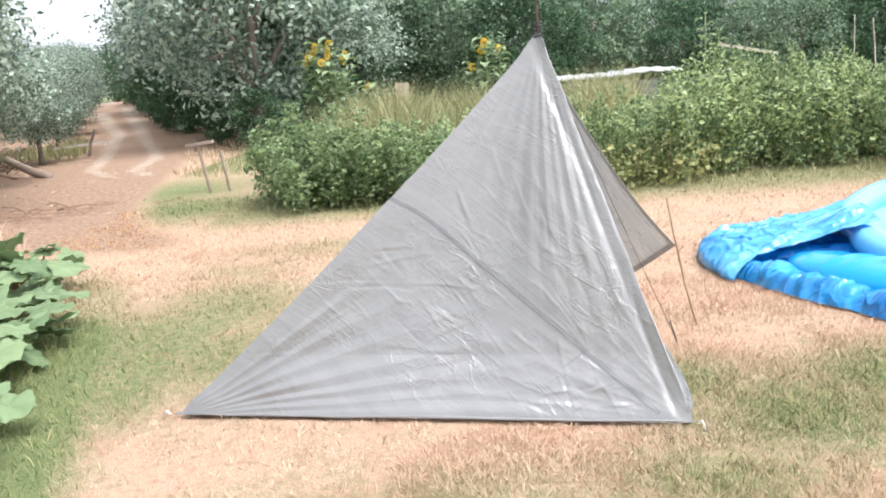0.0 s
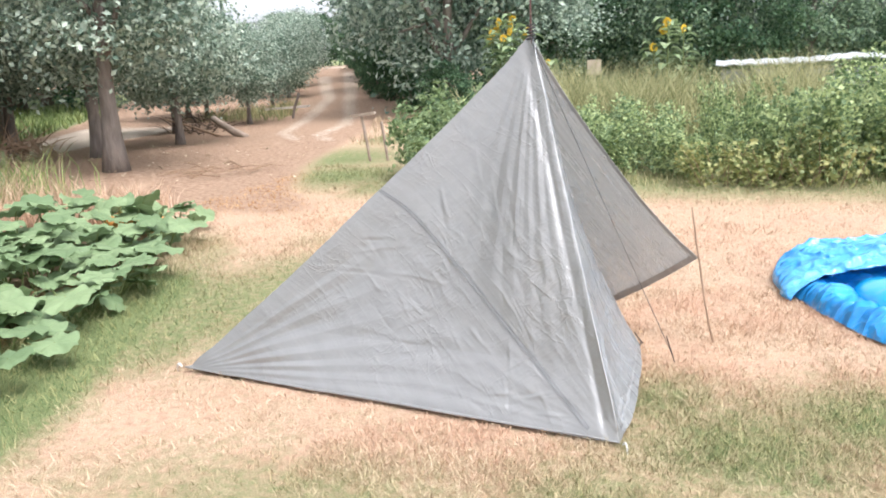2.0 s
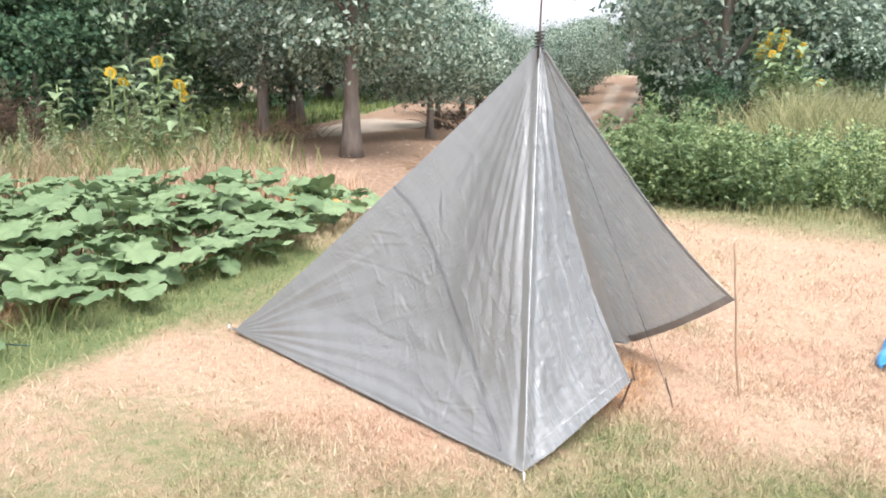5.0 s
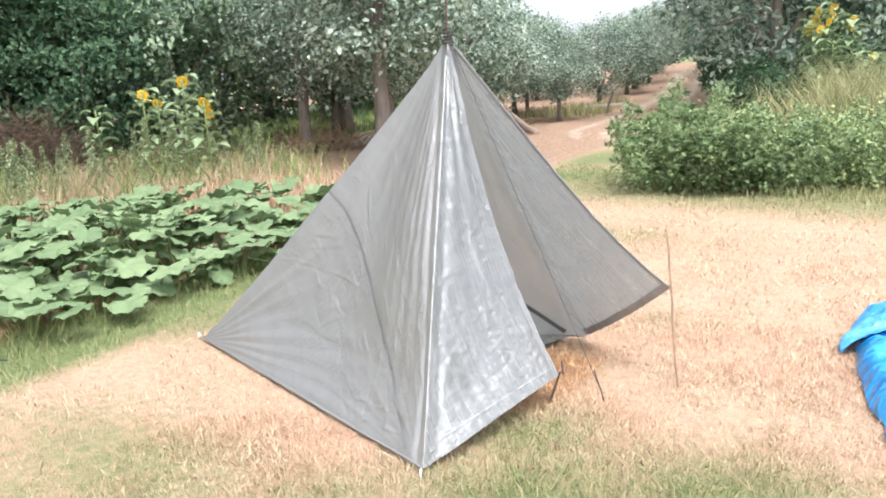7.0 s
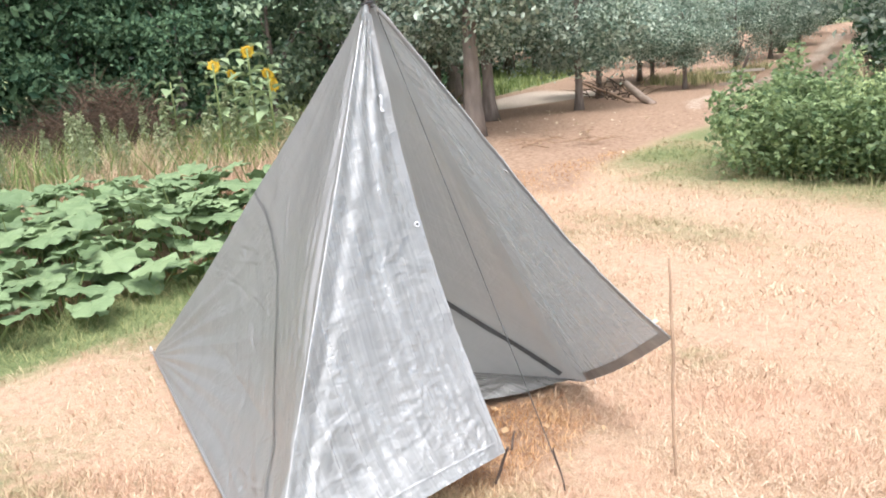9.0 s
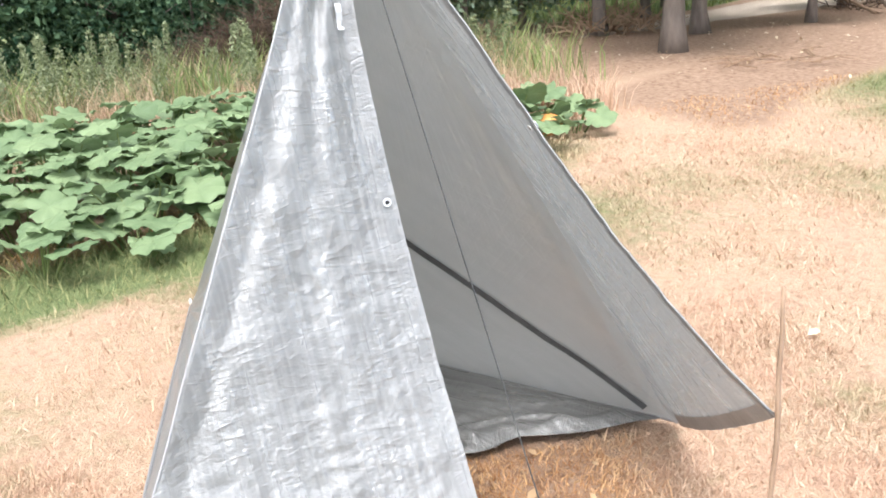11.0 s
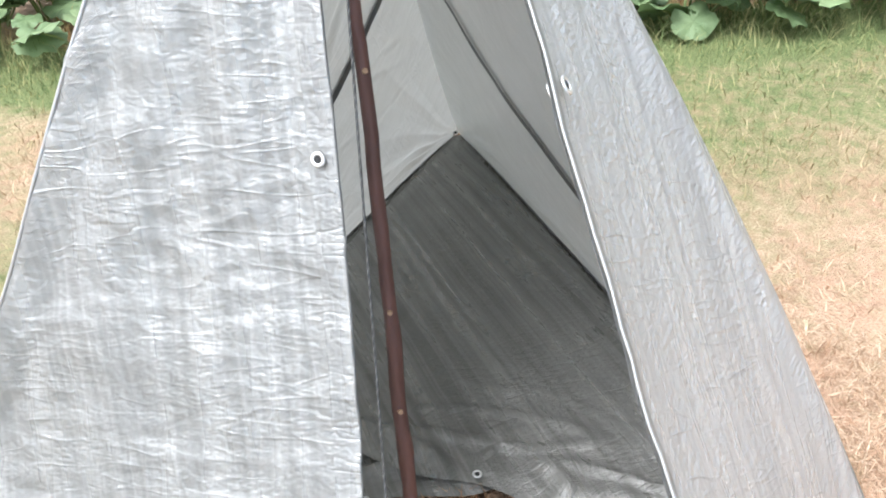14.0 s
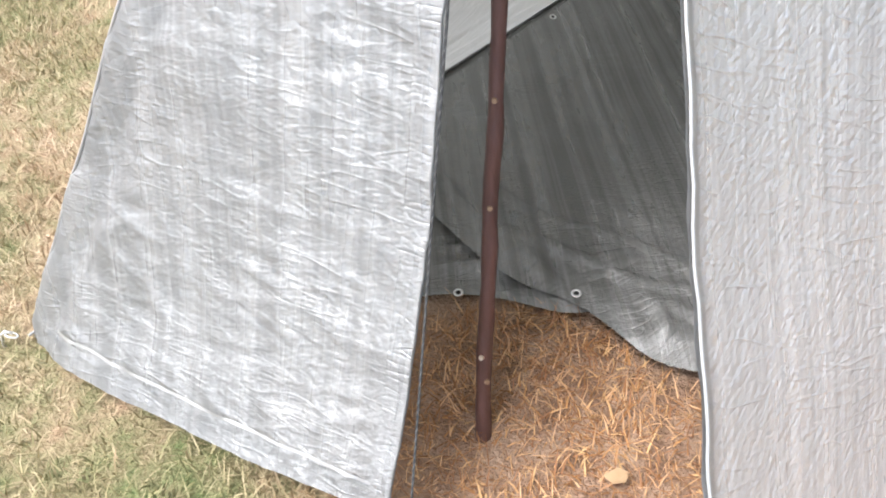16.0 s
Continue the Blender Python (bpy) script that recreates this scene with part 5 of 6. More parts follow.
ORCHARD = [grow(11, 5.4, 1.7, 0.19, 2.0, 3.9, 3.45, 190, 88, 0.115, M_LEAF_ORCHARD, lean=0.15, low=1.35),
           grow(12, 4.6, 1.1, 0.12, 1.9, 3.5, 2.75, 170, 76, 0.13, M_LEAF_ORCHARD, lean=-0.1, low=0.85),
           grow(13, 5.6, 0.9, 0.15, 2.3, 5.0, 3.2, 210, 62, 0.145, M_LEAF_ORCHARD, low=0.5)]
WOOD = [grow(21, 8.0, 0.8, 0.18, 2.4, 8.2, 4.3, 190, 92, 0.132, M_LEAF_DARK, droop=0.5, low=0.2),
        grow(22, 6.5, 0.6, 0.15, 2.3, 6.4, 3.3, 180, 92, 0.132, M_LEAF_DARK, droop=0.2, low=0.15),
        grow(23, 9.0, 1.0, 0.2, 2.8, 9.0, 4.8, 200, 92, 0.132, M_LEAF_DARK, droop=0.7, low=0.2)]
SHRUB = [grow(31, 4.4, 0.3, 0.08, 1.7, 4.6, 2.2, 135, 72, 0.125, M_LEAF_SHRUB, low=0.1, limbs=5),
         grow(32, 4.0, 0.3, 0.07, 1.6, 4.0, 2.0, 125, 72, 0.125, M_LEAF_DARK, droop=0.5, low=0.1, limbs=5),
         grow(33, 4.8, 0.3, 0.08, 1.8, 5.0, 2.4, 135, 72, 0.125, M_LEAF_SHRUB, droop=0.6, low=0.1, limbs=5)]
FAR_SHRUB = [grow(35, 4.0, 0.3, 0.07, 1.6, 4.0, 2.0, 80, 36, 0.21, M_LEAF_DARK, droop=0.5, low=0.1, limbs=5),
             grow(36, 4.6, 0.3, 0.08, 1.8, 4.8, 2.3, 100, 40, 0.2, M_LEAF_SHRUB, droop=0.3, low=0.1, limbs=5)]
FAR_WOOD = [grow(24, 8.0, 0.8, 0.18, 2.6, 8.4, 4.4, 120, 44, 0.25, M_LEAF_DARK, droop=0.5, low=0.2)]
LIGHT_SHRUB = [grow(34, 4.2, 0.4, 0.07, 1.7, 4.2, 2.25, 120, 70, 0.12, M_LEAF_SHRUB, low=0.25, limbs=5)]
trng = random.Random(8)
for x, y, v, s, turn in ((-6.3, 10.7, 0, 0.78, 0.4), (-7.6, 14.1, 1, 0.64, 2.0), (-10.3, 13.0, 1, 0.85, 4.1), (-8.7, 18.4, 1, 0.46, 1.0), (-10.4, 22.6, 2, 0.42, 3.0),
                         (-12.0, 26.6, 2, 0.46, 0.2), (-13.8, 31.0, 2, 0.50, 5.0), (-9.2, 11.4, 0, 0.7, 2.2), (-7.9, 12.3, 0, 0.66, 5.0), (-9.3, 16.4, 1, 0.6, 2.6), (-11.7, 20.4, 1, 0.62, 0.6), (-14.3, 24.8, 2, 0.5, 1.2), (-12.4, 15.0, 0, 0.9, 3.3), (-16.4, 36.0, 2, 0.52, 2.2), (-19.9, 41.5, 2, 0.55, 4.2), (-10.6, 19.6, 1, 0.55, 1.0)):
    plant_tree("fruit_tree", ORCHARD[v], "dark green leafy fruit tree with grey trunk beside the earth track", "tree", "orchard trees", x, y, turn, s)
for x, y, v, s in ((-4.5, 20.6, 2, 1.12), (-6.0, 24.5, 2, 1.1), (-8.2, 29.0, 2, 1.1), (-10.9, 34.5, 2, 1.1), (-13.4, 40.0, 2, 0.9), (-3.0, 22.8, 2, 0.74), (-5.0, 27.0, 2, 0.88)):
    plant_tree("plum_tree", ORCHARD[v], "dense dark green fruit tree with low hanging crown", "tree", "orchard trees", x, y, trng.uniform(0, 6), s)
for x, y, v, s in ((-12.5, 4.4, 2, 0.95), (-12.0, 1.6, 0, 0.95), (-13.0, 6.9, 1, 1.15), (-11.6, -1.2, 2, 0.9), (-14.2, 9.2, 0, 1.0), (-15.5, 5.4, 2, 1.1), (-15.0, 2.0, 1, 1.3), (-16.5, 11.5, 2, 1.0),
                   (-18.5, 20.0, 0, 0.9), (-20.0, 24.5, 2, 0.9), (-19.5, 15.5, 1, 1.1), (-28.5, 33.0, 2, 0.7), (-17.0, 18.0, 2, 0.9), (-19.0, 22.3, 1, 1.0), (-21.5, 27.5, 0, 0.85), (-17.0, 23.0, 1, 0.7), (-25.0, 28.5, 1, 0.8), (-20.0, 18.0, 0, 1.0), (-22.0, 13.0, 2, 1.0), (-18.5, 8.5, 0, 1.1), (-18.0, 4.0, 2, 1.0), (-18.0, 0.0, 1, 1.2), (-15.0, -2.0, 0, 1.0)):
    plant_tree("woodland_tree", WOOD[v] if x > -14.5 else FAR_WOOD[0], "tall dark green woodland tree with dense hanging foliage", "tree", "woodland edge", x, y, trng.uniform(0, 6), s)
plant_tree("tall_shrub", SHRUB[1], "dark green shrub at the edge of the woods", "shrub", "", -10.9, 8.2, 1.0, 0.8)
for x, y, s in ((-11.6, 5.5, 0.62), (-11.9, 4.0, 0.66), (-12.0, 6.9, 0.7), (-11.8, 2.6, 0.66)):
    plant_tree("tall_shrub", SHRUB[1], "dark green shrub at the edge of the woods", "shrub", "", x, y, trng.uniform(0, 6), s)
for x, y, s in ((-11.0, 9.9, 0.95), (-11.9, 11.4, 1.1)):
    plant_tree("young_tree", LIGHT_SHRUB[0], "bushy grey-green young tree with leaves down to the grass", "tree", "", x, y, trng.uniform(0, 6), s)
def hedgerow_size(x):
    """Tall by the orchard, lower in front of the conifers."""
    return 1.0 if x < 4.2 else 0.92 if x > 9.9 else 0.72


for k in range(15):
    x = -3.6 + k * 1.45 + trng.uniform(-0.3, 0.3)
    y = 26.0 + 1.2 * math.sin(k * 1.3) - 0.18 * max(0, k - 7)
    plant_tree("tall_shrub", SHRUB[k % 3], "tall dense green hedgerow shrub", "shrub", "hedgerow", x, y, trng.uniform(0, 6), trng.uniform(0.78, 1.0) * hedgerow_size(x))
for k in range(12):
    x = -4.2 + k * 2.1 + trng.uniform(-0.4, 0.4)
    plant_tree("tall_shrub", FAR_SHRUB[k % 2], "tall dense green hedgerow shrub", "shrub", "hedgerow", x, 29.5 + trng.uniform(-0.6, 0.6), trng.uniform(0, 6), trng.uniform(0.86, 1.06) * hedgerow_size(x * 0.89))


def conifer(seed, tall, spread):
    rg = np.random.default_rng(seed)
    n = 10000
    f = rg.uniform(0.1, 1, n) ** 0.8
    a = rg.uniform(0, 2 * math.pi, n)
    tier = 0.7 + 0.3 * np.sin(f * 60)
    r = spread * (1 - f) ** 0.75 * np.sqrt(rg.uniform(0.05, 1, n)) * tier * (0.75 + 0.4 * np.sin(a * 5 + f * 13))
    c = np.stack([np.cos(a) * r, np.sin(a) * r, f * tall - 0.12 * r], 1)
    nn = rg.normal(size=(n, 3)) * 0.5 + [0, 0, 1]
    trunk = mesh_of("trunk", *tube([(0, 0, -0.1), (0, 0, tall * 0.5), (0, 0, tall)], [0.22, 0.13, 0.02], 8), M_TRUNK, True)
    return trunk, [], leaf_mesh("crown", c, nn, 0.32 * rg.uniform(0.6, 1.3, n), M_NEEDLE, 0.3, seed)


CONIFER = [conifer(41, 10.5, 4.0), conifer(42, 12.5, 4.2)]
for x, y, v, s in ((9.9, 41.5, 0, 1.2), (14.2, 43.5, 1, 0.80), (16.4, 43.0, 0, 1.0), (18.6, 40.5, 1, 1.0), (19.8, 42.0, 0, 1.2), (7.6, 44.0, 0, 0.62), (4.0, 43.0, 1, 0.45)):
    plant_tree("conifer", CONIFER[v], "tall thin conifer behind the hedgerow, distance haze in its grey-green colour", "tree", "far conifers", x, y, trng.uniform(0, 6), s)

for x, y, s in ((-24.0, 58.5, 1.0), (-26.5, 59.5, 0.95), (-29.0, 58.0, 1.0), (-21.5, 59.0, 1.0), (-23.5, 50.0, 0.74), (-20.5, 52.0, 0.74), (-26.5, 48.5, 0.74), (-17.5, 53.0, 0.7), (-30.0, 47.0, 0.6), (-25.0, 42.0, 0.45), (-21.4, 46.0, 0.72), (-16.4, 45.0, 0.66), (-16.9, 48.5, 0.6)):
    plant_tree("tall_shrub", FAR_SHRUB[0], "distant dark green shrub at the end of the track", "shrub", "", x, y, trng.uniform(0, 6), s)

for x, y, s in ((-3.6, 24.4, 0.62), (-5.2, 23.4, 0.5), (-6.9, 27.5, 0.6), (-8.6, 31.5, 0.6), (-2.4, 23.2, 0.55), (-4.2, 19.2, 0.34), (-5.9, 22.6, 0.40), (-3.3, 17.6, 0.28), (-7.3, 26.2, 0.42), (-2.7, 19.6, 0.40), (-9.4, 30.3, 0.46), (-11.4, 34.2, 0.50), (-13.4, 38.0, 0.5), (-12.9, 28.6, 0.30), (-15.3, 33.2, 0.36), (-18.0, 38.4, 0.42), (-5.6, 20.9, 0.26), (-7.6, 24.9, 0.32), (-9.2, 27.4, 0.40), (-10.0, 29.6, 0.44), (-11.7, 33.0, 0.46), (-13.2, 36.2, 0.48), (-14.7, 39.4, 0.5), (-16.4, 42.6, 0.5), (-8.4, 25.6, 0.30)):
    plant_tree("undergrowth_shrub", FAR_SHRUB[0], "low dark green shrub growing under the fruit trees", "shrub", "undergrowth", x, y, trng.uniform(0, 6), s)

# power pole with wires, far behind the hedgerow
mast = thing("power_pole", "pale wooden power pole with sagging wires", "pole", at=(14.3, 45.0, 0.5))
piece("mast", mesh_of("mast", *tube([(0, 0, 0), (0, 0, 3), (0, 0, 6.0)], [0.11, 0.10, 0.08], 8), M_PLANK, True), mast)
for z in (5.2, 5.6):
    pts = [(-12 * f, 0.5 * f, z - 1.0 * 4 * f * (1 - f) * 0.5) for f in [i / 14 for i in range(15)]]
    piece("wire", mesh_of("wire", *tube(pts, [0.018] * 15, 5), M_SIDE, True), mast)


# ---- berry hedge ----
def berry(seed, tall, wide, n, mat=None, leaf=0.08, aspect=0.72):
    rg, r2 = random.Random(seed), np.random.default_rng(seed)
    canes, centres = [], []
    for k in range(13):
        a, r = rg.uniform(0, 6.28), wide * 0.45 * rg.random() ** 0.5
        foot = Vector((math.cos(a) * r, math.sin(a) * r, -0.02))
        top = foot * rg.uniform(1.4, 2.1) + Vector((0, 0, tall * rg.uniform(0.62, 1.15)))
        mid = foot.lerp(top, 0.55) + Vector((0, 0, tall * 0.06))
        canes.append(tube([foot, foot.lerp(mid, 0.5), mid, mid.lerp(top, 0.6), top], [0.007, 0.006, 0.005, 0.004, 0.002], 5))
        for m in range(n // 13):
            f = r2.uniform(0.12, 1.03)
            q = foot.lerp(mid, f / 0.55) if f < 0.55 else mid.lerp(top, (f - 0.55) / 0.45)
            off = r2.normal(size=3) * (0.062 + 0.070 * (1 - f)) * wide
            centres.append(np.array(q) + off * [1, 1, 0.7])
    centres = np.array(centres)
    centres[:, 2] = np.maximum(centres[:, 2], 0.03)
    normals = r2.normal(size=centres.shape) * 0.6 + [0, -0.25, 0.75]
    return canes, leaf_mesh("foliage", centres, normals, leaf * r2.uniform(0.55, 1.3, len(centres)), mat or M_LEAF_BERRY, aspect, seed)


BERRY = [berry(51, 1.05, 1.15, 4160, None, 0.064), berry(52, 1.2, 1.1, 4160, None, 0.064), berry(53, 0.95, 1.2, 4160, None, 0.066), berry(54, 1.3, 1.2, 4320, None, 0.066)]
BERRY = [([mesh_of("cane", *c, M_STEM, True) for c in canes], fol) for canes, fol in BERRY]
BROAD = [([mesh_of("cane", *c, M_STEM, True) for c in canes], fol) for canes, fol in [berry(56, 1.12, 1.15, 3300, M_LEAF_BROAD, 0.092, 0.56)]]
YELLOW = [([mesh_of("cane", *c, M_TWIG, True) for c in canes], fol) for canes, fol in [berry(55, 0.55, 0.9, 650, M_LEAF_YELLOW, 0.075)]]


def plant_berry(v, x, y, s, label="leafy green raspberry bush at the edge of the lawn", kind="berry_bush", stock=BERRY, thin=1.0):
    ob = thing(kind, label, "bush", "berry hedge", (x, y, 0))
    ob.rotation_euler = (0, 0, trng.uniform(0, 6))
    ob.scale = (s * thin, s * thin, s * trng.uniform(0.76, 1.2))
    for c in stock[v][0]:
        piece("cane", c, ob)
    piece("foliage", stock[v][1], ob)


for k in range(13):
    x = -1.35 + k * 0.70
    gap = 1.0 if k not in (4, 5) else 0.8
    plant_berry(k % 3, x + trng.uniform(-0.12, 0.12), 10.95 + trng.uniform(-0.15, 0.2), (0.70 if k < 6 else 0.86) * gap * trng.uniform(0.88, 1.1))
for k in range(12):
    x = -1.2 + k * 0.80
    plant_berry((k + 1) % 4, x + trng.uniform(-0.15, 0.15), 11.9 + trng.uniform(-0.2, 0.2), trng.uniform(0.58, 0.68) + 0.034 * k)
for k in range(7):
    plant_berry(3 if k % 2 else 1, 3.3 + k * 0.9 + trng.uniform(-0.15, 0.15), 12.9 + trng.uniform(-0.2, 0.2), trng.uniform(0.70, 0.80) + 0.03 * k)
for x, y, s in ((-1.32, 10.38, 0.78), (-1.66, 11.05, 0.84), (-0.85, 10.4, 0.78), (-0.2, 10.55, 0.72)):
    plant_berry(0, x, y, s, "broad-leaved green raspberry bush at the end of the hedge", "berry_bush", BROAD)
for k in range(7):
    plant_berry(k % 4, 1.9 + k * 0.86 + trng.uniform(-0.3, 0.3), 11.7 + trng.uniform(-0.4, 0.5), trng.uniform(0.80, 0.90), "tall shoot of the raspberry hedge standing over the rest", thin=0.55)
for x, y in ((1.75, 10.36), (2.25, 10.3), (2.7, 10.4)):
    plant_berry(0, x, y, trng.uniform(0.7, 0.9), "yellowing low bush with dry canes", "yellowing_bush", YELLOW)


# ---- pumpkin bed ----
def pumpkin_leaf(seed):
    """A broad lobed leaf, cupped round its stalk, with raised veins."""
    rg = random.Random(seed)
    verts, faces = [(0, 0, 0)], []
    n, rings = 30, 4
    for j in range(1, rings + 1):
        f = j / rings
        for i in range(n):
            a = 2 * math.pi * i / n
            lobe = 1 + 0.065 * math.cos(5 * a + seed) + 0.035 * math.sin(13 * a + seed)
            notch = 1 - 0.55 * math.exp(-((a - math.pi) / 0.22) ** 2)
            r = 0.155 * f * lobe * notch
            z = 0.044 * f * f + 0.012 * math.cos(5 * a + seed) * f * f - 0.052 * f ** 3 + 0.012 * math.sin(9 * a + seed) * f ** 2
            verts.append((r * math.cos(a), r * math.sin(a) * 1.08, z + rg.uniform(-0.002, 0.002)))
    for i in range(n):
        faces.append((0, 1 + i, 1 + (i + 1) % n))
        for j in range(rings - 1):
            faces.append((1 + j * n + i, 1 + (j + 1) * n + i, 1 + (j + 1) * n + (i + 1) % n, 1 + j * n + (i + 1) % n))
    return mesh_of("leaf", verts, faces, M_PUMPKIN_LEAF, True)


PLEAF = [pumpkin_leaf(s) for s in range(5)]
prng = random.Random(21)


def bed_back(y):
    return np.interp(y, [0, 3.0, 4.9, 6.4, 7.3, 7.9], [-4.7, -4.9, -5.2, -4.5, -3.9, -3.6])


cells = []
yy = 1.3
while yy < 7.5:
    xf, xb = float(np.interp(yy, BED_EDGE[:, 1], BED_EDGE[:, 0])) - 0.0, float(bed_back(yy))
    xx = xf - 0.05
    while xx > xb:
        cells.append((xx + prng.uniform(-0.12, 0.12), yy + prng.uniform(-0.12, 0.12)))
        xx -= 0.48
    yy += 0.47
for x, y in cells:
    plant = thing("pumpkin_plant", "pumpkin plant with broad pale-green leaves sprawling over the bed", "plant", "pumpkin plants", (x, y, 0))
    stems = []
    for k in range(prng.choice((8, 9, 10))):
        a = prng.uniform(0, 6.28)
        r = prng.uniform(0.05, 0.38)
        front = min(1.0, max(0.0, (float(bed_side(x, y)) - 0.1) / 0.8))
        z = prng.uniform(0.09, 0.24) + front * prng.uniform(0.06, 0.26)
        tip = Vector((math.cos(a) * r, math.sin(a) * r, z))
        lf = piece("leaf", PLEAF[prng.randrange(5)], plant)
        size = prng.uniform(0.52, 1.02)
        lf.scale = (size, size, size)
        lf.location = tip
        lf.rotation_euler = (prng.gauss(0.05, 0.22), prng.gauss(0.16, 0.20), prng.uniform(0, 6.28))
        foot = Vector((math.cos(a) * r * 0.4, math.sin(a) * r * 0.4, 0))
        if k < 3:
            low_leaf = piece("leaf", PLEAF[prng.randrange(5)], plant)
            low_leaf.scale = [prng.uniform(0.4, 0.75)] * 3
            turn = prng.uniform(0, 6.28)
            low_leaf.location = (math.cos(turn) * 0.24, math.sin(turn) * 0.24, prng.uniform(0.07, 0.16))
            low_leaf.rotation_euler = (prng.gauss(0.0, 0.25), prng.gauss(0.15, 0.25), prng.uniform(0, 6.28))
        stems.append(tube([foot, foot.lerp(tip, 0.5) + Vector((0, 0, 0.03)), tip], [0.008, 0.006, 0.005], 5, cap=False))
    piece("vine", mesh_of("vine", *merged(*stems), M_STEM, True), plant)


def pumpkin(x, y, r):
    verts, faces = [], []
    for i in range(13):
        f = math.pi * i / 12
        for j in range(30):
            a = 2 * math.pi * j / 30
            q = r * math.sin(f) * (1 + 0.06 * math.cos(10 * a))
            verts.append((q * math.cos(a), q * math.sin(a), r * 0.8 - r * 0.8 * math.cos(f)))
    for i in range(12):
        for j in range(30):
            faces.append((i * 30 + j, i * 30 + (j + 1) % 30, (i + 1) * 30 + (j + 1) % 30, (i + 1) * 30 + j))
    ob = thing("pumpkin", "ripe orange ribbed pumpkin lying among its leaves", "pumpkin", at=(x, y, 0))
    piece("fruit", mesh_of("fruit", verts, faces, M_ORANGE, True), ob)
    piece("stalk", mesh_of("stalk", *tube([(0, 0, 1.5 * r), (0.01, 0, 1.75 * r), (0.03, 0, 1.9 * r)], [0.02, 0.014, 0.016], 6), M_STEM, True), ob)


pumpkin(-3.35, 7.05, 0.15)
pumpkin(-3.1, 7.25, 0.11)


# ---- sunflowers ----
def sunflower(x, y, tall, seed, heads=1, face=(0.6, -0.8), leaves_n=12):
    rg = random.Random(seed)
    ob = thing("sunflower", "tall sunflower with yellow heads and drooping heart-shaped leaves", "flower", "sunflowers", (x, y, float(height(x, y))))
    piece("stem", mesh_of("stem", *tube([(0, 0, -0.02), (0.01, 0, tall * 0.5), (0.03 * face[0], 0.03 * face[1], tall * 0.97)], [0.017, 0.014, 0.010], 7), M_STEM, True), ob)
    for k in range(leaves_n):
        z, a = tall * (0.25 + 0.76 * k / leaves_n), 2.4 * k + rg.uniform(-0.3, 0.3)
        L = (0.21 if leaves_n < 25 else 0.25) * rg.uniform(0.6, 1.15)
        droop = rg.uniform(0.1, 0.75)
        verts, faces = [], []
        for i in range(7):
            f = i / 6
            w = L * 0.44 * math.sin(math.pi * min(1, f * 0.85 + 0.12)) * (1 - f) ** 0.25 if i < 6 else 0.0
            r, dz = 0.06 + L * f, 0.05 * math.sin(f * 2) - droop * L * f * f
            for s in (-1, 0, 1):
                verts.append((r * math.cos(a) - s * w * math.sin(a), r * math.sin(a) + s * w * math.cos(a), z + dz + (0.03 if s else 0)))
        for i in range(6):
            for s in (0, 1):
                m = i * 3 + s
                faces.append((m, m + 1, m + 4, m + 3))
        piece("leaf", mesh_of("leaf", verts, faces, M_SUNLEAF, True), ob)
    for k in range(heads):
        top = Vector((0.12 * math.cos(k * 2.2) * (k > 0), 0.12 * math.sin(k * 2.2) * (k > 0), tall - 0.08 - 0.13 * k))
        d = Vector((face[0] + rg.uniform(-0.8, 0.8), face[1] + rg.uniform(-0.6, 0.6), rg.uniform(-0.5, 0.3))).normalized()
        m = Matrix.Translation(top) @ d.to_track_quat("Z", "Y").to_matrix().to_4x4()
        bm = bmesh.new()
        bmesh.ops.create_uvsphere(bm, u_segments=12, v_segments=8, radius=0.042)
        bmesh.ops.scale(bm, vec=(1, 1, 0.4), verts=bm.verts)
        head = part("flower_head", bm, M_DISC, ob, smooth=True)
        head.matrix_basis = m
        pv, pf = [], []
        for i in range(18):
            a = 2 * math.pi * i / 18
            L = 0.052 * rg.uniform(0.6, 1.2)
            b = len(pv)
            for r, w, z in ((0.030, 0.008, 0.004), (0.036 + L * 0.5, 0.016, 0.016), (0.034 + L, 0.001, 0.006)):
                for s in (-1, 1):
                    pv.append((r * math.cos(a) - s * w * math.sin(a), r * math.sin(a) + s * w * math.cos(a), z))
            pf += [(b, b + 1, b + 3, b + 2), (b + 2, b + 3, b + 5, b + 4)]
        piece("petal_ring", mesh_of("petal_ring", pv, pf, M_PETAL), head)
    return ob


for x, y, h, hd in ((-7.0, 7.25, 1.42, 1), (-6.05, 7.30, 1.56, 1), (-5.75, 7.38, 1.30, 2), (-7.75, 6.95, 1.22, 0), (-6.5, 7.5, 1.15, 0), (-7.3, 7.6, 1.30, 1)):
    sunflower(x, y, h, int(h * 100), hd, (0.85, -0.5), 22)
for x, y, h, hd in ((-2.55, 17.8, 2.12, 2), (-2.25, 17.7, 2.18, 3), (-2.75, 18.0, 1.92, 2), (-2.0, 17.9, 1.95, 2), (-1.55, 17.6, 1.30, 1), (-2.4, 17.5, 1.80, 1), (-2.15, 17.4, 1.55, 0), (0.75, 16.6, 1.92, 2), (1.0, 16.9, 1.80, 1), (0.5, 16.8, 1.5, 1)):
    sunflower(x, y, h, int(h * 100 + x * 10), hd, (0.4, -0.9), 34)
for x, y, h in ((4.95, 17.7, 2.15), (5.25, 17.9, 1.8)):
    sunflower(x, y, h, int(h * 31), 0, (0.4, -0.9), 16)

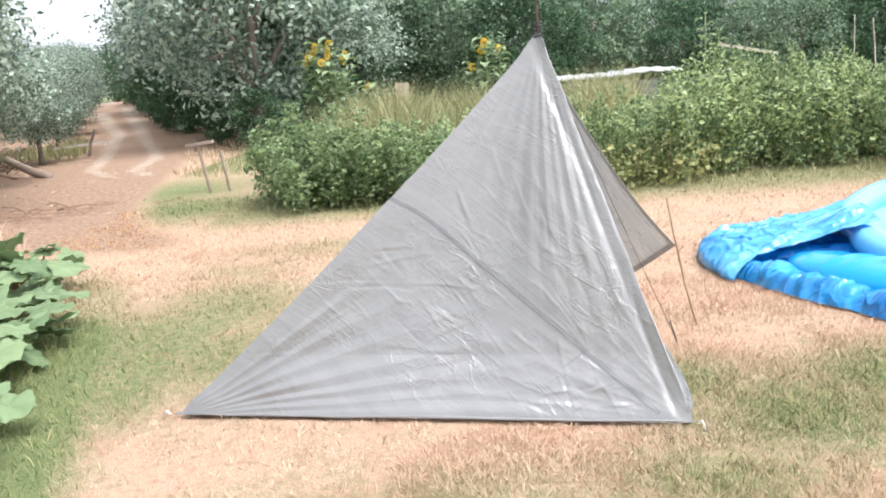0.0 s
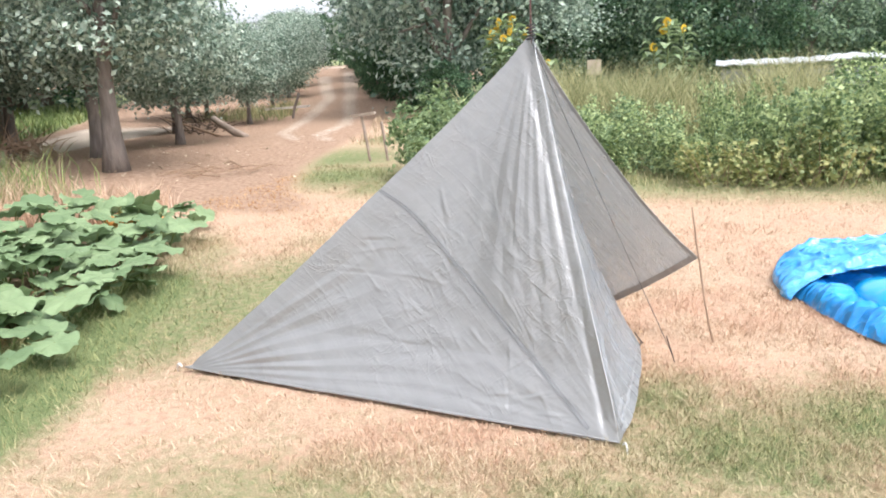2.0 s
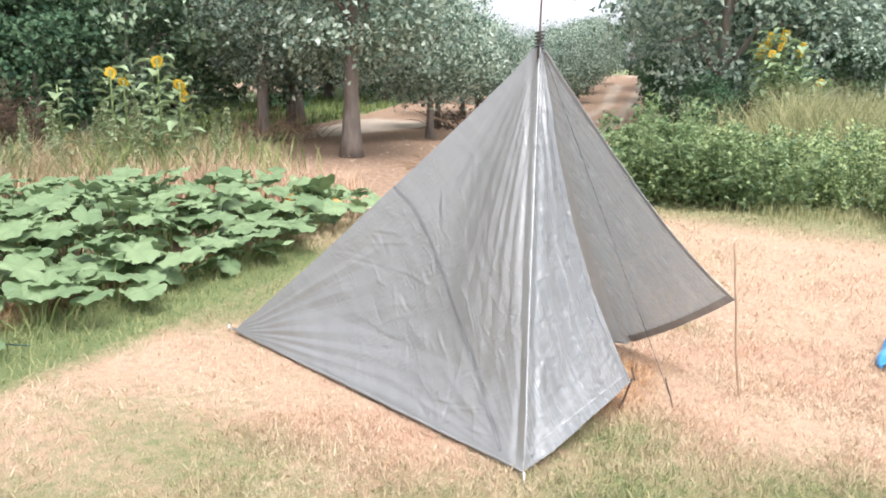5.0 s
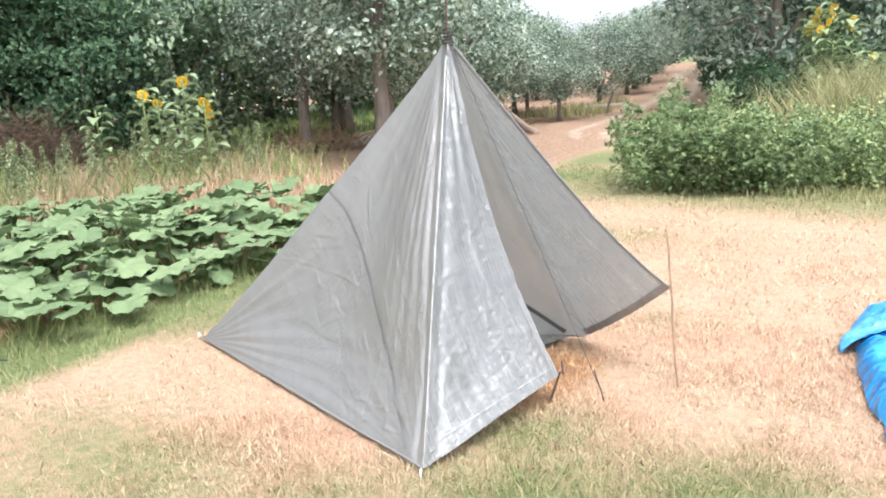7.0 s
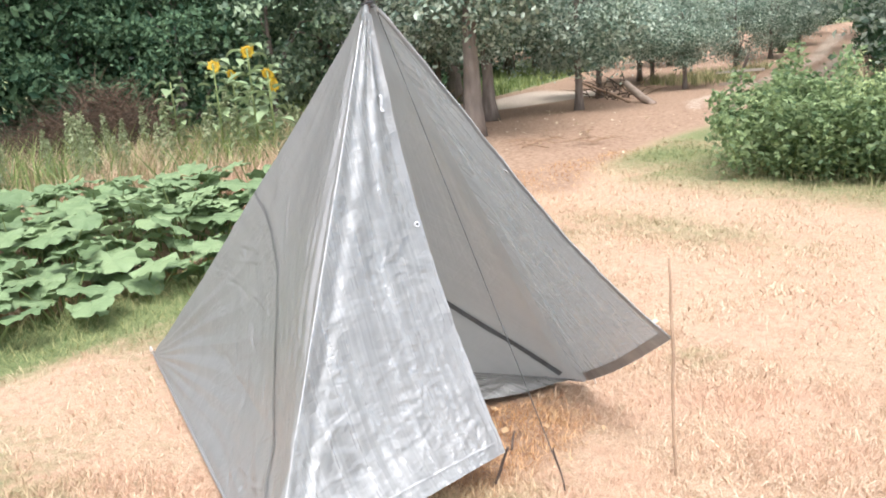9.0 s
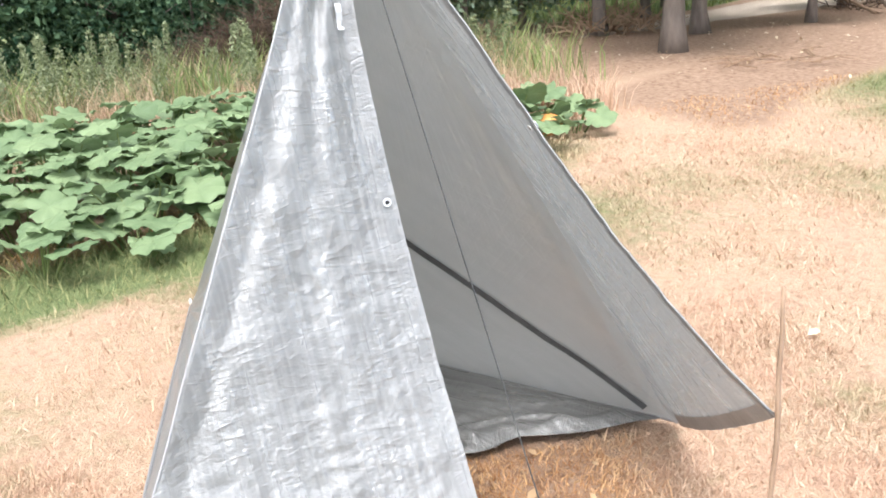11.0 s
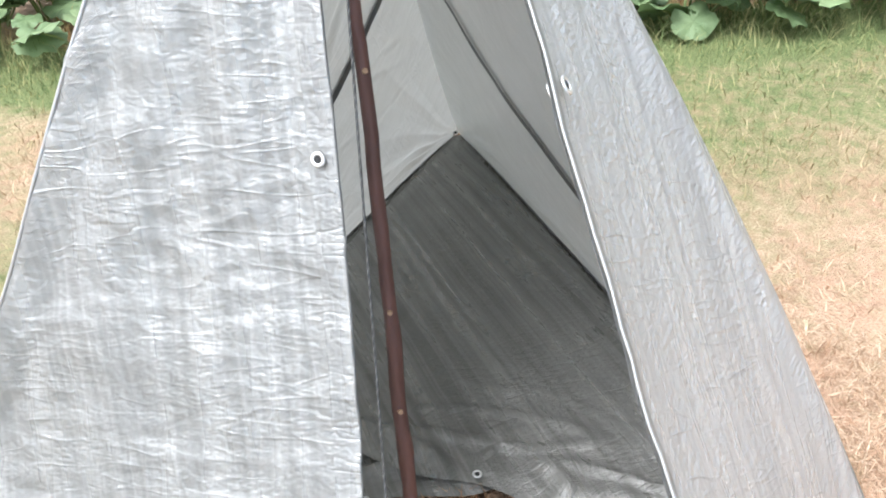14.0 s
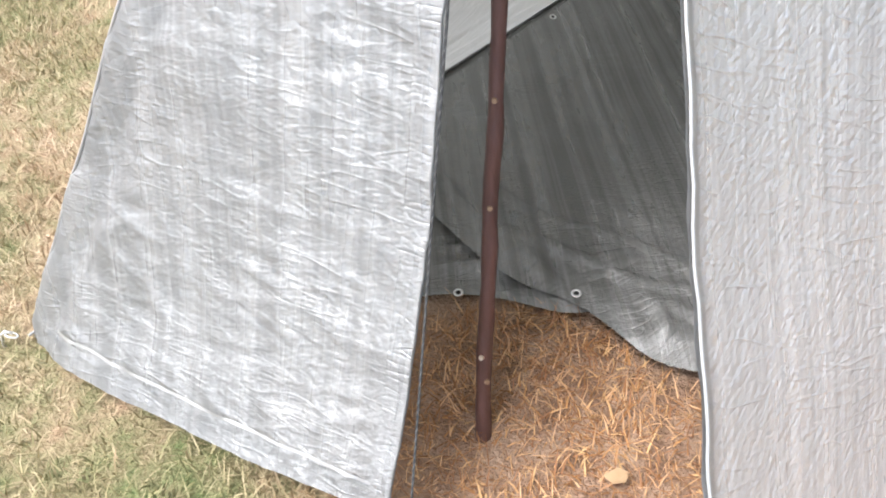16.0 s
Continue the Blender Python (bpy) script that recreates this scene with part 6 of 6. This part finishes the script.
# ---- things at the back of the garden ----
frame_ = thing("cold_frame", "long low garden frame with a white sheet roof and grey sides", "garden frame", at=(3.15, 19.3, 0))
bm = bmesh.new()
bmesh.ops.create_cube(bm, size=1)
bmesh.ops.scale(bm, vec=(3.0, 1.5, 0.9), verts=bm.verts)
bmesh.ops.translate(bm, vec=(0, 0.05, 0.45), verts=bm.verts)
part("box", bm, M_SIDE, frame_)
rv, rf = [], []
for i in range(41):
    x = -1.6 + 3.2 * i / 40
    for y, z in ((-0.85, 1.01), (0.0, 1.08), (0.9, 1.03)):
        rv.append((x, y, z + 0.012 * math.cos(i * 1.6) + 0.05 * math.exp(-((x - 0.9) / 0.5) ** 2)))
for i in range(40):
    for j in range(2):
        rf.append((i * 3 + j, i * 3 + j + 1, i * 3 + j + 4, i * 3 + j + 3))
lid = mesh_of("roof_sheet", rv, rf, M_ROOF)
roof = piece("roof_sheet", lid, frame_, "white corrugated roof sheet")
roof.modifiers.new("thick", "SOLIDIFY").thickness = 0.02


def plank(name, label, a, b, w, t, mat=M_PLANK):
    a, b = Vector(a), Vector(b)
    bm = bmesh.new()
    bmesh.ops.create_cube(bm, size=1)
    bmesh.ops.scale(bm, vec=((b - a).length, w, t), verts=bm.verts)
    bmesh.ops.bevel(bm, geom=bm.edges[:], offset=min(w, t) * 0.15, segments=1)
    ob = part(name, bm, mat)
    ob.matrix_basis = Matrix.Translation((a + b) / 2) @ (b - a).to_track_quat("X", "Z").to_matrix().to_4x4()
    return tagged(ob, label, "plank")


plank("leaning_plank", "pale weathered plank propped up behind the hedge", (5.1, 17.2, 1.48), (6.1, 17.05, 1.24), 0.10, 0.05)
plank("leaning_pole", "grey batten lying slantwise on the bushes", (3.6, 14.3, 0.92), (4.5, 14.4, 1.08), 0.05, 0.04)
for x, y, z in ((5.05, 17.2, 1.46), (6.05, 17.05, 1.22)):
    stick("plank_post", "wooden post carrying the propped plank", [(x, y + 0.06, -0.02), (x, y + 0.06, z * 0.5), (x, y + 0.06, z)], [0.018, 0.018, 0.016], M_TRUNK, "post")
board = thing("garden_sign", "small pale wooden board on a post in the tall grass", "sign", at=(-1.3, 22.2, 0))
bm = bmesh.new()
bmesh.ops.create_cube(bm, size=1)
bmesh.ops.scale(bm, vec=(0.34, 0.03, 0.36), verts=bm.verts)
bmesh.ops.translate(bm, vec=(0, 0, 1.0), verts=bm.verts)
part("board", bm, M_CUT, board)
piece("post", mesh_of("post", *tube([(0, 0.04, -0.05), (0, 0.04, 0.5), (0, 0.04, 1.1)], [0.03, 0.03, 0.03], 6), M_PLANK), board)
for i in range(12):
    x = 6.8 + 0.33 * i + trng.uniform(-0.08, 0.08)
    stick("bean_pole", "thin grey bean pole standing behind the hedge", [(x, 15.6 + trng.uniform(-0.3, 0.3), -0.02), (x + 0.02, 15.6, 1.0), (x + trng.uniform(-0.05, 0.05), 15.6, trng.uniform(1.7, 2.0))], [0.012, 0.011, 0.008], M_PLANK, "pole", "bean poles")

# stakes by the track, leaning post and rail
for x, y, lean, h in ((-3.24, 12.5, -0.10, 0.66), (-2.98, 12.55, -0.07, 0.56)):
    stick("wooden_stake", "weathered wooden stake leaning beside the track", [(x, y, -0.05), (x + lean * 0.5, y, h * 0.5), (x + lean, y, h)], [0.020, 0.022, 0.024], M_LOG, "stake", "stakes")
plank("stake_crosspiece", "short weathered board nailed on a stake", (-3.50, 12.5, 0.655), (-3.12, 12.5, 0.69), 0.07, 0.04, M_LOG)
stick("leaning_post", "dark leaning fence post beside the track", [(-8.35, 19.8, 0.0), (-8.25, 19.8, 0.38), (-8.1, 19.8, 0.72)], [0.032, 0.032, 0.03], M_TRUNK, "post")
plank("fence_rail", "old pale rail on the ground beyond the track", (-9.5, 20.6, 0.30), (-8.25, 20.6, 0.36), 0.09, 0.06)
stick("fallen_log", "fallen grey log leaning on the ground under a tree", [(-6.95, 15.3, 0.10), (-7.35, 15.4, 0.24), (-7.85, 15.6, 0.46)], [0.065, 0.075, 0.06], M_LOG, "log")
stick("fallen_branch", "bare dead branch lying under the fruit trees", [(-7.6, 15.4, 0.12), (-8.3, 15.6, 0.28), (-9.0, 15.5, 0.5)], [0.03, 0.025, 0.012], M_TWIG, "branch")


def brush_heap(x, y, w, h, n, seed, label, mat=M_DEAD, thick=0.012):
    rg = random.Random(seed)
    sets = []
    for k in range(n):
        a, r = rg.uniform(0, 6.28), w * rg.random() ** 0.6
        p = Vector((math.cos(a) * r, math.sin(a) * r, h * rg.random() * (1 - 0.6 * r / w)))
        d = Vector((rg.uniform(-1, 1), rg.uniform(-1, 1), rg.uniform(-0.2, 0.7) * min(1, h * 4))).normalized() * rg.uniform(0.3, 0.7)
        sets.append(tube([p, p + d * 0.5 + Vector((0, 0, 0.04)), p + d], [thick, thick * 0.75, thick * 0.25], 4, cap=False))
    ob = new("brushwood_heap", mesh_of("brushwood_heap", *merged(*sets), mat))
    ob.location = (x, y, float(height(x, y)))
    return tagged(ob, label, "brushwood", kind="stuff")


brush_heap(-9.3, 6.45, 0.9, 1.25, 2200, 4, "heap of reddish-brown dead brushwood at the wood's edge", thick=0.0055)
brush_heap(-9.5, 5.5, 0.8, 0.7, 1200, 5, "heap of reddish-brown dead brushwood at the wood's edge", thick=0.0055)
brush_heap(-9.3, 11.7, 0.9, 0.3, 180, 6, "low heap of cut grey branches under the trees", M_TWIG)
brush_heap(-5.0, 10.9, 0.8, 0.015, 22, 7, "scattered dry twigs on bare earth", M_TWIG)
brush_heap(-8.6, 16.1, 0.6, 0.35, 60, 9, "tangled dead branches round a fallen log")

# garden hose curling out of the bed
hose = [(-2.9, 2.2, 0.02), (-2.45, 2.75, 0.02), (-2.1, 3.1, 0.018), (-1.78, 3.28, 0.016), (-1.52, 3.38, 0.016), (-1.36, 3.47, 0.016)]
hs = []
for i in range(len(hose) - 1):
    p0, p1, p2, p3 = (Vector(hose[max(0, min(len(hose) - 1, i + k))]) for k in (-1, 0, 1, 2))
    for s in range(6):
        t = s / 6
        hs.append(0.5 * (2 * p1 + (p2 - p0) * t + (2 * p0 - 5 * p1 + 4 * p2 - p3) * t * t + (3 * p1 - p0 - 3 * p2 + p3) * t ** 3))
hose_ob = new("garden_hose", mesh_of("garden_hose", *tube(hs, [0.0045] * len(hs), 7), M_HOSE, True))
tagged(hose_ob, "thin dark hose curling out of the pumpkin bed onto grass", "hose")


# ---- grasses ----
def blade_field(name, xs, ys, length, width, tilt, mat, seed, segments=2, masks_on=False, z=None):
    rg = np.random.default_rng(seed)
    n = len(xs)
    a, b = rg.uniform(0, 2 * math.pi, n), rg.uniform(0, 2 * math.pi, n)
    t = np.abs(rg.normal(tilt, tilt * 0.5, n))
    d = np.stack([np.cos(a) * np.sin(t), np.sin(a) * np.sin(t), np.cos(t)], 1)
    s = np.stack([np.cos(b), np.sin(b), np.zeros(n)], 1) * (width * rg.uniform(0.6, 1.3, n))[:, None] / 2
    base = np.stack([xs, ys, (height(xs, ys) if z is None else z) - 0.012], 1)
    L = length[:, None]
    mid = base + d * L * 0.55
    bend = np.stack([np.cos(a), np.sin(a), -np.ones(n) * 0.5], 1) * L * 0.18
    tip = base + d * L + bend
    v = np.stack([base - s, base + s, mid + s * 0.7, mid - s * 0.7, tip], 1).reshape(-1, 3)
    i = np.arange(n)[:, None] * 5
    f = np.concatenate([i + [0, 1, 2], i + [0, 2, 3], i + [3, 2, 4]], 0)
    me = fast_mesh(name, v, f, mat)
    if masks_on:
        g, d, _ = masks(xs, ys)
        float_attribute(me, "green", np.repeat(g, 5))
        float_attribute(me, "dirt", np.repeat(np.clip(d * 1.3, 0, 0.95), 5))
    return me


def in_triangle(x, y, a, b, c, grow_by=0.0):
    def side(p, q):
        return (q.x - p.x) * (y - p.y) - (q.y - p.y) * (x - p.x)
    s1, s2, s3 = side(a, b), side(b, c), side(c, a)
    return ((s1 > grow_by) & (s2 > grow_by) & (s3 > grow_by)) | ((s1 < -grow_by) & (s2 < -grow_by) & (s3 < -grow_by))


grng = np.random.default_rng(5)


def lawn_blades(name, n, x0, x1, y0, y1, lo, hi, seed, width):
    x, y = grng.uniform(x0, x1, n), grng.uniform(y0, y1, n)
    green, dirt, pale = masks(x, y)
    patch = np.array([noise.noise(Vector((a * 2.3, b * 2.3, 4))) + 0.6 * noise.noise(Vector((a * 7, b * 7, 1))) for a, b in zip(x, y)])
    keep = (grng.uniform(size=n) > 0.35 * dirt) & (patch + 0.7 + green > grng.uniform(0, 1.1, n)) & (np.hypot(x - 3.95, y - 6.1) > 1.6)
    sheet = in_triangle(x, y, A, B, lx) | in_triangle(x, y, A, E, rx_)
    keep &= ~sheet & (bed_side(x, y) < 0.5)
    x, y, green, patch = x[keep], y[keep], green[keep], patch[keep]
    length = grng.uniform(lo, hi, len(x)) * (1 + 0.7 * green) * (1 + 0.35 * np.clip(patch, -0.5, 1))
    length *= 1 + 1.6 * smooth01((bed_side(x, y) + 0.45) / 0.4) * (y < 7.4)
    return tagged(new(name, blade_field(name, x, y, length, width, 0.85, M_BLADE, seed, masks_on=True)), "short dry lawn grass, straw and green blades mixed", "grass", kind="stuff")


lawn_blades("lawn_grass", 115000, 0.2, 2.7, 2.6, 6.3, 0.018, 0.045, 1, 0.003)
lawn_blades("lawn_grass", 105000, -2.6, 4.6, 1.6, 8.2, 0.02, 0.05, 2, 0.004)
lawn_blades("lawn_grass", 60000, -4.5, 6.0, 6.5, 12.0, 0.025, 0.055, 3, 0.006)


# matted reddish dry grass trodden flat in the doorway
n = 26000
tx, ty = grng.uniform(0.75, 1.75, n), grng.uniform(4.2, 5.6, n)
keep = (masks(tx, ty)[1] > grng.uniform(0.1, 0.9, n)) & ~in_triangle(tx, ty, A, B, lx) & ~in_triangle(tx, ty, A, E, rx_)
tx, ty = tx[keep], ty[keep]
mat_me = blade_field("trodden_grass", tx, ty, grng.uniform(0.02, 0.06, len(tx)), 0.0028, 1.25, M_THATCH, 31)
tagged(new("trodden_grass", mat_me), "reddish dry grass trodden flat on bare earth", "grass", kind="stuff")


def tall_field(name, n, x0, x1, y0, y1, lo, hi, seed, mat, width, label, test=None):
    x, y = grng.uniform(x0, x1, n), grng.uniform(y0, y1, n)
    patch = np.array([noise.noise(Vector((a * 0.9, b * 0.9, seed))) for a, b in zip(x, y)])
    keep = patch + 0.45 > grng.uniform(0, 0.7, n)
    if test is not None:
        keep &= test(x, y)
    x, y, patch = x[keep], y[keep], patch[keep]
    length = grng.uniform(lo, hi, len(x)) * (1 + 0.5 * patch)
    return tagged(new(name, blade_field(name, x, y, length, width, 0.22, mat, seed)), label, "grass", kind="stuff")


behind = lambda x, y: x < bed_back(y) - 0.75 - 0.2 * np.sin(y * 3)
tall_field("tall_grass", 30000, -9.5, -3.6, 1.0, 9.0, 0.25, 0.62, 11, M_TALL, 0.011, "tall half-dry grass behind the pumpkin bed", lambda x, y: behind(x, y) & ((y < 7.9) | (x < -5.6)))
tall_field("green_weeds", 5500, -9.5, -5.2, 1.0, 9.2, 0.3, 0.8, 12, M_WEED, 0.018, "tall green weeds mixed into the grass", lambda x, y: behind(x, y))
tall_field("dry_straw", 15000, -6.6, -3.6, 2.5, 8.4, 0.2, 0.5, 18, M_STRAW, 0.011, "low pinkish dry straw along the back of the bed", lambda x, y: (x < bed_back(y) + 0.1) & (x > bed_back(y) - 1.1))
tall_field("tall_grass", 16000, -1.9, 3.2, 12.8, 17.5, 0.7, 1.35, 13, M_TALL_GREEN, 0.014, "tall pale grass behind the berry hedge")
tall_field("green_weeds", 4500, -1.5, 9.0, 10.15, 10.8, 0.04, 0.16, 14, M_TALL_GREEN, 0.010, "low green weeds at the foot of the hedge")
tall_field("tall_grass", 3500, -10.6, -7.5, 19.0, 24.0, 0.12, 0.38, 15, M_TALL_GREEN, 0.016, "half-dry grass beside the track", lambda x, y: line_distance(x, y, PATH_LINE) > 1.2)
tall_field("dry_grass", 3000, -5.6, -2.6, 14.5, 24.0, 0.06, 0.20, 17, M_TALL, 0.016, "low dry brown grass under the fruit trees", lambda x, y: line_distance(x, y, PATH_LINE) > 1.0)
tall_field("green_weeds", 9000, -21.0, -10.5, 12.5, 23.0, 0.12, 0.32, 16, M_WEED, 0.03, "green grass verge beyond the pale lane", lambda x, y: x < lane_sides(y)[1] - 0.2)

# weeds with many small leaves at the wood's edge and in the tall grass
wr = np.random.default_rng(77)


def weed_mesh(seed):
    r2 = np.random.default_rng(seed)
    n = 420
    z = r2.uniform(0.05, 1.0, n)
    a = r2.uniform(0, 6.28, n)
    r = 0.15 * (1.05 - z) ** 0.8 * r2.uniform(0.1, 1, n) + 0.012
    c = np.stack([np.cos(a) * r, np.sin(a) * r, z], 1)
    return leaf_mesh("foliage", c, r2.normal(size=(n, 3)) * 0.6 + [0, 0, 0.7], 0.065 * r2.uniform(0.5, 1.2, n), M_SPIRE, 0.32, seed), mesh_of("stem", *tube([(0, 0, -0.02), (0.01, 0, 0.5), (0, 0.01, 1.0)], [0.008, 0.006, 0.002], 5), M_STEM, True)


WEEDS = [weed_mesh(s) for s in (1, 2, 3)]
for k in range(96):
    x, y = float(wr.uniform(-8.6, -6.0)), float(wr.uniform(1.2, 9.0))
    if not behind(x, y):
        continue
    ob = thing("weed", "bushy green weed standing in the tall grass", "weed", "tall weeds", (x, y, 0))
    s = float(wr.uniform(0.55, 1.0))
    ob.scale, ob.rotation_euler = (s, s, s), (0, 0, float(wr.uniform(0, 6)))
    piece("foliage", WEEDS[k % 3][0], ob)
    piece("stem", WEEDS[k % 3][1], ob)

# dry leaves and straw bits on the bare patch in the doorway, and on the lawn
for x, y, s, a in ((1.068, 4.988, 0.019, 0.3), (1.148, 5.118, 0.012, 1.0), (0.891, 5.079, 0.014, 2.2), (0.675, 6.264, 0.024, 0.0), (1.30, 5.25, 0.012, 0.7), (1.02, 5.20, 0.010, 1.9)):
    lv = [(0, -s, 0), (s * 0.8, -s * 0.1, 0.006), (s * 0.35, s * 0.9, 0.002), (-s * 0.4, s, 0.008), (-s * 0.8, s * 0.1, 0.004)]
    lv += [(p[0] * 0.98, p[1] * 0.98, p[2] - 0.0015) for p in lv]
    lf = [(0, 1, 2, 3, 4), (9, 8, 7, 6, 5)] + [(i, (i + 5), (i + 1) % 5 + 5, (i + 1) % 5) for i in range(5)]
    ob = new("dry_leaf", mesh_of("dry_leaf", lv, lf, M_LITTER if y > 6 else M_DRYLEAF))
    ob.location, ob.rotation_euler = (x, y, 0.012), (0.1, 0.08, a)
    tagged(ob, "small pale dry leaf lying on the grass" if y > 6 else "small brown dry leaf on trodden grass", "leaf", "fallen leaves")
lr = np.random.default_rng(9)
n = 150
lc = np.stack([lr.normal(-6.2, 1.6, n), lr.normal(11.3, 2.2, n), np.zeros(n)], 1)
lc[:, 2] = height(lc[:, 0], lc[:, 1]) + 0.012
lit = leaf_mesh("leaf_litter", lc, lr.normal(size=(n, 3)) * 0.25 + [0, 0, 1], lr.uniform(0.03, 0.075, n), M_LITTER, 0.6, 3)
tagged(new("leaf_litter", lit), "scattered pale dry leaves and stones under the trees", "leaf litter", kind="stuff")
